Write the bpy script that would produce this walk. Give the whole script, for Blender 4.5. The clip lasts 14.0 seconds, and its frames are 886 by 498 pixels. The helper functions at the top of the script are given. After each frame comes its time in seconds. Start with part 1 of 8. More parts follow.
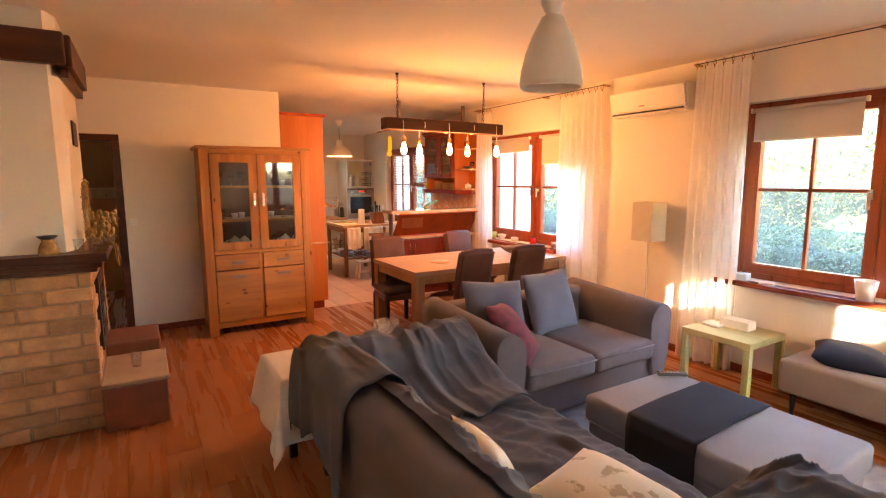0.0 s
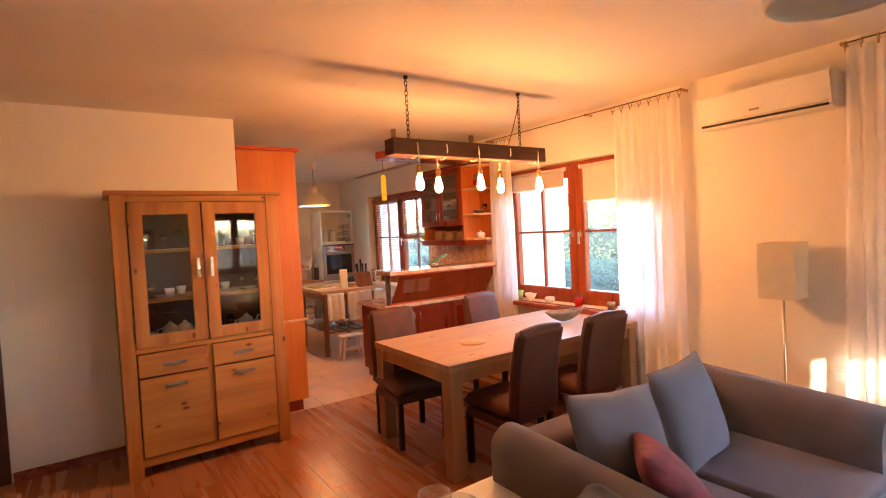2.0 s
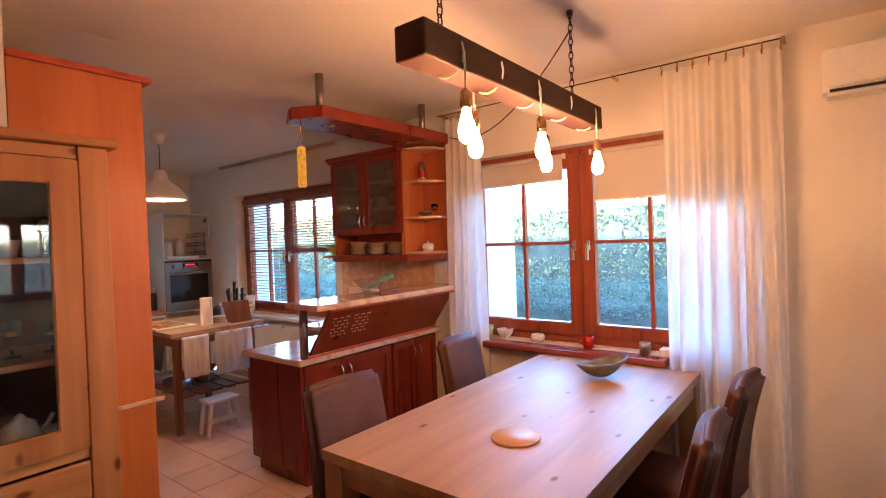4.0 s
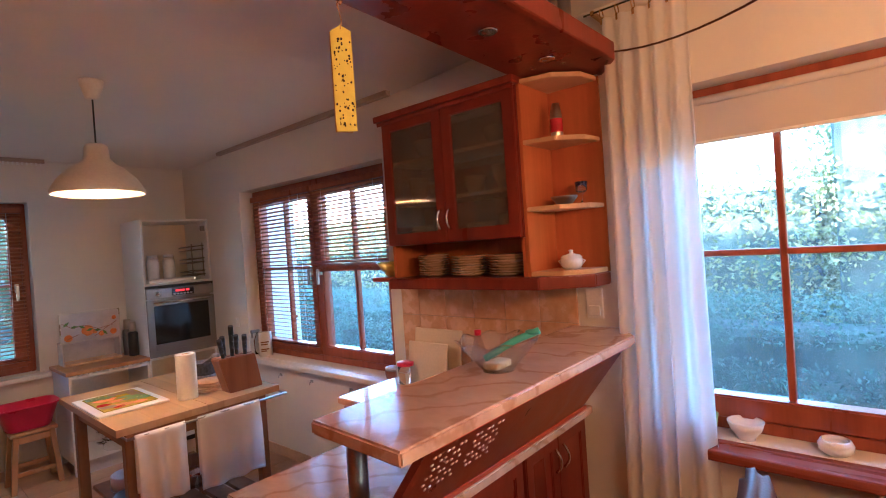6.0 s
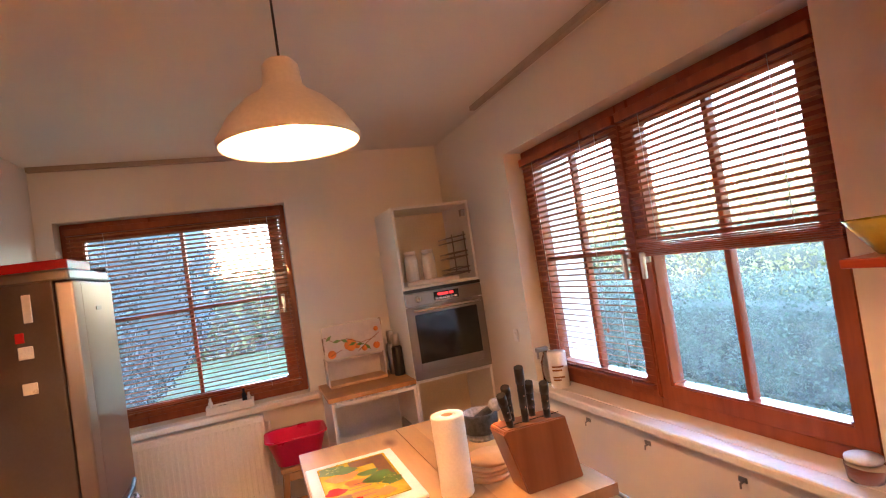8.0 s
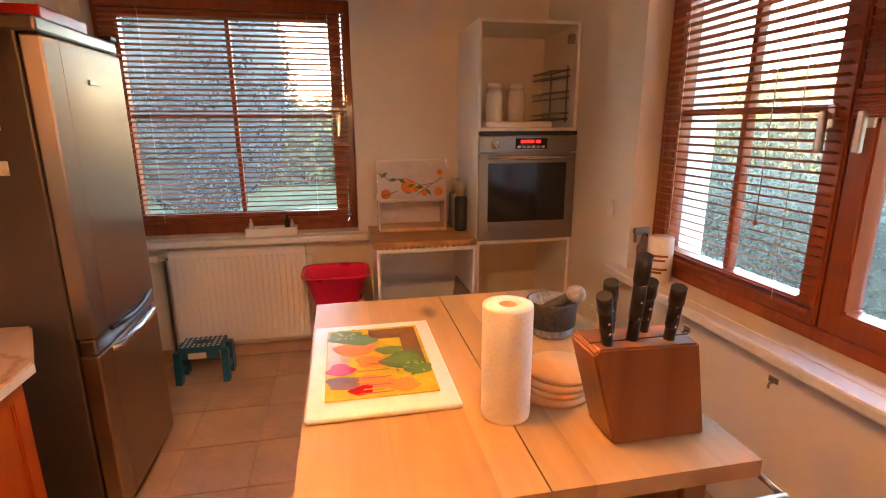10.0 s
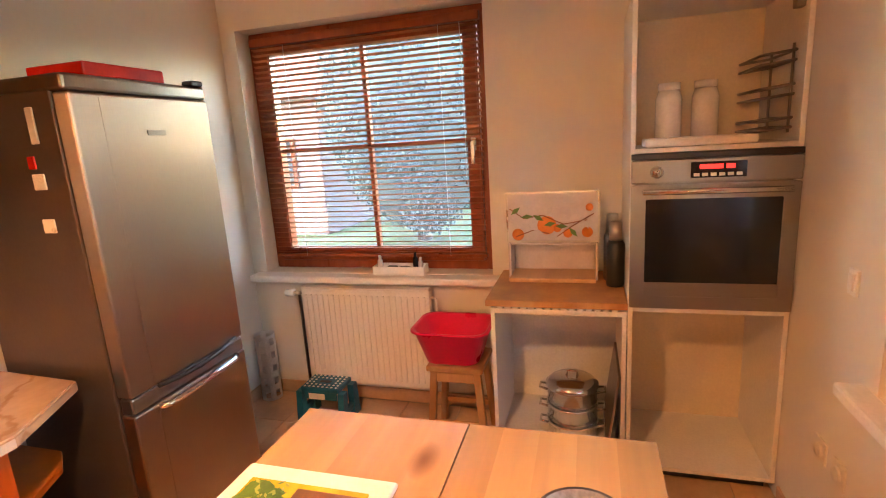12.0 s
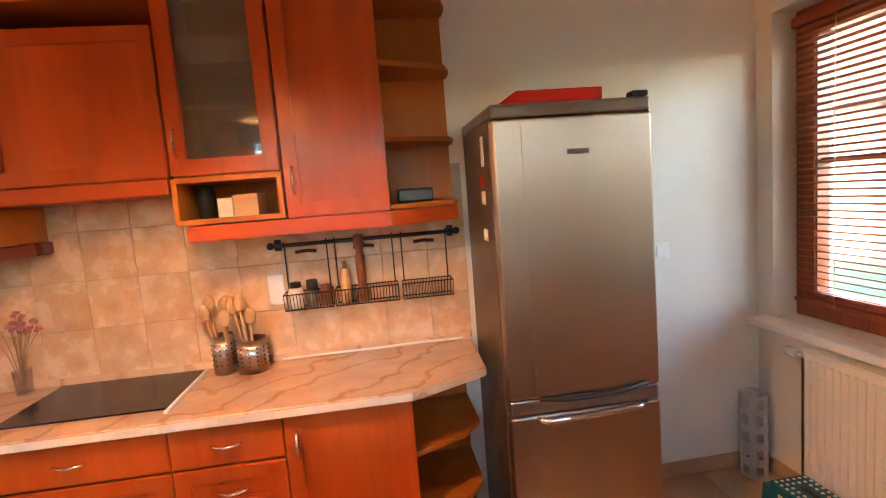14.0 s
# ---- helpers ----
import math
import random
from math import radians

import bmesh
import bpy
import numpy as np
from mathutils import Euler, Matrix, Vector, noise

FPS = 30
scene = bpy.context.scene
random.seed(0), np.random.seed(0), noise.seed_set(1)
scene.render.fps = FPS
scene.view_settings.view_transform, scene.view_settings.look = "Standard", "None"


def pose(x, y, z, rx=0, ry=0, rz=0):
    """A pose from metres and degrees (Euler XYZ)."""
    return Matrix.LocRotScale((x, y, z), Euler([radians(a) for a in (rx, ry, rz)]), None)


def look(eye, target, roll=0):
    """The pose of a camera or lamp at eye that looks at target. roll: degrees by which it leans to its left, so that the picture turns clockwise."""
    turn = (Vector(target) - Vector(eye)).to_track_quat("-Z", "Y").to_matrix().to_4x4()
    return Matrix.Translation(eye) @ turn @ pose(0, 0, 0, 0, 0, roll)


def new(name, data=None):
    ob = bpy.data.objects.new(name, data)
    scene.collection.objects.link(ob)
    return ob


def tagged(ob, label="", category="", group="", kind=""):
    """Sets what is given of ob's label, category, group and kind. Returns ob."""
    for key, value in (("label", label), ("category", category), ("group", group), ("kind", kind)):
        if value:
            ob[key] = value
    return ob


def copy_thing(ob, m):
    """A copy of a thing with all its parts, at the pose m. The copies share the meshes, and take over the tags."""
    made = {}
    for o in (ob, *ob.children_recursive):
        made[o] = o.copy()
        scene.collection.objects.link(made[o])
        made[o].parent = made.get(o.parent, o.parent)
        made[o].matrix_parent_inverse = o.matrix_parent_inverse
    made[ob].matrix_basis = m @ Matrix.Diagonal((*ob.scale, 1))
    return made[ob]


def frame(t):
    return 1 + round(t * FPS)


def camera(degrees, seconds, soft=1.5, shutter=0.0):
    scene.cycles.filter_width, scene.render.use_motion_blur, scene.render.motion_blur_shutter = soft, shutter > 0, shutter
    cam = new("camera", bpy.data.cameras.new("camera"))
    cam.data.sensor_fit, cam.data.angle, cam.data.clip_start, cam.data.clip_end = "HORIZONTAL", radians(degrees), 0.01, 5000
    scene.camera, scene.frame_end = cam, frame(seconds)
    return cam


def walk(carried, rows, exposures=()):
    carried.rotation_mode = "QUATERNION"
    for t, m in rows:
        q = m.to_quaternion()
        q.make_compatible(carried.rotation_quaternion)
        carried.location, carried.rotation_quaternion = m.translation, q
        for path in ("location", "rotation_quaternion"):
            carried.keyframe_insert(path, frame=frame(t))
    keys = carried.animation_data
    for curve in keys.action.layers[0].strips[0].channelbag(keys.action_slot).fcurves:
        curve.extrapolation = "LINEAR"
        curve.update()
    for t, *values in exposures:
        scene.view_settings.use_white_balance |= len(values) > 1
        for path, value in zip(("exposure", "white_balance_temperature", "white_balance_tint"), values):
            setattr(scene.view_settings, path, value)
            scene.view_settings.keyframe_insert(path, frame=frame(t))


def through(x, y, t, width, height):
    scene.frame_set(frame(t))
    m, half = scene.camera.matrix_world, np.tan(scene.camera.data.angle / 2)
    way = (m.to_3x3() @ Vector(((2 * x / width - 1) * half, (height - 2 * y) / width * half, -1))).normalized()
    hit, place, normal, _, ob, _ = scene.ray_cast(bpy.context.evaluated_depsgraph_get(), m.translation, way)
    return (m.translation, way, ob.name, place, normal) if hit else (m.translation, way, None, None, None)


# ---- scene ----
cam = camera(82.7, 14.0, 1.1)
PATH = [
    (0, (0.532, 0.234, 1.638), (1.547, 1.935, 1.363), -0.2),
    (0.5, (0.652, 0.457, 1.613), (1.68, 2.157, 1.38), -0.7),
    (1, (0.75, 0.85, 1.619), (1.797, 2.544, 1.435), -1.0),
    (1.5, (0.848, 1.358, 1.624), (1.923, 3.04, 1.5), -1.8),
    (2, (0.953, 1.858, 1.609), (2.089, 3.502, 1.534), -2.9),
    (2.5, (0.999, 2.37, 1.59), (2.208, 3.963, 1.547), -3.0),
    (2.7, (1.031, 2.574, 1.589), (2.291, 4.126, 1.555), -2.8),
    (3.4, (1.20, 3.27, 1.585), (2.62, 4.66, 1.555), -2.4),
    (4.1, (1.50, 3.88, 1.575), (3.10, 5.08, 1.545), -1.9),
    (4.8, (1.875, 4.49, 1.569), (3.562, 5.564, 1.542), -1.5),
    (5, (1.984, 4.684, 1.592), (3.678, 5.746, 1.554), -2.0),
    (5.5, (2.273, 5.084, 1.638), (3.95, 6.171, 1.592), -3.0),
    (5.9, (2.539, 5.361, 1.638), (4.095, 6.617, 1.614), -3.8),
    (6, (2.598, 5.42, 1.649), (4.113, 6.726, 1.629), -3.9),
    (6.5, (2.862, 5.764, 1.635), (4.185, 7.264, 1.641), -6.1),
    (7, (3.085, 6.117, 1.638), (4.224, 7.761, 1.67), -7.5),
    (7.5, (3.198, 6.472, 1.643), (4.087, 8.264, 1.685), -8.0),
    (8, (3.256, 6.867, 1.611), (3.969, 8.735, 1.663), -8.5),
    (8.5, (3.364, 7.213, 1.551), (3.957, 9.123, 1.523), -6.3),
    (9, (3.431, 7.324, 1.488), (3.928, 9.254, 1.318), -3.5),
    (9.2, (3.431, 7.336, 1.47), (3.892, 9.266, 1.215), -2.3),
    (11.3, (3.735, 7.866, 1.538), (3.739, 9.788, 0.987), -1.9),
    (11.5, (3.866, 7.934, 1.541), (3.724, 9.862, 1.027), -2.6),
    (12, (4.05, 8.119, 1.551), (3.491, 9.993, 1.129), -3.6),
    (12.5, (4.16, 8.295, 1.554), (3.029, 9.913, 1.233), -2.7),
    (12.6, (4.185, 8.329, 1.55), (2.923, 9.846, 1.229), -2.9),
    (13, (4.306, 8.432, 1.544), (2.606, 9.452, 1.281), -3.8),
    (13.5, (4.342, 8.615, 1.528), (2.44, 9.189, 1.299), -4.8),
    (14, (4.277, 8.887, 1.526), (2.304, 9.137, 1.31), -4.5),
]
EXPOSURES = [(0.0, 5.65, 6150, 18), (2.7, 5.3, 5800, 20), (4.8, 4.75, 4200, 12), (6.2, 5.0, 4400, 12), (7.5, 5.55, 5350, 16), (8.2, 5.35, 5800, 23), (9.2, 5.0, 6600, 27), (11.3, 5.5, 7000, 25), (12.5, 5.85, 6550, 21), (13.4, 5.5, 6400, 19), (14.0, 5.65, 6350, 19)]
walk(cam, [(t, look(eye, target, roll)) for t, eye, target, roll in PATH], EXPOSURES)

SKY, SUN, BULB, KBULB = 0.15, 2.2, 12.0, 16.5

# ---- light ----
world = bpy.data.worlds.new("sky")
scene.world = world
world.use_nodes = True
wn = world.node_tree.nodes
sky = wn.new("ShaderNodeTexSky")
sky.sky_type, sky.sun_disc = "NISHITA", False
SUN_WAY = Vector((0.62, 0.76, -0.20)).normalized()
sky.sun_elevation = math.asin(-SUN_WAY.z)
sky.sun_rotation = math.atan2(-SUN_WAY.x, -SUN_WAY.y)
world.node_tree.links.new(sky.outputs[0], wn["Background"].inputs[0])
wn["Background"].inputs[1].default_value = SKY
sun_data = bpy.data.lights.new("sun", "SUN")
sun_data.energy, sun_data.angle, sun_data.color = SUN, radians(0.6), (1.0, 0.80, 0.55)
sun = new("sun", sun_data)
sun.matrix_world = look((0, 0, 20), Vector((0, 0, 20)) + SUN_WAY)

# ---- materials ----
MATS = {}


def nodes_of(name):
    m = bpy.data.materials.new(name)
    m.use_nodes = True
    nt = m.node_tree
    return m, nt, nt.nodes["Principled BSDF"]


def pbr(name, col, rough=0.5, metal=0.0, var=0.10, scale=5.0, bump=0.1, bscale=80.0, stretch=(1, 1, 1), col2=None, rnd=0.0,
        coat=0.0, fine=0.05, island=0.0, sheen=0.0, bdist=0.004):
    """Colour with broad and fine variation, roughness variation and fine relief, in object space."""
    m, nt, p = nodes_of(name)
    N, L = nt.nodes, nt.links
    tc = N.new("ShaderNodeTexCoord")
    mp = N.new("ShaderNodeMapping")
    mp.inputs["Scale"].default_value = stretch
    L.new(tc.outputs["Object"], mp.inputs[0])
    off = N.new("ShaderNodeObjectInfo")
    add = N.new("ShaderNodeVectorMath")
    add.operation = "MULTIPLY_ADD"
    L.new(off.outputs["Random"], add.inputs[0])
    add.inputs[1].default_value = (37, 23, 11)
    L.new(mp.outputs[0], add.inputs[2])
    n1 = N.new("ShaderNodeTexNoise")
    n1.inputs["Scale"].default_value, n1.inputs["Detail"].default_value = scale, 5
    n2 = N.new("ShaderNodeTexNoise")
    n2.inputs["Scale"].default_value, n2.inputs["Detail"].default_value = bscale, 3
    for n in (n1, n2):
        L.new(add.outputs[0], n.inputs["Vector"])
    ramp = N.new("ShaderNodeValToRGB")
    ramp.color_ramp.elements[0].position, ramp.color_ramp.elements[1].position = 0.3, 0.7
    c2 = col2 or tuple(c * (1 - 2 * var) for c in col)
    ramp.color_ramp.elements[0].color = (*c2, 1)
    ramp.color_ramp.elements[1].color = (*[min(1, c * (1 + var * 0.5)) for c in col], 1)
    L.new(n1.outputs["Fac"], ramp.inputs[0])
    hsv = N.new("ShaderNodeHueSaturation")
    L.new(ramp.outputs[0], hsv.inputs["Color"])
    val = N.new("ShaderNodeMath")
    val.operation = "MULTIPLY_ADD"
    val.inputs[1].default_value, val.inputs[2].default_value = fine * 4, 1 - fine * 2
    L.new(n2.outputs["Fac"], val.inputs[0])
    last = val
    if rnd or island:
        src = off.outputs["Random"]
        if island:
            src = N.new("ShaderNodeNewGeometry").outputs["Random Per Island"]
        r = N.new("ShaderNodeMath")
        r.operation = "MULTIPLY_ADD"
        amount = max(rnd, island)
        r.inputs[1].default_value, r.inputs[2].default_value = amount * 2, 1 - amount
        L.new(src, r.inputs[0])
        mul = N.new("ShaderNodeMath")
        mul.operation = "MULTIPLY"
        L.new(r.outputs[0], mul.inputs[0])
        L.new(val.outputs[0], mul.inputs[1])
        last = mul
    L.new(last.outputs[0], hsv.inputs["Value"])
    L.new(hsv.outputs[0], p.inputs["Base Color"])
    rr = N.new("ShaderNodeMath")
    rr.operation = "MULTIPLY_ADD"
    rr.inputs[1].default_value, rr.inputs[2].default_value = 0.25, max(0.02, rough - 0.125)
    L.new(n1.outputs["Fac"], rr.inputs[0])
    L.new(rr.outputs[0], p.inputs["Roughness"])
    p.inputs["Metallic"].default_value = metal
    p.inputs["Coat Weight"].default_value = coat
    p.inputs["Sheen Weight"].default_value = sheen
    if bump:
        b = N.new("ShaderNodeBump")
        b.inputs["Strength"].default_value, b.inputs["Distance"].default_value = bump, bdist
        L.new(n2.outputs["Fac"], b.inputs["Height"])
        L.new(b.outputs[0], p.inputs["Normal"])
    MATS[name] = m
    return m


def wood(name, light, dark, rough=0.4, axis="Z", rnd=0.12, grain=26.0, coat=0.0, knots=0.0, island=0.0):
    """Wood with grain along one axis of the object, and knots where they show."""
    stretch = {"X": (0.07, 1, 1), "Y": (1, 0.07, 1), "Z": (1, 1, 0.07)}[axis]
    m = pbr(name, light, rough, 0, 0.1, grain, 0.12, grain * 5, stretch, dark, rnd, coat, 0.06, island)
    m.node_tree.nodes["Principled BSDF"].inputs["Specular IOR Level"].default_value = 0.3
    if knots:
        nt = m.node_tree
        N, L = nt.nodes, nt.links
        tc = N.new("ShaderNodeTexCoord")
        mp = N.new("ShaderNodeMapping")
        mp.inputs["Scale"].default_value = {"X": (0.5, 1, 1), "Y": (1, 0.5, 1), "Z": (1, 1, 0.5)}[axis]
        L.new(tc.outputs["Object"], mp.inputs[0])
        vo = N.new("ShaderNodeTexVoronoi")
        vo.inputs["Scale"].default_value = knots
        L.new(mp.outputs[0], vo.inputs["Vector"])
        rp = N.new("ShaderNodeValToRGB")
        rp.color_ramp.elements[0].position, rp.color_ramp.elements[1].position = 0.06, 0.14
        rp.color_ramp.elements[0].color, rp.color_ramp.elements[1].color = (0.30, 0.20, 0.14, 1), (1, 1, 1, 1)
        L.new(vo.outputs["Distance"], rp.inputs[0])
        mx = N.new("ShaderNodeMix")
        mx.data_type, mx.blend_type = "RGBA", "MULTIPLY"
        mx.inputs[0].default_value = 1
        p = N["Principled BSDF"]
        L.new(p.inputs["Base Color"].links[0].from_socket, mx.inputs[6])
        L.new(rp.outputs[0], mx.inputs[7])
        L.new(mx.outputs[2], p.inputs["Base Color"])
    return m


def glass(name, tint=(1, 1, 1), rough=0.0, ior=1.45):
    m, nt, p = nodes_of(name)
    p.inputs["Base Color"].default_value = (*tint, 1)
    p.inputs["Roughness"].default_value, p.inputs["IOR"].default_value = rough, ior
    p.inputs["Transmission Weight"].default_value = 1.0
    MATS[name] = m
    return m


def glow(name, col, strength):
    m, nt, p = nodes_of(name)
    p.inputs["Base Color"].default_value = (*col, 1)
    p.inputs["Emission Color"].default_value = (*col, 1)
    p.inputs["Emission Strength"].default_value = strength
    MATS[name] = m
    return m


def cloth_thin(name, col, through):
    """Thin cloth that lets part of the light through."""
    m, nt, p = nodes_of(name)
    N, L = nt.nodes, nt.links
    p.inputs["Base Color"].default_value = (*col, 1)
    p.inputs["Roughness"].default_value = 0.9
    tr = N.new("ShaderNodeBsdfTranslucent")
    tr.inputs[0].default_value = (*col, 1)
    no = N.new("ShaderNodeTexNoise")
    no.inputs["Scale"].default_value = 900
    tc = N.new("ShaderNodeTexCoord")
    L.new(tc.outputs["Object"], no.inputs["Vector"])
    bp = N.new("ShaderNodeBump")
    bp.inputs["Strength"].default_value, bp.inputs["Distance"].default_value = 0.15, 0.002
    L.new(no.outputs["Fac"], bp.inputs["Height"])
    L.new(bp.outputs[0], p.inputs["Normal"])
    mx = N.new("ShaderNodeMixShader")
    mx.inputs[0].default_value = through
    L.new(p.outputs[0], mx.inputs[1])
    L.new(tr.outputs[0], mx.inputs[2])
    L.new(mx.outputs[0], N["Material Output"].inputs["Surface"])
    MATS[name] = m
    return m


pbr("plaster", (0.78, 0.73, 0.64), 0.85, var=0.02, scale=1.5, bump=0.15, bscale=45, fine=0.01)
pbr("ceiling_paint", (0.75, 0.70, 0.615), 0.9, var=0.02, scale=1.2, bump=0.12, bscale=60, fine=0.01)
wood("laminate", (0.36, 0.14, 0.046), (0.32, 0.118, 0.037), 0.28, "Y", 0.05, 12)
pbr("floor_gap", (0.16, 0.07, 0.03), 0.8)
pbr("floor_tile", (0.60, 0.39, 0.23), 0.35, var=0.10, scale=5, bump=0.05, bscale=40, rnd=0.05)
pbr("grout", (0.50, 0.40, 0.29), 0.9)
pbr("wall_tile", (0.69, 0.47, 0.28), 0.26, col2=(0.60, 0.34, 0.17), scale=11, bump=0.06, bscale=50, rnd=0.05)
wood("window_wood", (0.34, 0.085, 0.026), (0.23, 0.05, 0.016), 0.32, "Z", 0.06, 18, coat=0.2)
wood("sill_wood", (0.29, 0.070, 0.028), (0.19, 0.04, 0.015), 0.28, "Y", 0.06, 18, coat=0.3)
wood("cherry", (0.50, 0.084, 0.009), (0.38, 0.054, 0.006), 0.34, "Z", 0.06, 9, coat=0.05)
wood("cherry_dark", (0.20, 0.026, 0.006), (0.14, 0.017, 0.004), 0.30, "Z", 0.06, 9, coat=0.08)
wood("cherry_h", (0.47, 0.078, 0.009), (0.36, 0.044, 0.006), 0.34, "Y", 0.06, 9, coat=0.05)
# same cherry, darkened for the shade on bar panel, canopy and glass cabinet
wood("cherry_shaded", (0.235, 0.034, 0.006), (0.165, 0.021, 0.004), 0.32, "Z", 0.06, 9, coat=0.05)
wood("alder", (0.52, 0.155, 0.017), (0.44, 0.12, 0.012), 0.40, "Z", 0.04, 9)
wood("hutch_wood", (0.47, 0.20, 0.042), (0.28, 0.10, 0.02), 0.42, "Z", 0.16, 11, knots=9)
wood("hutch_wood_h", (0.52, 0.235, 0.052), (0.32, 0.12, 0.024), 0.42, "X", 0.16, 11, knots=9)
wood("table_wood", (0.48, 0.32, 0.19), (0.36, 0.22, 0.12), 0.42, "X", 0.05, 8, knots=9)
wood("table_leg", (0.42, 0.25, 0.13), (0.28, 0.15, 0.075), 0.45, "Z", 0.10, 7)
wood("beech", (0.62, 0.38, 0.18), (0.48, 0.27, 0.115), 0.34, "Y", 0.10, 9)
wood("butcher", (0.51, 0.335, 0.15), (0.40, 0.24, 0.098), 0.34, "Y", 0.12, 9, knots=3.5)
wood("work_table_leg", (0.30, 0.14, 0.055), (0.20, 0.085, 0.03), 0.4, "Z", 0.08, 10)
wood("block_wood", (0.30, 0.12, 0.045), (0.20, 0.07, 0.025), 0.35, "Z", 0.1, 12)
wood("green_wood", (0.52, 0.50, 0.22), (0.42, 0.38, 0.15), 0.45, "Y", 0.06, 9)
wood("old_beam", (0.10, 0.040, 0.018), (0.045, 0.018, 0.009), 0.6, "X", 0.1, 14)
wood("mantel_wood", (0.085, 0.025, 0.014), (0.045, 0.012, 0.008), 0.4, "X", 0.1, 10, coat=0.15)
wood("stool_wood", (0.50, 0.27, 0.10), (0.38, 0.18, 0.06), 0.4, "Z", 0.08, 10)
pbr("brick", (0.54, 0.31, 0.14), 0.85, var=0.16, scale=9, bump=0.5, bscale=60, rnd=0.20, fine=0.08)
pbr("ochre_glaze", (0.46, 0.27, 0.06), 0.25, col2=(0.16, 0.08, 0.03), scale=14, bump=0.02)
pbr("mortar", (0.42, 0.30, 0.19), 0.95, bump=0.5, bscale=120)
pbr("terracotta", (0.22, 0.075, 0.04), 0.4, var=0.12, scale=8)
pbr("marble_top", (0.62, 0.42, 0.27), 0.16, var=0.16, scale=5, bump=0.02, bscale=30, stretch=(1.5, 0.8, 1), col2=(0.56, 0.35, 0.21))
nt = MATS["marble_top"].node_tree
N, L = nt.nodes, nt.links
p = N["Principled BSDF"]
tc, vein, rp, mx = (N.new("ShaderNodeTexCoord"), N.new("ShaderNodeTexWave"), N.new("ShaderNodeValToRGB"), N.new("ShaderNodeMix"))
vein.bands_direction = "DIAGONAL"
vein.inputs["Scale"].default_value, vein.inputs["Distortion"].default_value, vein.inputs["Detail"].default_value, vein.inputs["Detail Scale"].default_value = 2.6, 11.0, 5.0, 1.2
L.new(tc.outputs["Object"], vein.inputs["Vector"])
rp.color_ramp.elements[0].position, rp.color_ramp.elements[1].position = 0.0, 0.12
rp.color_ramp.elements[0].color, rp.color_ramp.elements[1].color = (0.80, 0.70, 0.60, 1), (1, 1, 1, 1)
L.new(vein.outputs["Fac"], rp.inputs[0])
mx.data_type, mx.blend_type = "RGBA", "MULTIPLY"
mx.inputs[0].default_value = 1
L.new(p.inputs["Base Color"].links[0].from_socket, mx.inputs[6])
L.new(rp.outputs[0], mx.inputs[7])
L.new(mx.outputs[2], p.inputs["Base Color"])
p.inputs["Coat Weight"].default_value = 0.3
pbr("white_lacquer", (0.80, 0.79, 0.76), 0.35, var=0.02, bump=0.02)
pbr("cream_board", (0.72, 0.62, 0.46), 0.5, var=0.03, bump=0.02)
pbr("white_plastic", (0.82, 0.80, 0.76), 0.35, var=0.02, bump=0.0)
pbr("cream_plastic", (0.74, 0.68, 0.56), 0.4, var=0.02, bump=0.0)
pbr("ceramic", (0.82, 0.80, 0.77), 0.15, var=0.03, bump=0.0)
pbr("oven_steel", (0.30, 0.27, 0.245), 0.36, 1.0, var=0.02, scale=3, bump=0.03, bscale=500, stretch=(0.05, 1, 1), fine=0.03, bdist=0.001)
pbr("steel", (0.45, 0.375, 0.31), 0.36, 1.0, var=0.02, scale=3, bump=0.03, bscale=500, stretch=(1, 1, 0.05), fine=0.03, bdist=0.001)
pbr("steel_dark", (0.33, 0.30, 0.27), 0.34, 1.0, var=0.05, scale=30, bump=0.04, bscale=300)
pbr("chrome", (0.75, 0.74, 0.72), 0.12, 1.0, var=0.02, bump=0)
pbr("brass", (0.62, 0.40, 0.16), 0.25, 1.0, var=0.08, bump=0)
pbr("satin_nickel", (0.62, 0.58, 0.50), 0.3, 1.0, var=0.03, bump=0)
pbr("black_iron", (0.025, 0.022, 0.02), 0.5, 0.4, var=0.1)
pbr("fridge_side", (0.12, 0.085, 0.065), 0.35, 0.4, var=0.06, scale=3)
pbr("black_glass", (0.012, 0.011, 0.011), 0.08, var=0.1, bump=0)
pbr("black_plastic", (0.02, 0.02, 0.02), 0.35, var=0.1, bump=0)
pbr("hob_glass", (0.02, 0.012, 0.009), 0.18, var=0.1, bump=0)
pbr("sofa_cloth", (0.128, 0.104, 0.112), 0.95, var=0.10, scale=6, bump=0.5, bscale=420, fine=0.12, sheen=0.08)
pbr("throw_cloth", (0.082, 0.086, 0.108), 0.95, var=0.12, scale=9, bump=0.6, bscale=300, fine=0.12, sheen=0.08)
pbr("pillow_cloth", (0.135, 0.138, 0.185), 0.95, var=0.08, scale=7, bump=0.5, bscale=380, fine=0.1, sheen=0.08)
pbr("plum_cloth", (0.20, 0.035, 0.055), 0.75, var=0.25, scale=16, bump=0.5, bscale=200, fine=0.15)
pbr("floral_cloth", (0.76, 0.70, 0.58), 0.9, var=0.05, scale=11, bump=0.4, bscale=300, col2=(0.50, 0.40, 0.26))
for n in MATS["floral_cloth"].node_tree.nodes:
    if n.type == "VALTORGB":
        n.color_ramp.elements[0].position, n.color_ramp.elements[1].position = 0.36, 0.41
pbr("ottoman_cloth", (0.225, 0.22, 0.245), 0.95, var=0.05, scale=6, bump=0.5, bscale=420, fine=0.1, sheen=0.2)
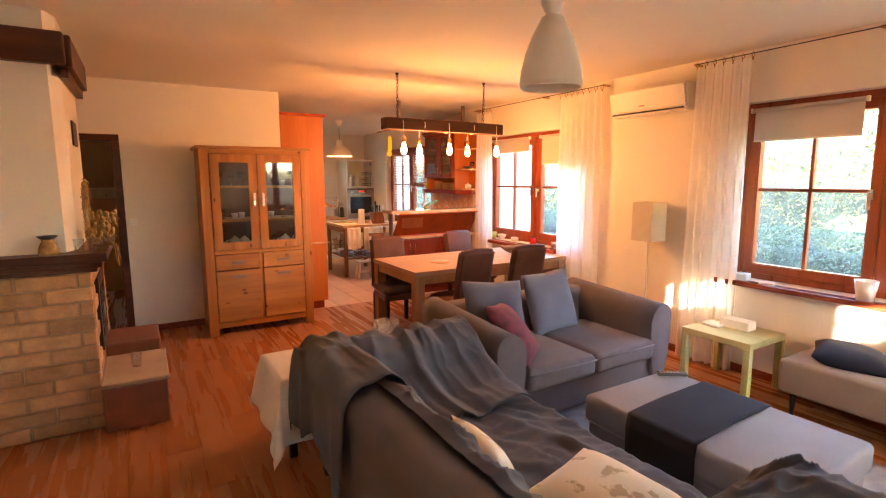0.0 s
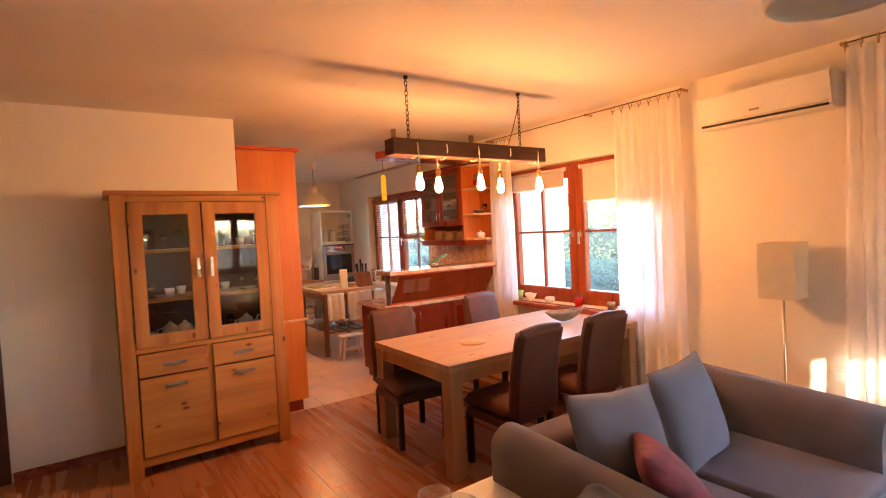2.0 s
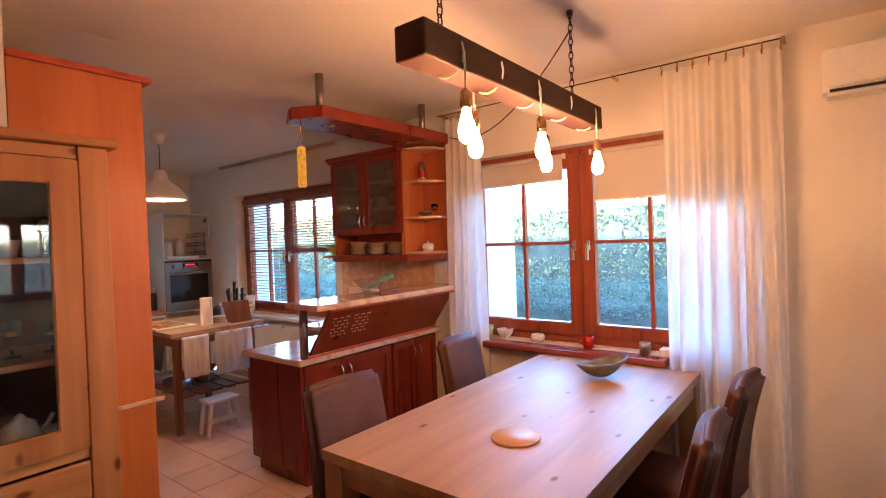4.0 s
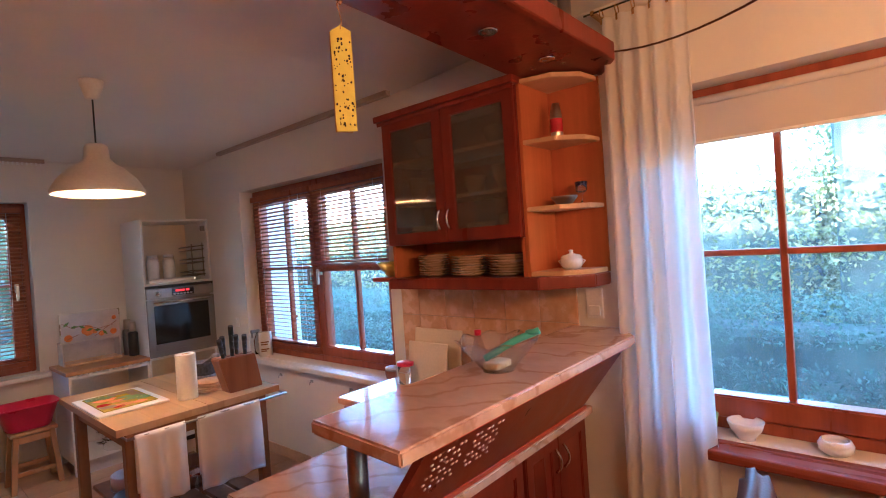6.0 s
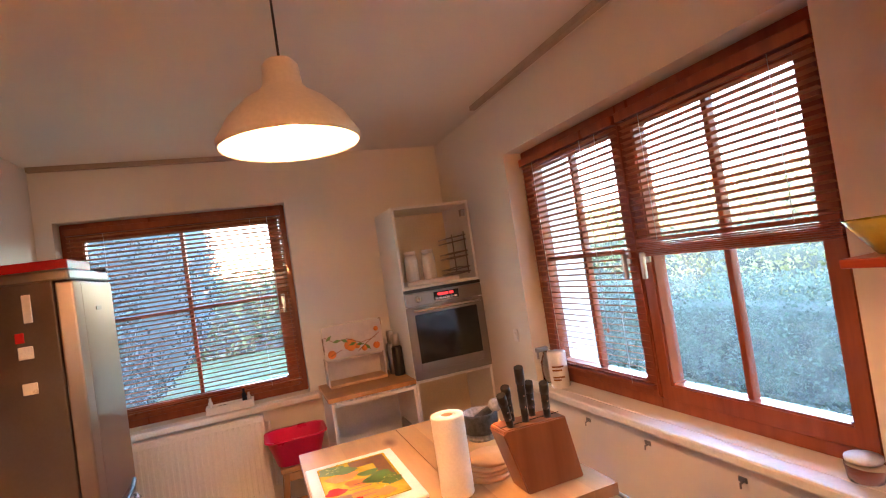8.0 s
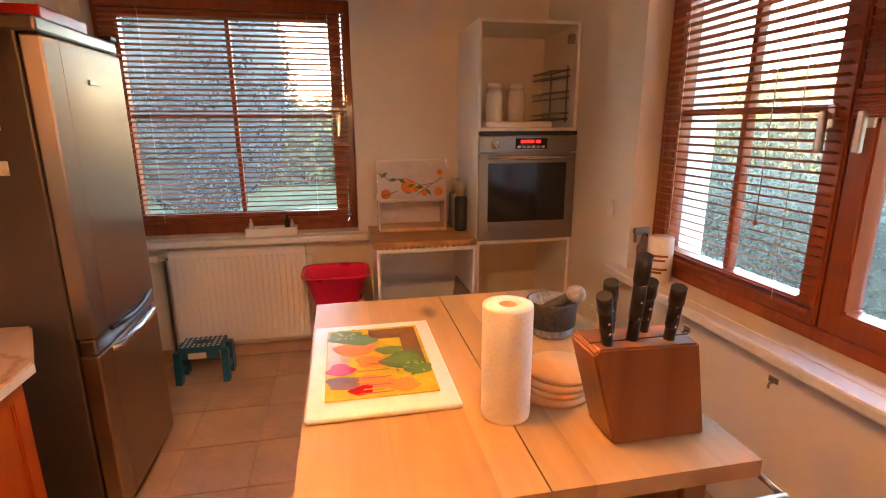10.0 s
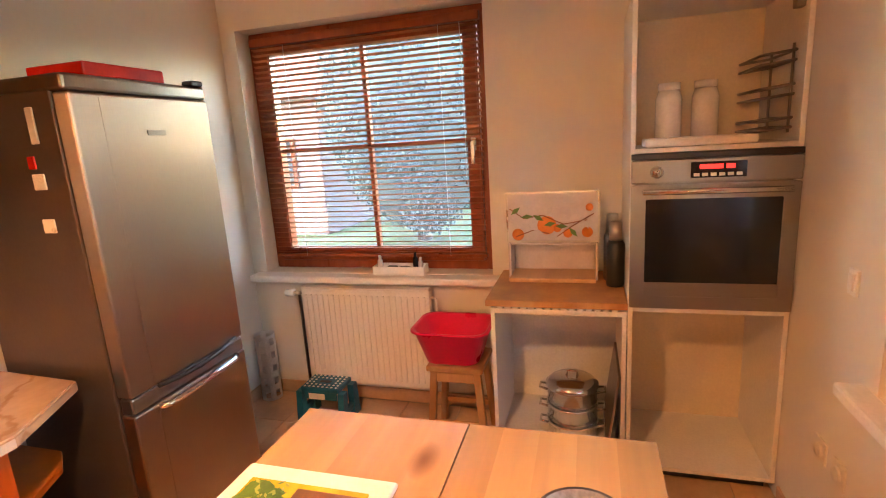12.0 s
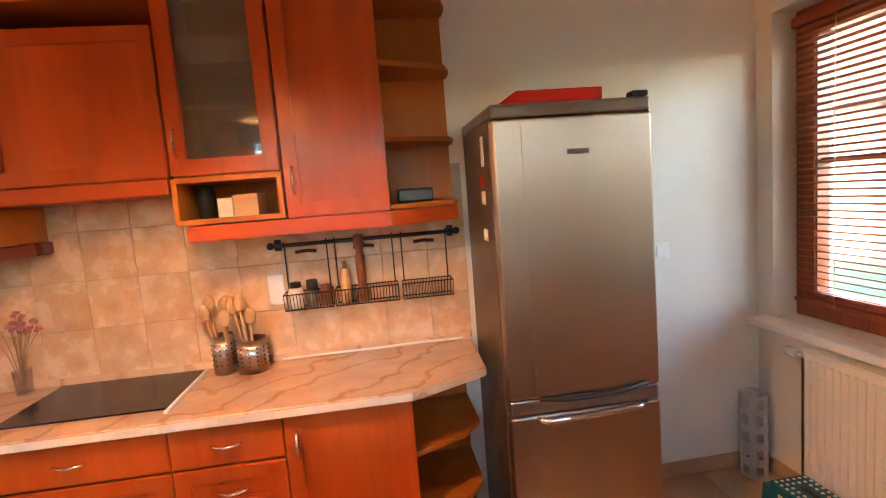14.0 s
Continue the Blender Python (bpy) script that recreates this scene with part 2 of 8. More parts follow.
pbr("runner_cloth", (0.011, 0.013, 0.026), 0.95, var=0.15, bump=0.5, bscale=420, fine=0.15)
pbr("tablecloth", (0.84, 0.82, 0.78), 0.9, var=0.03, bump=0.3, bscale=400)
pbr("chair_leather", (0.09, 0.031, 0.018), 0.6, var=0.15, scale=8, bump=0.3, bscale=140, coat=0.05)
pbr("chair_cloth", (0.105, 0.05, 0.037), 0.5, var=0.12, scale=8, bump=0.3, bscale=140)
pbr("chair_leg", (0.03, 0.016, 0.011), 0.45, var=0.15)
pbr("hot_pink", (0.75, 0.012, 0.075), 0.3, var=0.03, bump=0)
pbr("teal_plastic", (0.006, 0.13, 0.20), 0.4, var=0.06, bump=0.1)
pbr("red_lacquer", (0.62, 0.022, 0.012), 0.25, var=0.05, bump=0)
pbr("red_ceramic", (0.5, 0.012, 0.01), 0.2, var=0.05, bump=0)
pbr("granite", (0.055, 0.053, 0.055), 0.6, var=0.35, scale=60, bump=0.4, bscale=150)
pbr("granite_pale", (0.34, 0.33, 0.34), 0.7, var=0.25, scale=60, bump=0.4, bscale=150)
pbr("paper", (0.82, 0.80, 0.75), 0.95, var=0.02, bump=0.35, bscale=120)
pbr("yellow_card", (0.78, 0.68, 0.02), 0.5, var=0.03, bump=0)
pbr("fly_speck", (0.03, 0.02, 0.01), 0.7)
pbr("green_ceramic", (0.35, 0.42, 0.10), 0.3, var=0.06, bump=0)
pbr("mint_plastic", (0.10, 0.50, 0.38), 0.4, var=0.03, bump=0)
pbr("orange_fruit", (0.75, 0.22, 0.02), 0.5, var=0.1, bump=0.1)
pbr("leaf_print", (0.10, 0.22, 0.03), 0.4, var=0.2, scale=20, bump=0)
pbr("yellow_print", (0.66, 0.50, 0.05), 0.12, scale=22, bump=0, col2=(0.45, 0.36, 0.03))
pbr("grey_print", (0.62, 0.57, 0.56), 0.2, var=0.06, scale=12, bump=0)
pbr("dry_grass", (0.42, 0.27, 0.09), 0.8, var=0.25, scale=30)
pbr("radiator_paint", (0.78, 0.75, 0.68), 0.4, var=0.02, bump=0.02)
pbr("carpet_grey", (0.33, 0.32, 0.31), 1.0, var=0.12, scale=12, bump=0.8, bscale=250, fine=0.15)
pbr("bench_cloth", (0.30, 0.235, 0.17), 0.95, var=0.05, scale=6, bump=0.5, bscale=380, fine=0.08, sheen=0.2)
pbr("pine_door", (0.46, 0.17, 0.035), 0.45, var=0.12, scale=8, stretch=(1, 1, 0.08))
pbr("roller_cloth", (0.62, 0.56, 0.50), 0.9, var=0.02, bump=0.25, bscale=500)
pbr("ac_plastic", (0.78, 0.75, 0.68), 0.4, var=0.02, bump=0)
pbr("stone_bowl", (0.22, 0.19, 0.15), 0.5, var=0.25, scale=14, bump=0.4, bscale=60)
pbr("lawn", (0.10, 0.14, 0.04), 0.95, var=0.25, scale=2, bump=0.8, bscale=60)
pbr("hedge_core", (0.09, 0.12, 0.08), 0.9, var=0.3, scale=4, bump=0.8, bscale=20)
pbr("hedge_leaf", (0.12, 0.18, 0.115), 0.5, var=0.2, scale=3, bump=0, island=0.35)
pbr("conifer_leaf", (0.13, 0.18, 0.175), 0.7, var=0.12, scale=2, bump=0, island=0.12)
pbr("shrub_leaf", (0.29, 0.31, 0.12), 0.5, var=0.2, scale=2, bump=0, island=0.35)
for leafy in ("hedge_leaf", "conifer_leaf", "shrub_leaf"):
    # leaves let light through
    nt = MATS[leafy].node_tree
    pr = nt.nodes["Principled BSDF"]
    tr, mx = nt.nodes.new("ShaderNodeBsdfTranslucent"), nt.nodes.new("ShaderNodeMixShader")
    nt.links.new(pr.inputs["Base Color"].links[0].from_socket, tr.inputs[0])
    mx.inputs[0].default_value = 0.45
    nt.links.new(pr.outputs[0], mx.inputs[1])
    nt.links.new(tr.outputs[0], mx.inputs[2])
    nt.links.new(mx.outputs[0], nt.nodes["Material Output"].inputs["Surface"])
pbr("bark", (0.10, 0.07, 0.05), 0.9, var=0.2, bump=0.6)
pbr("outside_wall", (0.70, 0.66, 0.60), 0.9, var=0.05, bump=0.4)
pbr("rose_render", (0.22, 0.165, 0.155), 0.9, var=0.08, bump=0.4)
# pale rail plastic, darkened to stand for the shadow line under the ceiling
pbr("rail_plastic_shaded", (0.42, 0.33, 0.25), 0.5, var=0.06, bump=0)
# cream crockery with the niche's shadow darkened into its colour
pbr("plate_cream_shaded", (0.52, 0.36, 0.21), 0.25, var=0.05, bump=0)
pbr("lime_bowl", (0.55, 0.46, 0.03), 0.3, var=0.06, bump=0)
pbr("frame_print", (0.20, 0.085, 0.02), 0.35, var=0.2, scale=30, bump=0)
pbr("dusty_pink", (0.60, 0.22, 0.20), 0.9, var=0.2, scale=30, bump=0)
pbr("edge_strip", (0.72, 0.58, 0.45), 0.25, var=0.05, bump=0)
pbr("roof_tile", (0.22, 0.10, 0.07), 0.8, var=0.15)


def thin_pane(name, tint, haze=None, gloss=0.03, rough=0.0):
    """Thin clear sheet: light goes straight through, with a Fresnel gloss, and a share of haze (amount, colour, frontlit share)."""
    m, nt, p = nodes_of(name)
    N, L = nt.nodes, nt.links
    tr = N.new("ShaderNodeBsdfTransparent")
    tr.inputs[0].default_value = (*tint, 1)
    last = tr.outputs[0]
    if haze:
        amount, col, front = haze
        tl, df, m0, m1 = (N.new("ShaderNodeBsdfTranslucent"), N.new("ShaderNodeBsdfDiffuse"), N.new("ShaderNodeMixShader"), N.new("ShaderNodeMixShader"))
        tl.inputs[0].default_value = df.inputs[0].default_value = (*col, 1)
        m0.inputs[0].default_value, m1.inputs[0].default_value = front, amount
        L.new(tl.outputs[0], m0.inputs[1])
        L.new(df.outputs[0], m0.inputs[2])
        L.new(last, m1.inputs[1])
        L.new(m0.outputs[0], m1.inputs[2])
        last = m1.outputs[0]
    gl, lw, mx = N.new("ShaderNodeBsdfGlossy"), N.new("ShaderNodeLayerWeight"), N.new("ShaderNodeMixShader")
    gl.inputs["Roughness"].default_value = rough
    pw, ma = N.new("ShaderNodeMath"), N.new("ShaderNodeMath")
    lw.inputs["Blend"].default_value = 0.5
    pw.operation, ma.operation = "POWER", "MULTIPLY_ADD"
    pw.inputs[1].default_value, ma.inputs[1].default_value, ma.inputs[2].default_value = 5.0, 0.9, gloss
    L.new(lw.outputs["Facing"], pw.inputs[0])
    L.new(pw.outputs[0], ma.inputs[0])
    L.new(ma.outputs[0], mx.inputs[0])
    L.new(last, mx.inputs[1])
    L.new(gl.outputs[0], mx.inputs[2])
    L.new(mx.outputs[0], N["Material Output"].inputs["Surface"])
    MATS[name] = m
    return m


# window panes hold a slight haze that imitates the glare veiling the garden
thin_pane("pane_glass", (0.985, 0.995, 0.99), (0.028, (0.85, 0.87, 0.90), 0.0))
glass("clear_glass", (1, 1, 1))
thin_pane("frosted_glass", (0.80, 0.76, 0.72), (0.26, (0.42, 0.39, 0.36), 0.6), gloss=0.05)
thin_pane("thin_glass", (0.95, 0.96, 0.96), (0.03, (0.8, 0.8, 0.8), 0.5), gloss=0.08)
thin_pane("bottle_plastic", (0.88, 0.82, 0.80), (0.12, (0.75, 0.6, 0.55), 0.5), gloss=0.06, rough=0.05)
glass("hutch_glass", (0.95, 0.96, 0.95))
cloth_thin("curtain_cloth", (0.92, 0.90, 0.87), 0.6)
cloth_thin("shade_paper", (0.60, 0.53, 0.42), 0.3)
cloth_thin("pendant_white", (0.80, 0.77, 0.72), 0.12)
cloth_thin("slat_wood", (0.48, 0.17, 0.075), 0.2)
glow("bulb_warm", (1.0, 0.39, 0.095), BULB)
glow("bulb_kitchen", (1.0, 0.48, 0.17), KBULB)
glow("red_digits", (1.0, 0.03, 0.02), 0.05)

for low in ("chair_leather", "chair_cloth", "chair_leg"):
    MATS[low].node_tree.nodes["Principled BSDF"].inputs["Specular IOR Level"].default_value = 0.2
# brushed steel: the brushing spreads reflections up and down
st = MATS["steel"].node_tree
sp = st.nodes["Principled BSDF"]
tg = st.nodes.new("ShaderNodeTangent")
tg.direction_type, tg.axis = "RADIAL", "Z"
st.links.new(tg.outputs[0], sp.inputs["Tangent"])
sp.inputs["Anisotropic"].default_value, sp.inputs["Anisotropic Rotation"].default_value = 0.85, 0.0

# ---- mesh helpers ----


def box(bm, x0, y0, z0, x1, y1, z1, bevel=0.0, seg=2):
    """A box between two corners, its edges rounded by bevel."""
    m = Matrix.Translation(((x0 + x1) / 2, (y0 + y1) / 2, (z0 + z1) / 2)) @ Matrix.Diagonal((abs(x1 - x0), abs(y1 - y0), abs(z1 - z0), 1))
    vs = bmesh.ops.create_cube(bm, size=1, matrix=m)["verts"]
    if bevel:
        es = list({e for v in vs for e in v.link_edges})
        bmesh.ops.bevel(bm, geom=es, offset=min(bevel, abs(x1 - x0) * 0.45, abs(y1 - y0) * 0.45, abs(z1 - z0) * 0.45), segments=seg, affect="EDGES", profile=0.5)
    return bm


def ring(axis, a0, a1, z0, z1, width, d0, d1, bevel=0.004):
    """A rectangular frame in one piece, between depths d0 and d1. axis: the way it faces, x or y."""
    bm = bmesh.new()
    put = (lambda a, z, d: (d, a, z)) if axis == "x" else (lambda a, z, d: (a, d, z))
    outer = [(a0, z0), (a1, z0), (a1, z1), (a0, z1)]
    inner = [(a0 + width, z0 + width), (a1 - width, z0 + width), (a1 - width, z1 - width), (a0 + width, z1 - width)]
    vs = {(k, d): [bm.verts.new(put(a, z, dd)) for a, z in loop] for k, loop in ((0, outer), (1, inner)) for d, dd in ((0, d0), (1, d1))}
    for i in range(4):
        j = (i + 1) % 4
        for quad in ((vs[0, 0][i], vs[0, 0][j], vs[1, 0][j], vs[1, 0][i]), (vs[0, 1][i], vs[0, 1][j], vs[1, 1][j], vs[1, 1][i]),
                     (vs[0, 0][i], vs[0, 0][j], vs[0, 1][j], vs[0, 1][i]), (vs[1, 0][i], vs[1, 0][j], vs[1, 1][j], vs[1, 1][i])):
            bm.faces.new(quad)
    bmesh.ops.recalc_face_normals(bm, faces=bm.faces)
    if bevel:
        es = [e for e in bm.edges if e.calc_face_angle(0) > 0.5]
        bmesh.ops.bevel(bm, geom=es, offset=bevel, segments=2, affect="EDGES")
    return bm


def B(*boxes, bevel=0.004, seg=2):
    """A bmesh of boxes."""
    bm = bmesh.new()
    for b in boxes:
        box(bm, *b[:6], b[6] if len(b) > 6 else bevel, seg)
    return bm


def lathe(profile, at=(0, 0, 0), seg=28, bm=None):
    """A turned body: (radius, height) pairs from bottom to top round a vertical axis."""
    bm = bm or bmesh.new()
    rings = []
    for r, z in profile:
        if r < 1e-5:
            rings.append([bm.verts.new((at[0], at[1], at[2] + z))])
        else:
            rings.append([bm.verts.new((at[0] + r * math.cos(2 * math.pi * i / seg), at[1] + r * math.sin(2 * math.pi * i / seg), at[2] + z)) for i in range(seg)])
    for a, b in zip(rings, rings[1:]):
        if len(a) == 1 and len(b) == 1:
            continue
        for i in range(seg):
            j = (i + 1) % seg
            if len(a) == 1:
                f = (a[0], b[j], b[i])
            elif len(b) == 1:
                f = (a[i], a[j], b[0])
            else:
                f = (a[i], a[j], b[j], b[i])
            bm.faces.new(f)
    for f in bm.faces:
        f.smooth = True
    return bm


def tube(points, r, seg=8, bm=None, closed=False):
    """A round rod along points."""
    bm = bm or bmesh.new()
    pts = [Vector(p) for p in points]
    rings, side = [], None
    n = len(pts)
    for i, p in enumerate(pts):
        a, b = (pts[i - 1] if i or closed else p), (pts[(i + 1) % n] if i < n - 1 or closed else p)
        d = (b - a).normalized()
        if side is None:
            side = d.orthogonal().normalized()
        side = (side - d * side.dot(d)).normalized()
        up = d.cross(side)
        rings.append([bm.verts.new(p + (side * math.cos(2 * math.pi * k / seg) + up * math.sin(2 * math.pi * k / seg)) * r) for k in range(seg)])
    pairs = list(zip(rings, rings[1:])) + ([(rings[-1], rings[0])] if closed else [])
    for a, b in pairs:
        for k in range(seg):
            f = bm.faces.new((a[k], a[(k + 1) % seg], b[(k + 1) % seg], b[k]))
            f.smooth = True
    if not closed:
        bm.faces.new(rings[0][::-1])
        bm.faces.new(rings[-1])
    return bm


def prism(poly, z0, z1, axis="Z", bevel=0.0, bm=None):
    """A slab with an outline: axis Z takes (x, y), X takes (y, z), Y takes (x, z)."""
    bm = bm or bmesh.new()
    put = {"Z": lambda a, b, c: (a, b, c), "X": lambda a, b, c: (c, a, b), "Y": lambda a, b, c: (a, c, b)}[axis]
    lo = [bm.verts.new(put(a, b, z0)) for a, b in poly]
    hi = [bm.verts.new(put(a, b, z1)) for a, b in poly]
    made = [bm.faces.new(lo[::-1]), bm.faces.new(hi)]
    for i in range(len(poly)):
        j = (i + 1) % len(poly)
        made.append(bm.faces.new((lo[i], lo[j], hi[j], hi[i])))
    bmesh.ops.recalc_face_normals(bm, faces=made)
    if bevel:
        bmesh.ops.bevel(bm, geom=list({e for f in made for e in f.edges}), offset=bevel, segments=2, affect="EDGES")
    return bm


def grid(fn, nu, nv, thick=0.0):
    """A sheet: fn(u, v) gives the place for u and v in 0..1; thick gives it a second side."""
    bm = bmesh.new()
    vs = [[bm.verts.new(fn(i / nu, j / nv)) for j in range(nv + 1)] for i in range(nu + 1)]
    for i in range(nu):
        for j in range(nv):
            bm.faces.new((vs[i][j], vs[i + 1][j], vs[i + 1][j + 1], vs[i][j + 1])).smooth = True
    if thick:
        bmesh.ops.recalc_face_normals(bm, faces=bm.faces)
        bmesh.ops.solidify(bm, geom=list(bm.faces), thickness=thick)
        for f in bm.faces:
            f.smooth = True
    return bm


def cushion(cx, cy, cz, sx, sy, sz, n=14, puff=0.55, bm=None, sag=0.0, seed=0.0):
    """A soft cushion: a filled slab, thick in the middle and thin at its seam, with slight dents."""
    bm = bm or bmesh.new()
    top = {}
    for s in (1, -1):
        for i in range(n + 1):
            for j in range(n + 1):
                u, v = 2 * i / n - 1, 2 * j / n - 1
                edge = max(0.0, (1 - abs(u) ** 3.0)) ** puff * max(0.0, (1 - abs(v) ** 3.0)) ** puff
                if s < 0 and (i in (0, n) or j in (0, n)):
                    top[s, i, j] = top[1, i, j]
                    continue
                pinch = 1 - 0.06 * (1 - abs(u)) * abs(v) - 0.06 * (1 - abs(v)) * abs(u)
                d = noise.noise(Vector((u * 1.6 + seed, v * 1.6, s + seed))) * 0.10
                top[s, i, j] = bm.verts.new((cx + u * sx / 2 * pinch, cy + v * sy / 2 * pinch, cz + s * sz / 2 * edge * (1 + d) - sag * (1 - u * u) * (1 - v * v) * (s > 0)))
        for i in range(n):
            for j in range(n):
                q = [top[s, i, j], top[s, i + 1, j], top[s, i + 1, j + 1], top[s, i, j + 1]]
                bm.faces.new(q if s > 0 else q[::-1]).smooth = True
    return bm


def ball(at, r, scale=(1, 1, 1), u=14, v=10, bm=None):
    bm = bm or bmesh.new()
    vs = bmesh.ops.create_uvsphere(bm, u_segments=u, v_segments=v, radius=r, matrix=Matrix.Translation(at) @ Matrix.Diagonal((*scale, 1)))["verts"]
    for vtx in vs:
        for f in vtx.link_faces:
            f.smooth = True
    return bm


def turned(bm, m):
    """Moves all of a bmesh by a matrix."""
    bmesh.ops.transform(bm, matrix=m, verts=bm.verts)
    return bm


def joined(*bms):
    """Several bmeshes as one."""
    out = bmesh.new()
    for b in bms:
        me = bpy.data.meshes.new("x")
        b.to_mesh(me)
        b.free()
        out.from_mesh(me)
        bpy.data.meshes.remove(me)
    return out


def place_of(ob):
    m = Matrix()
    while ob:
        m = ob.matrix_basis @ m
        ob = ob.parent
    return m


def mesh_of(name, bm, material):
    me = bpy.data.meshes.new(name)
    bm.to_mesh(me)
    bm.free()
    me.materials.append(MATS[material])
    return me


def part(name, bm, material, parent, label="", local=False):
    """One mesh object under a thing or a part. The bmesh is in the place's metres, or in the thing's own if local."""
    if not local:
        turned(bm, place_of(parent).inverted())
    ob = new(name, mesh_of(name, bm, material))
    ob.parent = parent
    if label:
        ob["label"] = label
    return ob


def thing(name, at, label, category, group="", turn=0.0):
    ob = new(name)
    ob.empty_display_size = 0.1
    ob.matrix_basis = pose(*at, 0, 0, turn)
    return tagged(ob, label, category, group)


def solo(name, bm, material, label, category, group="", at=None):
    """A thing that is one mesh."""
    at = at or (0, 0, 0)
    turned(bm, Matrix.Translation(at).inverted())
    ob = new(name, mesh_of(name, bm, material))
    ob.location = at
    return tagged(ob, label, category, group)


def setting(name, bm, material, label, category):
    ob = new(name, mesh_of(name, bm, material))
    return tagged(ob, label, category, kind="structure")


def wall_with(axis, a0, a1, b0, b1, z0, z1, holes):
    """Boxes of a wall along an axis, from a0 to a1 and b0 to b1 thick, with holes (from, to, bottom, top)."""
    bm = bmesh.new()

    def add(p, q, lo, hi):
        if q - p > 1e-4 and hi - lo > 1e-4:
            box(bm, *((p, b0, lo, q, b1, hi) if axis == "X" else (b0, p, lo, b1, q, hi)))
    at = a0
    for p, q, lo, hi in sorted(holes):
        add(at, p, z0, z1)
        add(p, q, z0, lo)
        add(p, q, hi, z1)
        at = q
    add(at, a1, z0, z1)
    return bm

# ---- the large structure ----
CEIL, CEIL_K = 2.65, 2.595   # the kitchen ceiling hangs a little lower
WX, FX = 4.80, 4.92      # inner face of the window wall, face of its window frames
NY, FN = 10.76, 10.88    # inner face of the kitchen's far wall, and its window frame
HY = 6.45                # the wall behind the glass cabinet
KX = 2.00                # the kitchen's cabinet wall
LX, SY = -0.80, -2.20    # the living room's other walls

setting("wall_east", wall_with("Y", SY - 0.3, NY + 0.3, WX, WX + 0.32, 0, CEIL, [(0.70, 2.63, 0.80, 2.24), (4.23, 6.22, 0.80, 2.22), (7.78, 9.63, 0.80, 2.22)]),
        "plaster", "white plastered wall with three windows", "wall")
setting("wall_north", wall_with("X", KX - 0.3, WX, NY, NY + 0.32, 0, CEIL, [(2.10, 3.54, 0.81, 2.23)]), "plaster", "white plastered kitchen wall with one window", "wall")
setting("wall_kitchen", B((KX - 0.3, HY, 0, KX, NY, CEIL), bevel=0), "plaster", "white plastered wall behind the kitchen cabinets", "wall")
setting("wall_hall", wall_with("X", LX - 0.3, KX - 0.3, HY, HY + 0.14, 0, CEIL, [(-0.50, 0.31, 0, 2.03)]), "plaster", "white plastered wall with a doorway", "wall")
setting("wall_west", B((LX - 0.3, SY - 0.3, 0, LX, HY, CEIL), bevel=0), "plaster", "white plastered living room wall", "wall")
setting("wall_south", wall_with("X", LX, WX, SY - 0.3, SY, 0, CEIL, [(0.15, 0.83, 1.74, 2.20), (1.27, 2.0, 1.42, 1.94), (2.9, 4.3, 0.85, 2.2)]), "plaster", "white plastered wall with three windows", "wall")
setting("ceiling", B((LX - 0.3, SY - 0.3, CEIL, WX + 0.32, NY + 0.32, CEIL + 0.2), (LX - 0.3, HY + 0.14, CEIL - 0.002, KX - 0.3, 9.2, CEIL), bevel=0), "ceiling_paint", "white painted plaster ceiling", "ceiling")
setting("ceiling_kitchen", prism([(6.65, CEIL - 0.001), (7.5, CEIL_K), (NY, CEIL_K - 0.012), (NY, CEIL - 0.001)], KX, WX, "X"), "ceiling_paint", "white painted kitchen ceiling", "ceiling")
setting("roof", prism([(LX - 1.0, 2.86), (WX + 0.9, 2.86), (WX + 0.9, 2.95), (2.0, 4.4), (LX - 1.0, 3.1)], SY - 1.0, NY + 1.0, "Y"), "roof_tile", "dark red tiled house roof", "roof")
# unseen two-storey block, added west of the rooms to shade the north garden
shade_wing = tagged(new("wall_wing"), "pale unseen two-storey block added to shade the garden", "wall", kind="structure")
part("wall", B((-10.0, 3.2, -0.35, LX - 1.05, 10.6, 5.6), bevel=0.02), "outside_wall", shade_wing)
part("roof", prism([(2.8, 5.6), (11.0, 5.6), (6.9, 7.4)], -10.4, LX - 1.02, "X"), "roof_tile", shade_wing)
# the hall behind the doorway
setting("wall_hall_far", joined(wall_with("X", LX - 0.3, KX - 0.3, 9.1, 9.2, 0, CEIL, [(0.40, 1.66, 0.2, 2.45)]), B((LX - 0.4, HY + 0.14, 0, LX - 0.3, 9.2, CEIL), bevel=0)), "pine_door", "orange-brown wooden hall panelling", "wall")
floor = setting("floor", B((LX - 0.3, SY - 0.3, -0.12, WX + 0.32, HY, -0.008), (LX - 0.4, HY, -0.12, KX - 0.3, 9.2, -0.008), bevel=0), "floor_gap", "warm brown laminate plank floor", "floor")
kfloor = setting("floor_kitchen", B((KX - 0.3, HY, -0.12, WX + 0.32, NY + 0.32, -0.006), bevel=0), "grout", "beige ceramic tiled kitchen floor", "floor")
setting("baseboard", joined(B((LX, HY - 0.015, 0, -0.58, HY, 0.07), (0.39, HY - 0.015, 0, KX - 0.02, HY, 0.07), (WX - 0.015, SY, 0, WX, 6.45, 0.07), bevel=0.003),
                            B((LX, SY, 0, LX + 0.015, HY - 0.02, 0.07), bevel=0.003)), "sill_wood", "brown wooden baseboard of the living room", "baseboard")
setting("baseboard_kitchen", joined(B((KX, 9.9, 0, KX + 0.012, NY, 0.08), (KX + 0.012, NY - 0.012, 0, 3.6, NY, 0.08), (WX - 0.012, 7.72, 0, WX, 10.22, 0.08), bevel=0.003)), "floor_tile", "beige tile skirting of the kitchen", "baseboard")


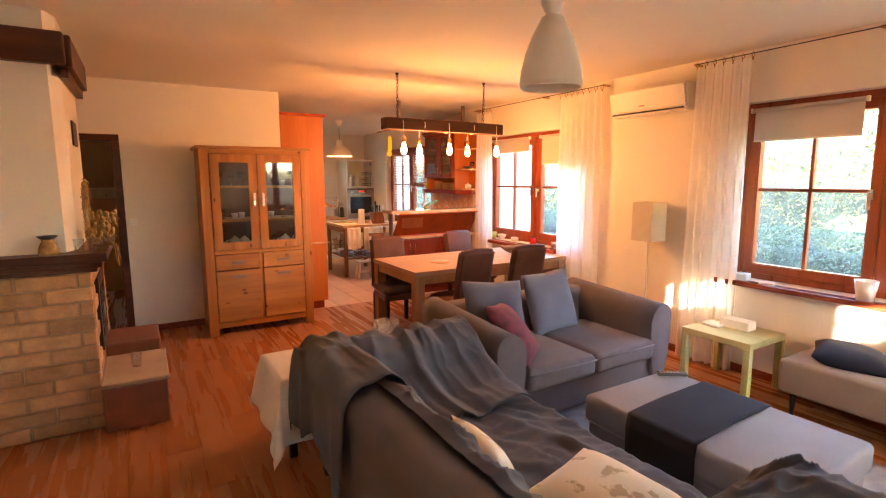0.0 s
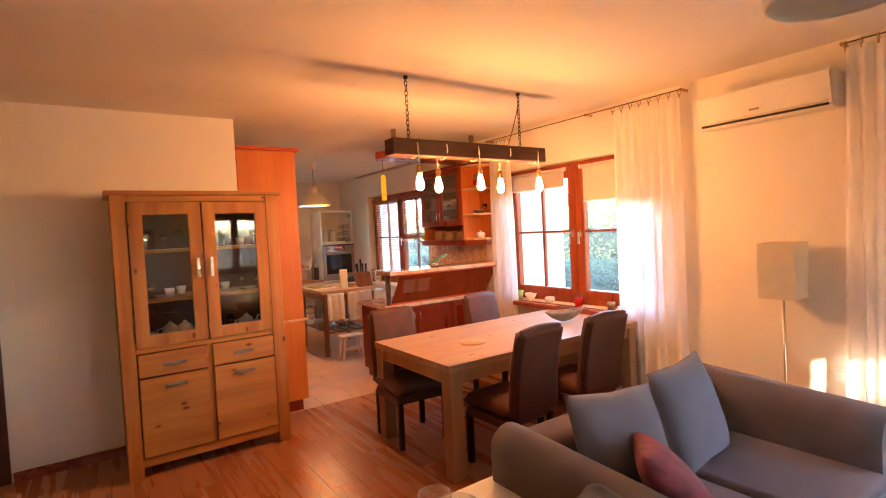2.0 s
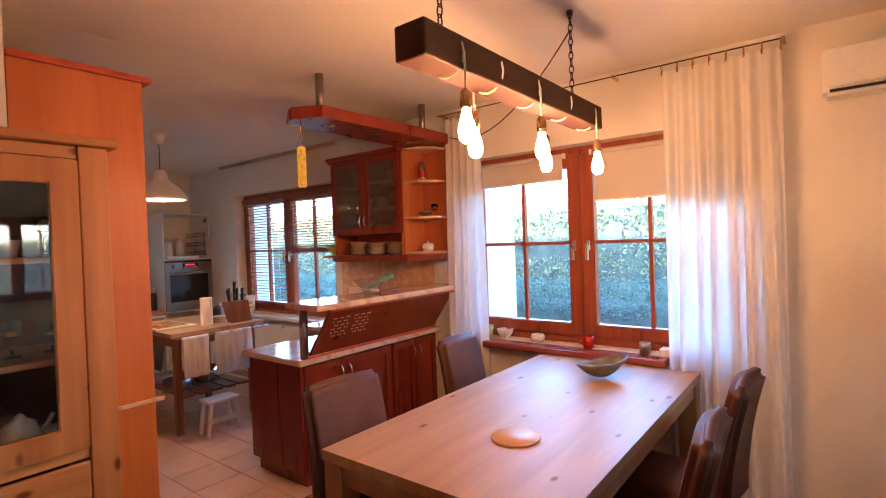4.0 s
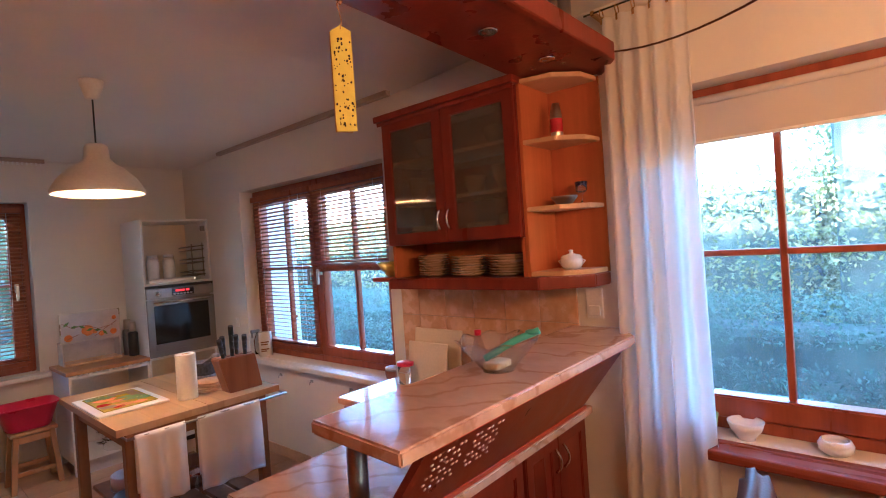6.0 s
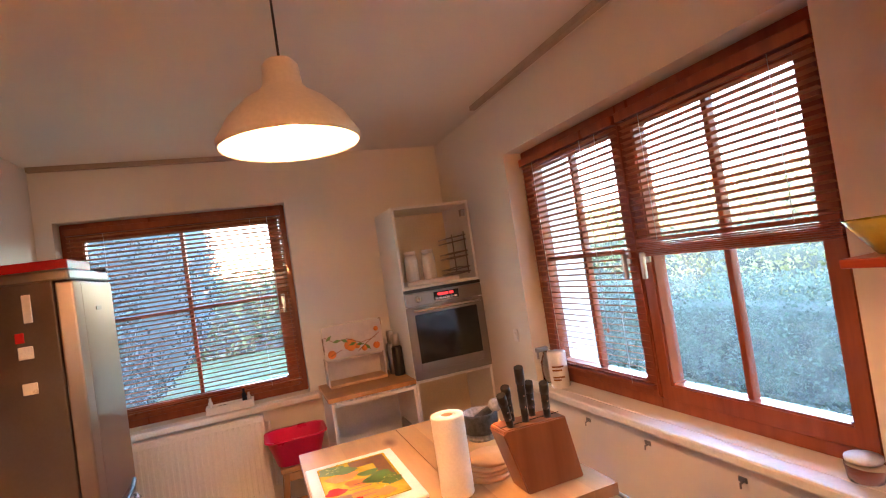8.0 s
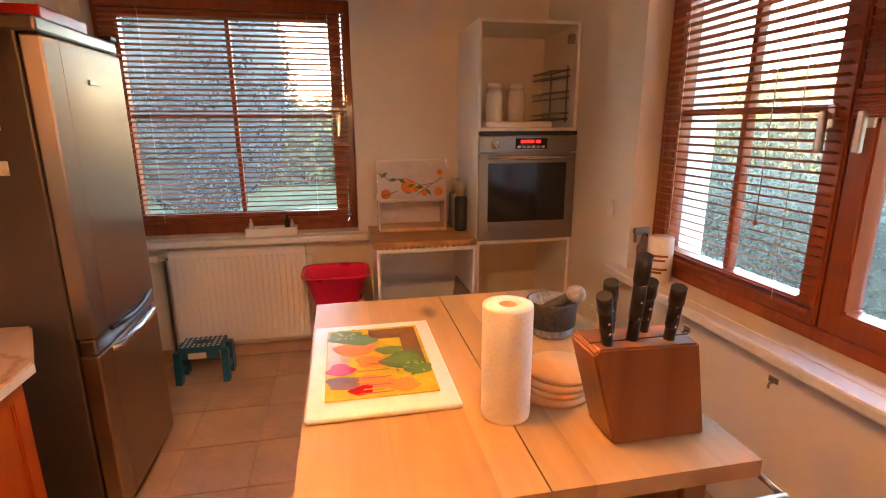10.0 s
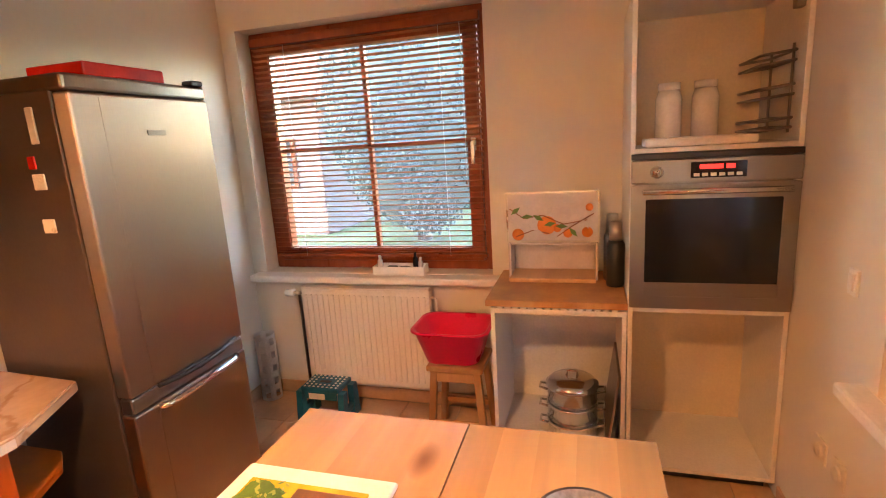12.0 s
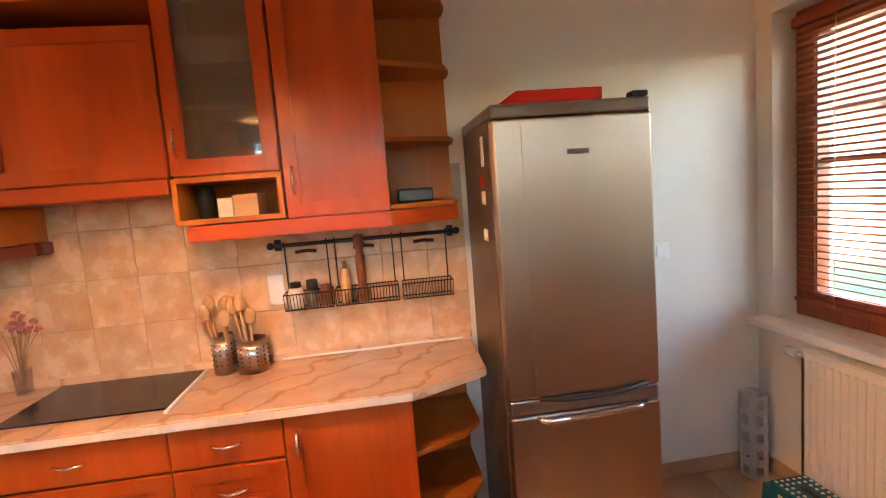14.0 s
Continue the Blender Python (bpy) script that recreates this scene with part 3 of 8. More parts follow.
def window_unit(name, at, turn, w, h, sashes, label, handles=(), stile=0.075):
    """A wooden window: outer frame, sashes with a glazing cross, panes, handles. Local x across, y outwards."""
    t = tagged(new(name), label, "window", kind="structure")
    t.matrix_basis = pose(*at, 0, 0, turn)
    f = 0.055
    part("window_frame", ring("y", 0, w, 0, h, f, 0, 0.09, 0.006), "window_wood", t, local=True)
    sw = (w - 2 * f) / sashes
    for s in range(sashes):
        x0, x1 = f + s * sw + 0.003, f + (s + 1) * sw - 0.003
        b = stile
        sash = part("sash", ring("y", x0, x1, f, h - f, b, -0.02, 0.06, 0.008), "window_wood", t, local=True)
        gx0, gx1, gz0, gz1 = x0 + b, x1 - b, f + b, h - f - b
        mx, mz = (gx0 + gx1) / 2, gz0 + (gz1 - gz0) * 0.52
        for p, q in ((gx0, mx), (mx, gx1)):
            for lo, hi in ((gz0, mz), (mz, gz1)):
                pane = part("pane", B((p + 0.012, 0.02, lo + 0.012, q - 0.012, 0.026, hi - 0.012), bevel=0), "pane_glass", sash, local=True)
                pane.visible_shadow = False
        part("muntin", B((mx - 0.013, 0.004, gz0, mx + 0.013, 0.045, gz1), bevel=0.005), "window_wood", sash, local=True)
        part("muntin", B((gx0, 0.006, mz - 0.013, gx1, 0.043, mz + 0.013), bevel=0.005), "window_wood", sash, local=True)
    for hx in handles:
        hd = part("handle", joined(B((hx - 0.014, -0.032, h * 0.50 - 0.035, hx + 0.014, -0.02, h * 0.50 + 0.035), bevel=0.004),
                                   B((hx - 0.011, -0.065, h * 0.50 - 0.105, hx + 0.011, -0.047, h * 0.50 + 0.015), (hx - 0.009, -0.05, h * 0.50 - 0.009, hx + 0.009, -0.03, h * 0.50 + 0.009), bevel=0.005)),
                  "satin_nickel", t, "brushed metal window handle", local=True)
    return t


winA = window_unit("window_1", (FX, 2.63, 0.80), -90, 1.93, 1.44, 2, "dark red-brown wooden two-sash window over the bench", handles=(0.90, 1.03))
winB = window_unit("window_2", (FX, 6.22, 0.80), -90, 1.99, 1.42, 2, "dark red-brown wooden two-sash window beside the dining table", handles=(0.945, 1.05), stile=0.092)
winK = window_unit("window_3", (FX, 9.63, 0.80), -90, 1.85, 1.42, 2, "dark red-brown wooden two-sash kitchen window with blinds", handles=(0.865, 0.985))
winN = window_unit("window_4", (2.10, FN, 0.81), 0, 1.44, 1.42, 1, "dark red-brown wooden single-sash kitchen window", handles=(1.345,))
# unseen south windows; the two small openings are sized to throw sun patches
for i, (x0, w, z0, h) in enumerate(((0.15, 0.68, 1.74, 0.46), (1.27, 0.73, 1.42, 0.52), (2.9, 1.4, 0.85, 1.35))):
    window_unit("window_%d" % (5 + i), (x0 + w, SY - 0.12, z0), 180, w, h, 2 if w > 1 else 1, "unseen dark red-brown wooden window, assumed in the living room")
# added window, out of sight, only there to let daylight into the hall
window_unit("window_8", (0.40, 9.13, 0.2), 0, 1.26, 2.25, 2, "unseen wooden window added to bring daylight into the hall")
# sills
setting("window_sill_1", B((WX - 0.09, 0.62, 0.755, FX + 0.01, 2.71, 0.797), bevel=0.008), "sill_wood", "polished dark red-brown wooden sill under the window", "window sill")
setting("window_sill_2", joined(B((WX - 0.13, 4.62, 0.755, WX - 0.032, 5.95, 0.797), bevel=0.008), B((WX - 0.032, 4.235, 0.755, FX + 0.01, 6.215, 0.797), bevel=0.004)), "sill_wood", "polished dark red-brown wooden sill beside the dining table", "window sill")
setting("window_sill_3", B((WX - 0.07, 7.70, 0.755, FX + 0.01, 9.72, 0.797), bevel=0.01), "white_lacquer", "white kitchen window sill", "window sill")
setting("window_sill_4", B((2.03, NY - 0.09, 0.765, 3.60, FN + 0.01, 0.807), bevel=0.01), "white_lacquer", "white kitchen window sill over the radiator", "window sill")

# doorway: frame, hall shelf
door = tagged(new("door_1"), "dark brown wooden door frame of an open doorway", "door frame", kind="structure")
part("jamb", B((0.31, HY - 0.02, 0, 0.38, HY + 0.16, 2.03), bevel=0.005), "mantel_wood", door)
part("jamb", B((-0.57, HY - 0.02, 0, -0.50, HY + 0.16, 2.03), bevel=0.005), "mantel_wood", door)
part("lintel", B((-0.57, HY - 0.02, 2.03, 0.38, HY + 0.16, 2.10), bevel=0.005), "mantel_wood", door)

# ---- outdoors ----
setting("ground", B((-60, -60, -0.45, 80, 80, -0.35), bevel=0), "lawn", "mown garden lawn round the house", "ground")


def leaf_mass(name, centre, size, count, leaf, material, label, category, seed, shape="box", kind="stuff"):
    """A bush of many small leaves with gaps and an uneven outline."""
    rng = np.random.default_rng(seed)
    verts, faces = [], []
    n = 0
    while n < count:
        p = rng.uniform(-1, 1, 3)
        if shape == "ball" and np.dot(p, p) > 1:
            continue
        if shape == "cone" and math.hypot(p[0], p[1]) > (1 - p[2]) / 2 * 1.05:
            continue
        d = noise.noise(Vector((p[0] * 3 + seed, p[1] * 3, p[2] * 3)))
        if d < -0.18:
            continue
        q = p * (1 + 0.10 * d)
        c = np.array(centre) + q * np.array(size) / 2
        a, b = rng.normal(size=3), rng.normal(size=3)
        a /= np.linalg.norm(a)
        b = np.cross(a, b)
        b /= np.linalg.norm(b) + 1e-6
        s = leaf * rng.uniform(0.6, 1.4)
        k = len(verts)
        verts += [tuple(c - a * s), tuple(c - b * s * 0.5), tuple(c + a * s), tuple(c + b * s * 0.5)]
        faces.append((k, k + 1, k + 2, k + 3))
        n += 1
    me = bpy.data.meshes.new(name)
    me.from_pydata(verts, [], faces)
    me.materials.append(MATS[material])
    return me


def hedge(name, x0, x1, y0, y1, h, material, leaf, count, seed, label):
    me = leaf_mass(name, ((x0 + x1) / 2, (y0 + y1) / 2, h / 2 - 0.35), (x1 - x0, y1 - y0, h), count, leaf, material, label, "hedge", seed)
    tagged(new(name, me), label, "hedge", kind="stuff")
    # plain dark green box that fills the hedge behind its leaves
    core = setting("hedge_core", B((x0 + 0.25, y0 + 0.2, -0.35, x1 - 0.2, y1 - 0.2, h - 0.65), bevel=0.1), "hedge_core", "solid dark green core filling the hedge", "hedge")


hedge("clipped_hedge", 8.0, 9.0, -2.0, 16.0, 1.28, "hedge_leaf", 0.024, 110000, 3, "low clipped green garden hedge outside the windows")
hedge("tall_hedge", 10.4, 12.0, -5.0, 6.0, 4.0, "shrub_leaf", 0.038, 100000, 7, "tall loose yellow-green garden shrubs behind the hedge")

hedge("shrub_row", 10.6, 12.0, 5.8, 22.0, 2.75, "shrub_leaf", 0.042, 80000, 8, "loose yellow-green garden shrubs in the sun")


def tree(name, x, y, h, r, material, seed, label, shape="ball", low=0.56):
    t = thing(name, (x, y, -0.35), label, "tree")
    rng = random.Random(seed)
    bm = lathe([(0.16, 0), (0.11, h * 0.3), (0.07, h * 0.6), (0.02, h * 0.85), (0, h * 0.86)], seg=10)
    for i in range(7):
        a, z = i * 2.4, h * (0.25 + 0.07 * i)
        tube([(0, 0, z), (math.cos(a) * r * 0.4, math.sin(a) * r * 0.4, z + h * 0.07), (math.cos(a) * r * 0.8, math.sin(a) * r * 0.8, z + h * 0.17)], 0.03, 6, bm)
    part("trunk", bm, "bark", t, local=True)
    part("inner_crown", ball((0, 0, h * low), 1.0, (r * 0.93, r * 0.93, h * 0.44), 24, 16), material, t, "dense inner foliage", local=True)
    me = leaf_mass("crown", (0, 0, h * low), (2 * r, 2 * r, h * 0.92), 60000, 0.042, material, "", "", seed, shape)
    c = new("crown", me)
    c.parent = t


tree("conifer", 0.9, 17.5, 5.6, 1.75, "conifer_leaf", 11, "tall dark green garden conifer outside the kitchen", "ball", 0.49)
tree("garden_tree", 6.0, 21.0, 4.5, 1.9, "shrub_leaf", 12, "round green garden tree in the sun")
hedge("back_hedge", -6.0, 8.0, 24.0, 25.4, 2.6, "shrub_leaf", 0.13, 9000, 9, "sunlit green hedge at the end of the garden")
house = thing("neighbour_house", (-4.0, 19.5, -0.35), "rose-grey rendered neighbouring house with a tiled roof", "house")
part("wall", B((-6.7, 18, -0.35, -1.5, 22, 2.7), bevel=0.02), "rose_render", house)
part("roof", prism([(17.6, 2.6), (22.4, 2.6), (20, 4.6)], -7.1, -1.1, "X"), "roof_tile", house)
wd = part("window", B((-3.1, 17.93, 0.7, -2.1, 18.02, 1.8), bevel=0.01), "window_wood", house)
part("pane", B((-3.02, 17.915, 0.78, -2.18, 17.925, 1.72), bevel=0), "black_glass", wd)
# the pale pillar of the porch outside the dining window
setting("porch_wall", B((WX + 0.32, 6.42, -0.35, WX + 1.25, 6.67, 2.6), bevel=0.01), "outside_wall", "pale rendered outside wall beside the window", "wall")
setting("porch_pier", B((WX + 0.32, 10.35, -0.35, WX + 1.0, 10.6, 2.6), bevel=0.01), "outside_wall", "pale rendered outside wall beside the kitchen window", "wall")
hedge("south_hedge", -1.0, 8.0, -10.0, -8.8, 2.3, "shrub_leaf", 0.07, 16000, 15, "sunlit yellow-green hedge behind the living room")

# ---- living room ----


def hutch():
    t = thing("display_cabinet", (1.59, 6.08, 0), "rustic knotty wooden display cabinet with two glass doors", "cabinet")
    x0, x1, y0, y1, h = 1.05, 2.15, 5.85, 6.34, 1.98
    for p, q in ((x0, x0 + 0.09), (x1 - 0.09, x1)):
        part("post", B((p, y0, 0, q, y0 + 0.09, h - 0.03), bevel=0.005), "hutch_wood", t)
        part("leg", B((p, y1 - 0.08, 0, q, y1, 0.1), bevel=0.005), "hutch_wood", t)
    part("top", B((x0 - 0.03, y0 - 0.03, h - 0.03, x1 + 0.03, y1 + 0.01, h), bevel=0.006), "hutch_wood_h", t)
    part("side_panel", B((x0 + 0.004, y0 + 0.09, 0.1, x0 + 0.03, y1, h - 0.03), bevel=0.002), "hutch_wood", t)
    part("side_panel", B((x1 - 0.03, y0 + 0.09, 0.1, x1 - 0.004, y1, h - 0.03), bevel=0.002), "hutch_wood", t)
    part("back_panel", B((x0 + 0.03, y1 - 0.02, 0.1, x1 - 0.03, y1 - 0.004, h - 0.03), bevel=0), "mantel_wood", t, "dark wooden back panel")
    part("bottom_rail", B((x0 + 0.09, y0 + 0.01, 0.08, x1 - 0.09, y0 + 0.05, 0.145), bevel=0.004), "hutch_wood_h", t)
    part("bottom_board", B((x0 + 0.03, y0 + 0.05, 0.105, x1 - 0.03, y1 - 0.02, 0.13), bevel=0), "hutch_wood_h", t)
    part("top_rail", B((x0 + 0.09, y0 + 0.01, 1.905, x1 - 0.09, y0 + 0.05, 1.948), bevel=0.003), "hutch_wood_h", t)
    mid = (x0 + x1) / 2
    part("middle_rail", B((x0 + 0.09, y0 + 0.015, 0.865, x1 - 0.09, y1 - 0.02, 0.90), bevel=0.003), "hutch_wood_h", t)
    part("middle_post", B((mid - 0.016, y0 + 0.012, 0.145, mid + 0.016, y0 + 0.05, 0.865), bevel=0.003), "hutch_wood", t)
    for z in (1.20, 1.55):
        part("shelf", B((x0 + 0.03, y0 + 0.06, z, x1 - 0.03, y1 - 0.02, z + 0.022), bevel=0.002), "hutch_wood_h", t)
    for s in (0, 1):
        a, b = (x0 + 0.095, mid - 0.004) if s == 0 else (mid + 0.004, x1 - 0.095)
        d = part("glass_door", ring("y", a, b, 0.905, 1.90, 0.085, y0 - 0.012, y0 + 0.012), "hutch_wood", t)
        pane = part("pane", B((a + 0.08, y0 - 0.002, 0.98, b - 0.08, y0 + 0.003, 1.82), bevel=0), "hutch_glass", d)
        hx = b - 0.04 if s == 0 else a + 0.04
        part("handle", B((hx - 0.012, y0 - 0.045, 1.36, hx + 0.012, y0 - 0.033, 1.50), (hx - 0.008, y0 - 0.04, 1.37, hx + 0.008, y0 - 0.01, 1.385), (hx - 0.008, y0 - 0.04, 1.475, hx + 0.008, y0 - 0.01, 1.49), bevel=0.004), "satin_nickel", d, "brushed metal handle")
        for nm, lo, hi in (("drawer", 0.70, 0.86), ("cupboard_door", 0.15, 0.69)):
            dr = part(nm, B((a if s == 0 else mid + 0.018, y0 - 0.008, lo, mid - 0.018 if s == 0 else b, y0 + 0.014, hi), bevel=0.006), "hutch_wood_h", t)
            c = (a + b) / 2
            z = (lo + hi) / 2 if nm == "drawer" else hi - 0.06
            part("handle", B((c - 0.07, y0 - 0.04, z - 0.012, c + 0.07, y0 - 0.03, z + 0.012), (c - 0.06, y0 - 0.035, z - 0.007, c - 0.045, y0 - 0.005, z + 0.007), (c + 0.045, y0 - 0.035, z - 0.007, c + 0.06, y0 - 0.005, z + 0.007), bevel=0.004), "steel_dark", dr, "dark metal handle")
    return t


hutch()
wall_switch = solo("light_switch", B((0.40, HY - 0.012, 1.16, 0.48, HY, 1.24), (0.412, HY - 0.018, 1.172, 0.468, HY - 0.010, 1.228), bevel=0.004), "white_plastic", "small white light switch on the wall", "light switch", at=(0.44, HY - 0.005, 1.2))


def dining_table():
    t = thing("dining_table", (3.72, 4.94, 0), "heavy light wooden dining table with square legs", "table")
    x0, x1, y0, y1 = 2.73, 4.69, 4.43, 5.45
    n = 5
    for i in range(n):
        a, b = y0 + (y1 - y0) * i / n, y0 + (y1 - y0) * (i + 1) / n
        part("top_board", B((x0, a, 0.71, x1, b - 0.0001, 0.752), bevel=0), "table_wood", t)
    for ends in ((x0 + 0.1, y0 + 0.02, 0.62, x1 - 0.1, y0 + 0.045, 0.71), (x0 + 0.1, y1 - 0.045, 0.62, x1 - 0.1, y1 - 0.02, 0.71),
                 (x0 + 0.02, y0 + 0.1, 0.62, x0 + 0.045, y1 - 0.1, 0.71), (x1 - 0.045, y0 + 0.1, 0.62, x1 - 0.02, y1 - 0.1, 0.71)):
        part("apron", B(ends, bevel=0.003), "table_leg", t)
    for x in (x0 + 0.005, x1 - 0.105):
        for y in (y0 + 0.005, y1 - 0.105):
            part("leg", B((x, y, 0, x + 0.1, y + 0.1, 0.71), bevel=0.006), "table_leg", t)


dining_table()


def chair(material, label):
    """Upholstered high-back chair; faces local +y, origin under the seat."""
    t = thing("dining_chair", (0, 0, 0), label, "chair", "chairs round the dining table")
    part("seat", cushion(0, 0.0, 0.44, 0.46, 0.46, 0.13, puff=0.25), material, t, local=True)

    def back(u, v):
        z = 0.40 + 0.58 * v
        x = (u - 0.5) * (0.44 - 0.02 * v)
        y = -0.20 - 0.09 * v * v + 0.015 * math.cos((u - 0.5) * math.pi)
        return x, y, z + 0.015 * math.cos((u - 0.5) * math.pi) * v
    bm = grid(back, 10, 12)
    bmesh.ops.recalc_face_normals(bm, faces=bm.faces)
    bmesh.ops.solidify(bm, geom=list(bm.faces), thickness=0.075)
    bmesh.ops.bevel(bm, geom=[e for e in bm.edges if len(e.link_faces) == 2 and e.calc_face_angle(0) > 1.0], offset=0.025, segments=3, affect="EDGES")
    for f in bm.faces:
        f.smooth = True
    part("backrest", bm, material, t, local=True)
    part("seat_frame", B((-0.215, -0.2, 0.33, 0.215, 0.2, 0.40), bevel=0.02), material, t, local=True)
    for x in (-0.19, 0.19):
        for y, d in ((-0.2, -0.05), (0.19, 0.0)):
            part("leg", prism([(x - 0.02, y - 0.02), (x + 0.02, y - 0.02), (x + 0.02, y + 0.02), (x - 0.02, y + 0.02)], 0, 0.36, bevel=0.004), "chair_leg", t, local=True)
    return t


c1 = chair("chair_leather", "dark brown leather high-back dining chair at the table")
c1.matrix_basis = pose(3.20, 4.42, 0, 0, 0, 3)
copy_thing(c1, pose(3.86, 4.40, 0, 0, 0, -3))
c2 = chair("chair_cloth", "dark grey-brown upholstered dining chair at the table")
c2.matrix_basis = pose(2.93, 5.26, 0, 0, 0, 176)
copy_thing(c2, pose(4.02, 5.38, 0, 0, 0, 184))


def beam_lamp():
    t = thing("beam_lamp", (3.25, 4.77, CEIL), "rustic dark wooden beam lamp with hanging filament bulbs", "lamp")
    bm = B((2.575, 4.71, 2.115, 3.97, 4.83, 2.225), bevel=0.008)
    for v in bm.verts:
        v.co += Vector((0, 0.006, 0.006)) * noise.noise(v.co * 4)
    part("beam", bm, "old_beam", t)
    for x in (2.73, 3.75):
        bm = bmesh.new()
        n = 13
        for i in range(n):
            z = 2.225 + (CEIL - 2.225) * (i + 0.5) / n
            r, k = 0.022, []
            for j in range(10):
                a = 2 * math.pi * j / 10
                u, w = 0.010 * math.cos(a), r * math.sin(a)
                k.append((x + u, 4.77, z + w) if i % 2 else (x, 4.77 + u, z + w))
            tube(k, 0.0028, 5, bm, True)
        part("chain", bm, "black_iron", t, "black iron chain")
        part("ceiling_hook", lathe([(0, 0), (0.014, 0.0), (0.016, 0.02), (0, 0.02)], (x, 4.77, CEIL - 0.02), 10), "black_iron", t)
    rng = random.Random(4)
    for i, (x, dy) in enumerate(((2.76, -0.068), (3.0, 0.062), (3.28, -0.068), (3.59, 0.068), (3.88, -0.064))):
        zc = 1.93 + rng.uniform(-0.01, 0.01)
        y = 4.77 + dy
        loop = [(x, 4.77 + 0.066 * math.sin(a), 2.17 + 0.068 * math.cos(a)) for a in [j * math.pi / 8 for j in range(16)]]
        cord = part("cord", tube(loop, 0.004, 6, None, True), "cream_plastic", t, "twisted cream cord round the beam")
        tube_bm = tube([(x, y, 2.17), (x, y, zc + 0.13)], 0.004, 6)
        part("drop_cord", tube_bm, "cream_plastic", t)
        part("socket", lathe([(0, 0), (0.017, 0), (0.02, 0.01), (0.019, 0.05), (0.01, 0.062), (0, 0.064)], (x, y, zc + 0.065), 14), "brass", t, "brass lamp socket")
        part("bulb", lathe([(0, -0.045), (0.013, -0.042), (0.024, -0.030), (0.028, -0.008), (0.025, 0.015), (0.017, 0.04), (0.013, 0.056), (0.013, 0.068)], (x, y, zc), 16), "bulb_warm", t, "glowing clear filament bulb")


beam_lamp()


def pendant_lamp(name, x, y, z_low, prof, top, label, material, bulb_at, bulb_mat):
    t = thing(name, (x, y, top), label, "lamp")
    part("ceiling_cup", lathe([(0, 0), (0.055, 0), (0.05, -0.03), (0.03, -0.09), (0, -0.095)][::-1], (x, y, top), 20), "cream_plastic", t)
    part("cord", tube([(x, y, top - 0.09), (x, y, z_low + prof[-1][1])], 0.004, 6), "black_plastic", t)
    outer = [(r, z_low + z) for r, z in prof]
    inner = [(max(0.004, r - 0.006), z_low + z - 0.004) for r, z in prof]
    bm = lathe([(r, z) for r, z in inner[::-1]] + outer, (x, y, 0), 40)
    part("shade", bm, material, t)
    if bulb_at:
        part("bulb", ball((x, y, z_low + bulb_at), 0.045), bulb_mat, t, "glowing round bulb")
    return t


pendant_lamp("white_pendant", 2.42, 2.29, 2.11, [(0.158, 0.0), (0.163, 0.02), (0.155, 0.09), (0.132, 0.18), (0.102, 0.26), (0.068, 0.325), (0.054, 0.352), (0.032, 0.362), (0.036, 0.37), (0.056, 0.41), (0.062, 0.45), (0.05, 0.50), (0.02, 0.52)], CEIL,
             "large white bell-shaped pendant lamp, not lit", "pendant_white", 0, None)


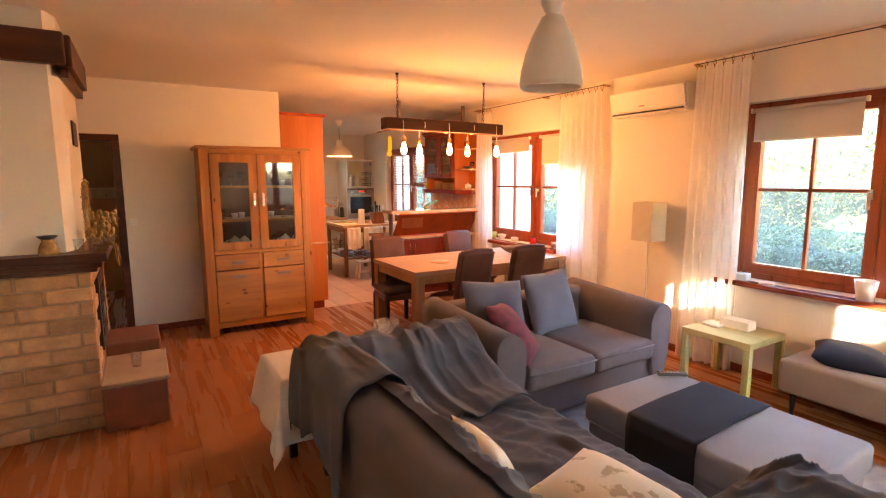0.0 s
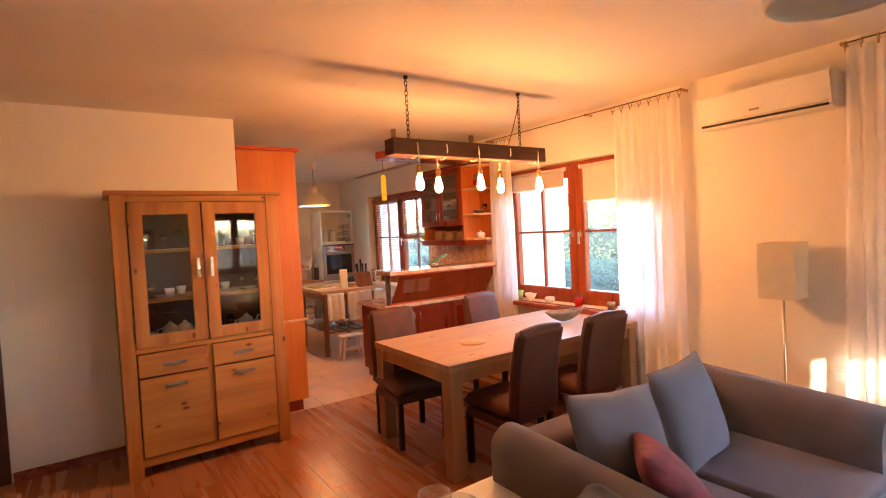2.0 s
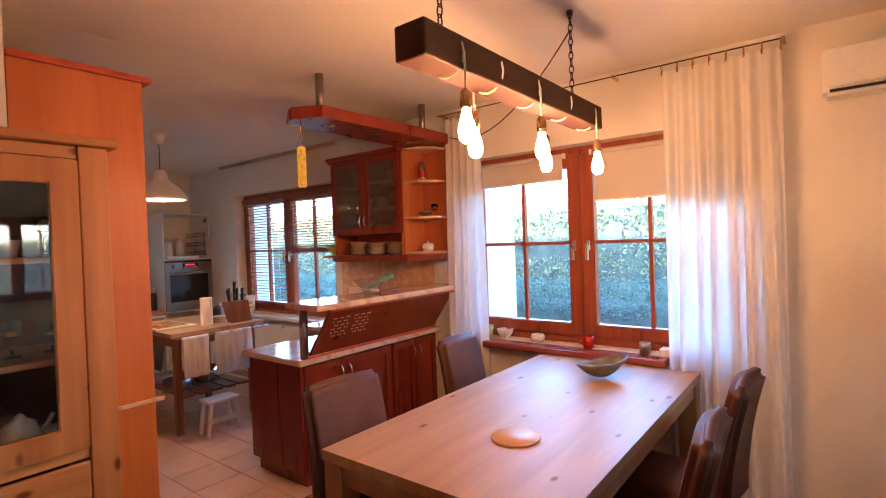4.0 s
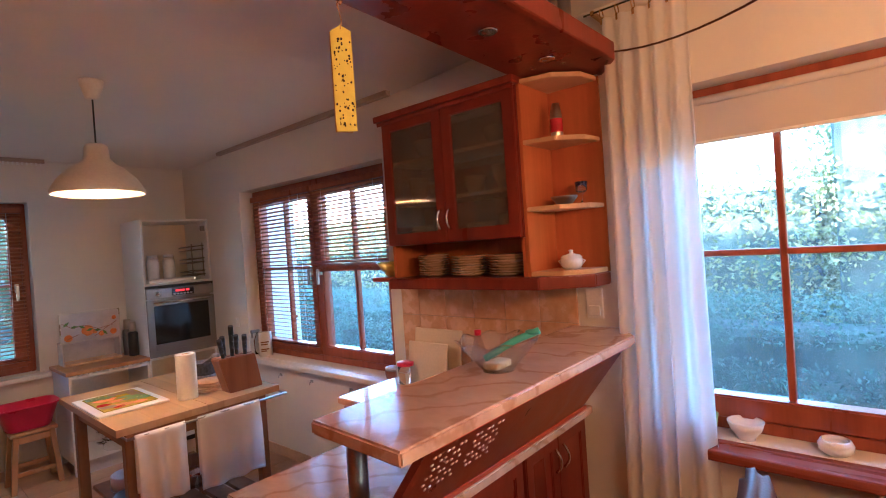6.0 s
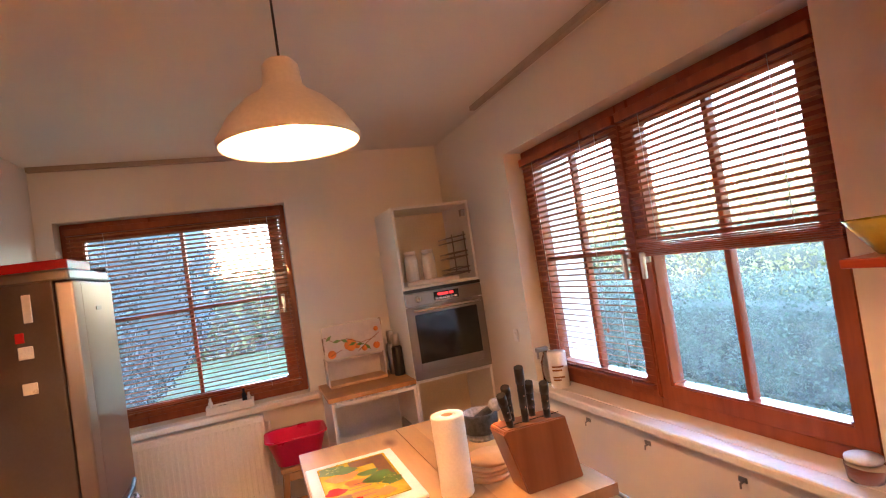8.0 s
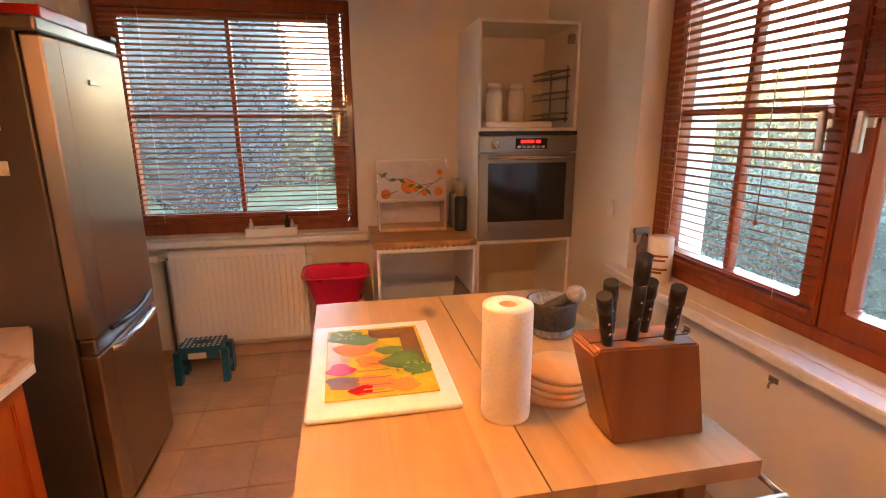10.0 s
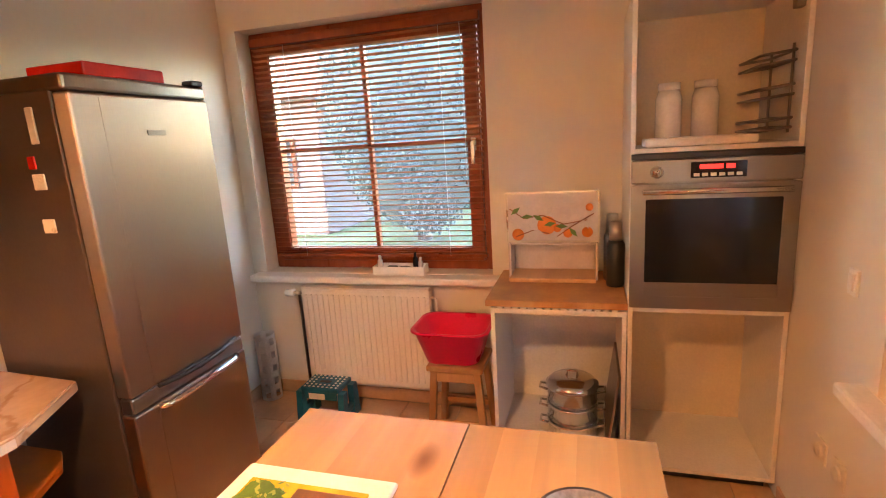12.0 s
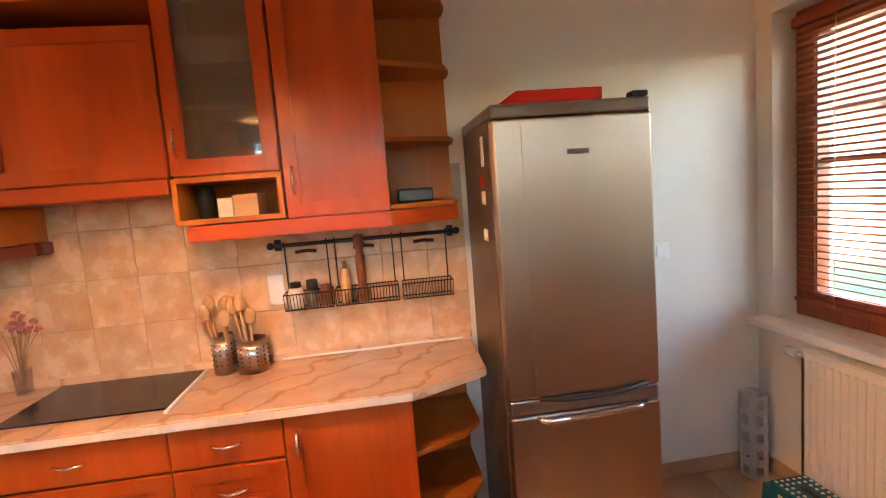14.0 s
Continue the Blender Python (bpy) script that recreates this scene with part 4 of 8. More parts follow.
def loveseat():
    t = thing("loveseat", (3.14, 3.07, 0), "grey-brown fabric two-seat sofa with rolled arms", "sofa")
    x0, x1, y0, y1 = 2.32, 3.98, 2.56, 3.56
    part("base", B((x0 + 0.05, y0 + 0.06, 0.05, x1 - 0.05, y1 - 0.08, 0.30), bevel=0.03), "sofa_cloth", t)
    for a, b in ((x0 + 0.22, (x0 + x1) / 2 - 0.004), ((x0 + x1) / 2 + 0.004, x1 - 0.22)):
        bm = B((a, y0 - 0.02, 0.29, b, y1 - 0.3, 0.44), bevel=0.045, seg=4)
        for v in bm.verts:
            if v.co.z > 0.4:
                v.co.z += 0.02 * (1 - ((v.co.x - (a + b) / 2) / ((b - a) / 2)) ** 2)
        for f in bm.faces:
            f.smooth = True
        c = part("seat_cushion", bm, "sofa_cloth", t)
        part("piping", tube([(a + 0.01, y0 - 0.018, 0.405), (b - 0.01, y0 - 0.018, 0.405)], 0.006, 6), "sofa_cloth", c)

    def roll(u, v, side):
        # the arm's section: a flared roll, swept along y and rising to the back
        a = u * 2 * math.pi
        y = y0 + 0.02 + (y1 - y0 - 0.04) * v
        cx = (x0 + 0.11) if side < 0 else (x1 - 0.11)
        lift = 0.05 * v
        w = 0.115
        x = cx + w * math.cos(a) + side * 0.02 * (math.sin(a) > 0) * math.sin(a)
        z = 0.56 + lift + (0.13 * math.sin(a) if math.sin(a) > 0 else 0.50 * math.sin(a))
        return x, y, max(z, 0.06)
    for side in (-1, 1):
        bm = bmesh.new()
        n, m = 20, 8
        vs = [[bm.verts.new(roll(i / n, j / m, side)) for i in range(n)] for j in range(m + 1)]
        for j in range(m):
            for i in range(n):
                bm.faces.new((vs[j][i], vs[j][(i + 1) % n], vs[j + 1][(i + 1) % n], vs[j + 1][i])).smooth = True
        bm.faces.new(vs[0][::-1])
        bm.faces.new(vs[m])
        bmesh.ops.recalc_face_normals(bm, faces=bm.faces)
        part("arm", bm, "sofa_cloth", t)
    bm = B((x0 + 0.1, y1 - 0.24, 0.1, x1 - 0.1, y1, 0.70), bevel=0.07, seg=5)
    for f in bm.faces:
        f.smooth = True
    part("backrest", bm, "sofa_cloth", t)
    for x in (x0 + 0.12, x1 - 0.12):
        for y in (y0 + 0.12, y1 - 0.12):
            part("foot", lathe([(0, 0), (0.02, 0), (0.028, 0.06), (0, 0.06)], (x, y, 0), 12), "chair_leg", t)


loveseat()


def pillow(name, at, size, tilt, turn, material, label, roll=0.0, seed=1.0):
    ob = solo(name, cushion(0, 0, 0, size, size, 0.17, n=18, puff=0.6, seed=seed), material, label, "cushion")
    ob.matrix_basis = pose(*at, tilt, roll, turn)
    return ob


pillow("sofa_pillow", (2.74, 3.17, 0.645), 0.50, 66, -8, "pillow_cloth", "grey square cushion leaning on the loveseat back", 4, 1.0)
pillow("sofa_pillow", (3.31, 3.20, 0.655), 0.50, 72, 4, "pillow_cloth", "large grey square cushion leaning on the loveseat back", -2, 2.0)
pillow("plum_pillow", (2.68, 2.88, 0.585), 0.48, 50, 40, "plum_cloth", "dark plum patterned satin cushion on the loveseat", 10, 3.0)


def big_sofa():
    t = thing("long_sofa", (1.75, 1.75, 0), "grey-brown fabric three-seat sofa covered with a grey throw", "sofa")
    x0, x1, y0, y1 = 1.22, 2.24, 0.78, 2.92
    part("base", B((x0 + 0.06, y0 + 0.06, 0.06, x1 - 0.06, y1 - 0.05, 0.30), bevel=0.03), "sofa_cloth", t)
    for i in range(2):
        a, b = y0 + 0.24 + i * 0.83, y0 + 0.24 + (i + 1) * 0.83 - 0.006
        bm = B((x0 + 0.26, a, 0.28, x1 + 0.01, b, 0.43), bevel=0.05, seg=4)
        for f in bm.faces:
            f.smooth = True
        part("seat_cushion", bm, "sofa_cloth", t)

    def back(u, v):
        a = u * 2 * math.pi
        y = y0 + 0.02 + (y1 - y0 - 0.04) * v
        x = x0 + 0.13 + 0.13 * math.cos(a) - 0.03 * max(0, math.sin(a))
        z = 0.60 + (0.13 * math.sin(a) if math.sin(a) > 0 else 0.54 * math.sin(a)) + 0.012 * noise.noise(Vector((y * 3, a, 0)))
        return x, y, max(z, 0.06)
    bm = bmesh.new()
    n, m = 20, 30
    vs = [[bm.verts.new(back(i / n, j / m)) for i in range(n)] for j in range(m + 1)]
    for j in range(m):
        for i in range(n):
            bm.faces.new((vs[j][i], vs[j][(i + 1) % n], vs[j + 1][(i + 1) % n], vs[j + 1][i])).smooth = True
    bm.faces.new(vs[0][::-1])
    bm.faces.new(vs[m])
    bmesh.ops.recalc_face_normals(bm, faces=bm.faces)
    part("backrest", bm, "sofa_cloth", t)
    for yc in (y0 + 0.12, y1 - 0.12):
        bm = bmesh.new()

        def arm(u, v):
            a = u * 2 * math.pi
            x = x0 + 0.1 + (x1 - x0 - 0.12) * v
            return x, yc + 0.12 * math.cos(a), max(0.06, 0.57 + 0.05 * (1 - v) + (0.12 * math.sin(a) if math.sin(a) > 0 else 0.51 * math.sin(a)))
        vs = [[bm.verts.new(arm(i / 18, j / 8)) for i in range(18)] for j in range(9)]
        for j in range(8):
            for i in range(18):
                bm.faces.new((vs[j][i], vs[j][(i + 1) % 18], vs[j + 1][(i + 1) % 18], vs[j + 1][i])).smooth = True
        bm.faces.new(vs[0][::-1])
        bm.faces.new(vs[8])
        bmesh.ops.recalc_face_normals(bm, faces=bm.faces)
        part("arm", bm, "sofa_cloth", t)
    for x in (x0 + 0.1, x1 - 0.1):
        for y in (y0 + 0.1, y1 - 0.1):
            part("foot", lathe([(0, 0), (0.02, 0), (0.028, 0.06), (0, 0.06)], (x, y, 0), 12), "chair_leg", t)


big_sofa()


def throw(name, fn, nu, nv, material, label):
    bm = grid(fn, nu, nv, 0.006)
    return solo(name, bm, material, label, "blanket", at=fn(0.5, 0.5))


def fold(x, y, k=1.0):
    """Creases at three sizes: sharp ridges, bent by a slower drift."""
    wx, wy = x + 0.10 * noise.noise(Vector((x * 3, y * 3, 5))), y + 0.10 * noise.noise(Vector((x * 3, y * 3, 8)))
    a = 1 - abs(noise.noise(Vector((wx * 4.5 + wy * 2.0, wy * 2.2, 9.0))))
    b = 1 - abs(noise.noise(Vector((wx * 9.0, wy * 12.0 + wx * 5, 2.0))))
    c = 1 - abs(noise.noise(Vector((wx * 24.0, wy * 21.0, 6.0))))
    return k * (0.034 * a ** 4 + 0.018 * b ** 4 + 0.007 * c ** 3 - 0.012)


def seat_cover(u, v):
    """Runs over the back, down to the seat and across it."""
    y = 0.85 + 1.95 * v
    path = [(1.37, 0.745), (1.41, 0.74), (1.46, 0.70), (1.485, 0.63), (1.51, 0.54), (1.56, 0.47), (1.80, 0.455), (2.05, 0.45), (2.26, 0.44), (2.275, 0.36)]
    s = u * (len(path) - 1)
    i = min(int(s), len(path) - 2)
    f = s - i
    x, z = path[i][0] + (path[i + 1][0] - path[i][0]) * f, path[i][1] + (path[i + 1][1] - path[i][1]) * f
    d = 0.012 + fold(x, y, 0.8)
    d = d * min(1, 0.2 + u * 5)
    return x + 0.5 * d * (u < 0.35), y + 0.02 * noise.noise(Vector((u * 6, v * 3, 2))), z + d


def arm_throw(u, v):
    """A throw in deep folds over the far arm, the back's corner and down its outer side."""
    path = [(3.0, 0.36), (3.0, 0.52), (2.985, 0.64), (2.91, 0.715), (2.80, 0.72), (2.68, 0.66), (2.58, 0.56), (2.40, 0.485), (2.15, 0.475)]
    s = u * (len(path) - 1)
    i = min(int(s), len(path) - 2)
    f = s - i
    y, z = path[i][0] + (path[i + 1][0] - path[i][0]) * f, path[i][1] + (path[i + 1][1] - path[i][1]) * f
    w = 2.6 * noise.noise(Vector((u * 2.0, v * 3, 0)))
    x = 1.185 + 1.05 * max(0.0, v - 0.2) / 0.8
    on = min(1.0, max(0.0, (u - 0.12) / 0.25))
    ridge = 0.765 * max(0.0, 1 - ((x - 1.345) / 0.26) ** 4) * on * on * (3 - 2 * on)
    z += max(ridge - z, 0)
    d = 0.022 + 0.018 * math.sin(v * 24 + 5.0 * u + w) * (0.4 + 0.6 * u) + 0.010 * math.sin(v * 52 - 4 * u + 2 * w) + fold(x * 0.8, y * 0.8 + u, 0.8)
    z += d * min(1.0, 0.3 + v)
    if v < 0.2:
        # hangs down the outer side, longer in places
        k = 1 - v / 0.2
        z -= k * min(0.33 + 0.09 * math.sin(y * 9 + 1.2), z - 0.12)
        x -= 0.025 * math.sin(k * 1.57) * (1 + 0.6 * math.sin(y * 26 + k))
    return x, y, z


throw("seat_throw", seat_cover, 110, 140, "throw_cloth", "creased dark grey throw spread over the long sofa")
throw("arm_throw", arm_throw, 90, 180, "throw_cloth", "dark grey blanket in deep folds over the sofa arm")


def near_throw(u, v):
    x = 1.45 + 0.82 * v
    y = 1.14 - 0.45 * u
    z = 0.46 + 0.27 * math.sin(min(1, u * 1.7) * math.pi / 2)
    return x, y, z + 0.02 + fold(x, y, 1.2)


throw("near_throw", near_throw, 50, 70, "throw_cloth", "dark grey knitted throw over the near sofa arm")
pillow("floral_pillow", (1.87, 1.33, 0.51), 0.46, 8, 16, "floral_cloth", "cream cushion printed with faded leaves and flowers", 2, 4.0)
pillow("floral_pillow", (1.60, 1.70, 0.51), 0.37, 70, 84, "floral_cloth", "cream printed cushion leaning on the sofa back", 0, 5.0)


def side_console():
    t = thing("low_table", (1.80, 3.30, 0), "low table behind the sofa", "table")
    part("tabletop", B((1.14, 3.06, 0.47, 2.36, 3.58, 0.50), bevel=0.004), "table_leg", t)
    for x in (1.18, 2.28):
        for y in (3.09, 3.51):
            part("leg", B((x, y, 0, x + 0.045, y + 0.045, 0.47), bevel=0.004), "chair_leg", t)


side_console()


def cloth(u, v):
    # lies on the table and hangs down in folds at the ends and sides
    x, y = 0.80 + 1.80 * u, 2.66 + 1.10 * v
    dx, dy = max(1.135 - x, x - 2.365, 0), max(3.055 - y, y - 3.585, 0)
    d = max(dx, dy)
    z = 0.505 - (d + 0.45 * min(dx, dy)) * 0.9
    w = 0.010 * math.sin(y * 17) if dx > dy else 0.010 * math.sin(x * 17)
    cx = min(max(x, 1.135), 2.365) + (x - min(max(x, 1.135), 2.365)) * 0.22
    cy = min(max(y, 3.055), 3.585) + (y - min(max(y, 3.055), 3.585)) * 0.22
    k = min(1, d / 0.1)
    return cx + (w * k if dx > dy else 0), cy + (w * k if dy >= dx else 0), z


solo("tablecloth", grid(cloth, 60, 40, 0.003), "tablecloth", "white tablecloth hanging over the low table", "tablecloth", at=(1.8, 3.3, 0.5))


def tumbler(x, y, z, r, h):
    bm = lathe([(0, 0), (r * 0.92, 0), (r, 0.01), (r, h), (r - 0.003, h), (r - 0.004, 0.02), (0, 0.016)], (x, y, z), 28)
    bmesh.ops.remove_doubles(bm, verts=bm.verts, dist=0.0001)
    bmesh.ops.recalc_face_normals(bm, faces=bm.faces)
    ob = solo("glass_tumbler", bm, "thin_glass", "clear drinking glass on the white tablecloth", "glass", "glasses on the low table", at=(x, y, z))
    ob.visible_shadow = False
    return ob


tumbler(1.86, 3.17, 0.508, 0.075, 0.215)
tumbler(1.90, 3.36, 0.508, 0.062, 0.16)


def ottoman():
    t = thing("ottoman", (3.0, 1.63, 0), "pale grey upholstered storage ottoman", "ottoman")
    x0, x1, y0, y1 = 2.62, 3.37, 1.08, 2.17
    bm = B((x0, y0, 0.27, x1, y1, 0.42), bevel=0.03, seg=4)
    for v in bm.verts:
        if v.co.z > 0.4:
            v.co.z += 0.012 * (1 - ((v.co.x - 3.0) / 0.38) ** 2)
    for f in bm.faces:
        f.smooth = True
    c = part("cushion", bm, "ottoman_cloth", t)
    part("piping", tube([(x0 + 0.01, y0 + 0.01, 0.275), (x1 - 0.01, y0 + 0.01, 0.275), (x1 - 0.01, y1 - 0.01, 0.275), (x0 + 0.01, y1 - 0.01, 0.275)], 0.006, 6, None, True), "ottoman_cloth", c)
    part("base", B((x0 + 0.02, y0 + 0.02, 0.05, x1 - 0.02, y1 - 0.02, 0.27), bevel=0.02), "ottoman_cloth", t)
    for x in (x0 + 0.08, x1 - 0.08):
        for y in (y0 + 0.08, y1 - 0.08):
            part("foot", lathe([(0, 0), (0.025, 0), (0.025, 0.05), (0, 0.05)], (x, y, 0), 12), "chair_leg", t)


ottoman()


def runner(u, v):
    y = 1.50 + 0.38 * v
    path = [(2.598, 0.13), (2.603, 0.37), (2.63, 0.432), (2.8, 0.440), (3.0, 0.442), (3.2, 0.440), (3.34, 0.434)]
    s = u * 6
    i = min(int(s), 5)
    f = s - i
    return path[i][0] + (path[i + 1][0] - path[i][0]) * f, y + 0.05 * (u - 0.5), path[i][1] + (path[i + 1][1] - path[i][1]) * f + 0.002 * noise.noise(Vector((u * 9, v * 9, 0)))


solo("runner", grid(runner, 36, 12, 0.004), "runner_cloth", "dark navy cloth runner across the ottoman", "runner", at=(3.0, 1.7, 0.44))
rem = thing("remote_control", (3.26, 2.06, 0.436), "black television remote on the ottoman", "remote control", turn=-125)
part("body", B((-0.025, -0.09, 0, 0.025, 0.09, 0.02), bevel=0.008), "black_plastic", rem, local=True)
part("buttons", B(*[(-0.016 + 0.012 * i, -0.07 + 0.02 * j, 0.019, -0.008 + 0.012 * i, -0.06 + 0.02 * j, 0.023) for i in range(3) for j in range(6)], bevel=0.001), "steel_dark", rem, local=True)
solo("rug", B((1.95, 0.4, 0.0, 4.05, 2.75, 0.012), bevel=0.004), "carpet_grey", "pale grey pile rug under the sofas and ottoman", "rug", at=(3, 1.6, 0.0))


def lack_table():
    t = thing("side_table", (4.47, 2.38, 0), "pale green-stained square wooden side table", "side table")
    x0, x1, y0, y1, h = 4.22, 4.72, 2.10, 2.64, 0.45
    part("tabletop", B((x0, y0, h - 0.05, x1, y1, h), bevel=0.004), "green_wood", t)
    for x in (x0, x1 - 0.05):
        for y in (y0, y1 - 0.05):
            part("leg", B((x, y, 0, x + 0.05, y + 0.05, h - 0.05), bevel=0.003), "green_wood", t)


lack_table()
solo("tissue_box", B((4.50, 2.27, 0.45, 4.62, 2.50, 0.52), bevel=0.006), "white_plastic", "white cardboard box on the side table", "box", at=(4.56, 2.38, 0.45))
solo("notebook", B((4.42, 2.46, 0.45, 4.56, 2.60, 0.465), bevel=0.003), "paper", "small pale booklet on the side table", "book", at=(4.5, 2.53, 0.45))


def bench():
    t = thing("daybed", (4.5, 1.2, 0), "beige upholstered daybed with dark feet under the window", "daybed")
    bm = B((4.26, 0.2, 0.16, 4.76, 1.93, 0.40), bevel=0.035, seg=4)
    for f in bm.faces:
        f.smooth = True
    part("mattress", bm, "bench_cloth", t, "beige upholstered cushion")
    for x in (4.31, 4.71):
        for y in (0.3, 1.84):
            part("foot", lathe([(0, 0), (0.013, 0), (0.02, 0.16), (0, 0.16)], (x, y, 0), 12), "black_iron", t)


bench()
pillow("dark_pillow", (4.55, 1.62, 0.44), 0.42, 6, 20, "runner_cloth", "flat dark grey cushion on the daybed", 0, 6.0)


def floor_lamp():
    x, y = 4.60, 3.285
    t = thing("floor_lamp", (x, y, 0), "slim floor lamp with a square white paper shade", "lamp")
    part("base", lathe([(0, 0), (0.12, 0), (0.12, 0.012), (0.02, 0.022), (0, 0.022)], (x, y, 0), 28), "steel_dark", t)
    part("pole", tube([(x, y, 0.02), (x, y, 1.10)], 0.008, 10), "satin_nickel", t)
    # four paper walls, softly creased
    bm = bmesh.new()
    r = 0.106
    for k in range(4):
        ca, sa = math.cos(k * math.pi / 2), math.sin(k * math.pi / 2)

        def wall(u, v, k=k, ca=ca, sa=sa):
            a = (u - 0.5) * 2 * r
            d = r + 0.006 * noise.noise(Vector((a * 14 + k * 9, v * 3.0, 1.0))) * math.sin(u * math.pi) * math.sin(v * math.pi)
            d -= 0.004 * max(0.0, math.sin(v * 19 + 2 * math.sin(u * 5))) * math.sin(u * math.pi)
            return x + d * ca - a * sa, y + d * sa + a * ca, 1.06 + 0.36 * v
        bm = joined(bm, grid(wall, 10, 16))
    part("shade", bm, "shade_paper", t, "creased white paper shade")
    part("spider", tube([(x - 0.104, y, 1.09), (x + 0.104, y, 1.09)], 0.003, 6), "black_iron", t)


floor_lamp()
solo("wall_outlet", B((WX - 0.012, 3.02, 0.52, WX, 3.10, 0.60), (WX - 0.02, 3.035, 0.535, WX - 0.010, 3.085, 0.585), bevel=0.004), "white_plastic", "white wall socket behind the floor lamp", "socket", at=(WX - 0.006, 3.06, 0.56))


def aircon():
    t = thing("air_conditioner", (WX, 3.42, 2.35), "white wall-mounted air conditioner indoor unit", "air conditioner")
    bm = prism([(2.995, 2.235), (3.83, 2.235), (3.83, 2.47), (2.995, 2.47)], WX - 0.20, WX, "X", bevel=0.02)
    for v in bm.verts:
        if v.co.x < WX - 0.1 and v.co.z < 2.29:
            v.co.x += 0.05
    part("housing", bm, "ac_plastic", t)
    part("air_slot", B((WX - 0.165, 3.03, 2.248, WX - 0.15, 3.80, 2.262), bevel=0.002), "black_plastic", t, "dark air outlet slot")
    part("flap", B((WX - 0.185, 3.03, 2.268, WX - 0.165, 3.80, 2.276), bevel=0.002), "ac_plastic", t)
    part("badge", B((WX - 0.207, 3.40, 2.30, WX - 0.199, 3.46, 2.312), bevel=0.001), "steel", t)


aircon()


def curtain(y0, y1, z0, z1, x, folds, label, spread=0.05, seed=0.0, gather=1.0):
    w = y1 - y0

    def fn(u, v):
        # v runs from the top (0) to the hem (1)
        z = z1 + (z0 - z1) * v
        k = 0.35 + 0.65 * min(1, v * 3)
        a = u * folds * 2 * math.pi + 0.6 * noise.noise(Vector((u * 4 + seed, v * 1.2, 0)))
        y = y0 + w * u + 0.02 * math.sin(a * 0.5 + seed) * v + spread * v * (u - 0.5)
        return x + 0.035 * k * math.sin(a) + 0.015 * v * noise.noise(Vector((u * 7, v * 2, seed))), y, z
    t = thing("curtain", (x, (y0 + y1) / 2, z1), label, "curtain", "white curtains at the windows")
    part("cloth", grid(fn, folds * 12, 26), "curtain_cloth", t)
    for i in range(folds + 1):
        bm = bmesh.new()
        y = y0 + w * i / folds
        tube([(x + 0.02 * math.cos(a), y, z1 + 0.022 + 0.02 * math.sin(a)) for a in [j * math.pi / 5 for j in range(10)]], 0.0025, 5, bm, True)
        box(bm, x - 0.003, y - 0.006, z1 - 0.02, x + 0.003, y + 0.006, z1 + 0.005)
        part("ring_clip", bm, "brass", t, "small brass curtain clip")


curtain(2.50, 2.96, 0.02, 2.57, WX - 0.10, 6, "sheer white floor-length curtain beside the window", seed=1.0)
curtain(4.00, 4.60, 0.02, 2.55, WX - 0.10, 7, "sheer white floor-length curtain beside the dining window", seed=2.0)
curtain(5.93, 6.26, 0.02, 2.55, WX - 0.10, 5, "sheer white floor-length curtain beside the kitchen bar", seed=3.0)
rod = thing("curtain_wire", (WX - 0.10, 5.1, 2.6), "thin steel curtain wire under the ceiling", "curtain rod", "curtain rods")
part("wire", tube([(WX - 0.10, 3.98, 2.59), (WX - 0.10, 6.34, 2.59)], 0.004, 6), "black_iron", rod)
for y in (3.99, 4.9, 6.3):
    part("bracket", B((WX - 0.105, y - 0.008, 2.58, WX, y + 0.008, 2.60), bevel=0.002), "brass", rod)
rod2 = thing("curtain_wire", (WX - 0.10, 1.6, 2.6), "thin steel curtain wire above the window", "curtain rod", "curtain rods")
part("wire", tube([(WX - 0.10, 0.4, 2.60), (WX - 0.10, 2.99, 2.60)], 0.004, 6), "black_iron", rod2)
for y in (0.5, 1.7, 2.98):
    part("bracket", B((WX - 0.105, y - 0.008, 2.59, WX, y + 0.008, 2.61), bevel=0.002), "brass", rod2)


def roller(y0, y1, z_low, label, z_top=2.17):
    t = thing("roller_blind", (FX - 0.03, (y0 + y1) / 2, z_top), label, "roller blind", "roller blinds")
    part("roll", tube([(FX - 0.045, y0 + 0.004, z_top - 0.01), (FX - 0.045, y1 - 0.004, z_top - 0.01)], 0.016, 12), "roller_cloth", t)
    part("cloth", B((FX - 0.034, y0 + 0.015, z_low, FX - 0.031, y1 - 0.015, z_top - 0.01), bevel=0), "roller_cloth", t)
    part("hem_bar", B((FX - 0.037, y0 + 0.015, z_low, FX - 0.028, y1 - 0.015, z_low + 0.014), bevel=0.002), "white_plastic", t)
    part("cap", B((FX - 0.062, y0 - 0.012, z_top - 0.03, FX - 0.026, y0 + 0.004, z_top + 0.008), bevel=0.003), "white_plastic", t)
    part("cap", B((FX - 0.062, y1 - 0.004, z_top - 0.03, FX - 0.026, y1 + 0.012, z_top + 0.008), bevel=0.003), "white_plastic", t)


roller(1.80, 2.56, 1.93, "half-lowered grey-beige roller blind on the window sash", 2.19)
roller(5.33, 6.12, 1.985, "slightly lowered grey-beige roller blind on the window sash")
roller(4.33, 5.12, 1.815, "lowered grey-beige roller blind on the window sash")
part("pull_cord", tube([(FX - 0.05, 2.60, 2.15), (FX - 0.055, 2.61, 1.5), (FX - 0.05, 2.60, 1.15)], 0.004, 6), "sill_wood", winA)
part("pull_cord", tube([(FX - 0.05, 6.14, 2.15), (FX - 0.055, 6.15, 1.5), (FX - 0.05, 6.14, 1.2)], 0.004, 6), "sill_wood", winB)


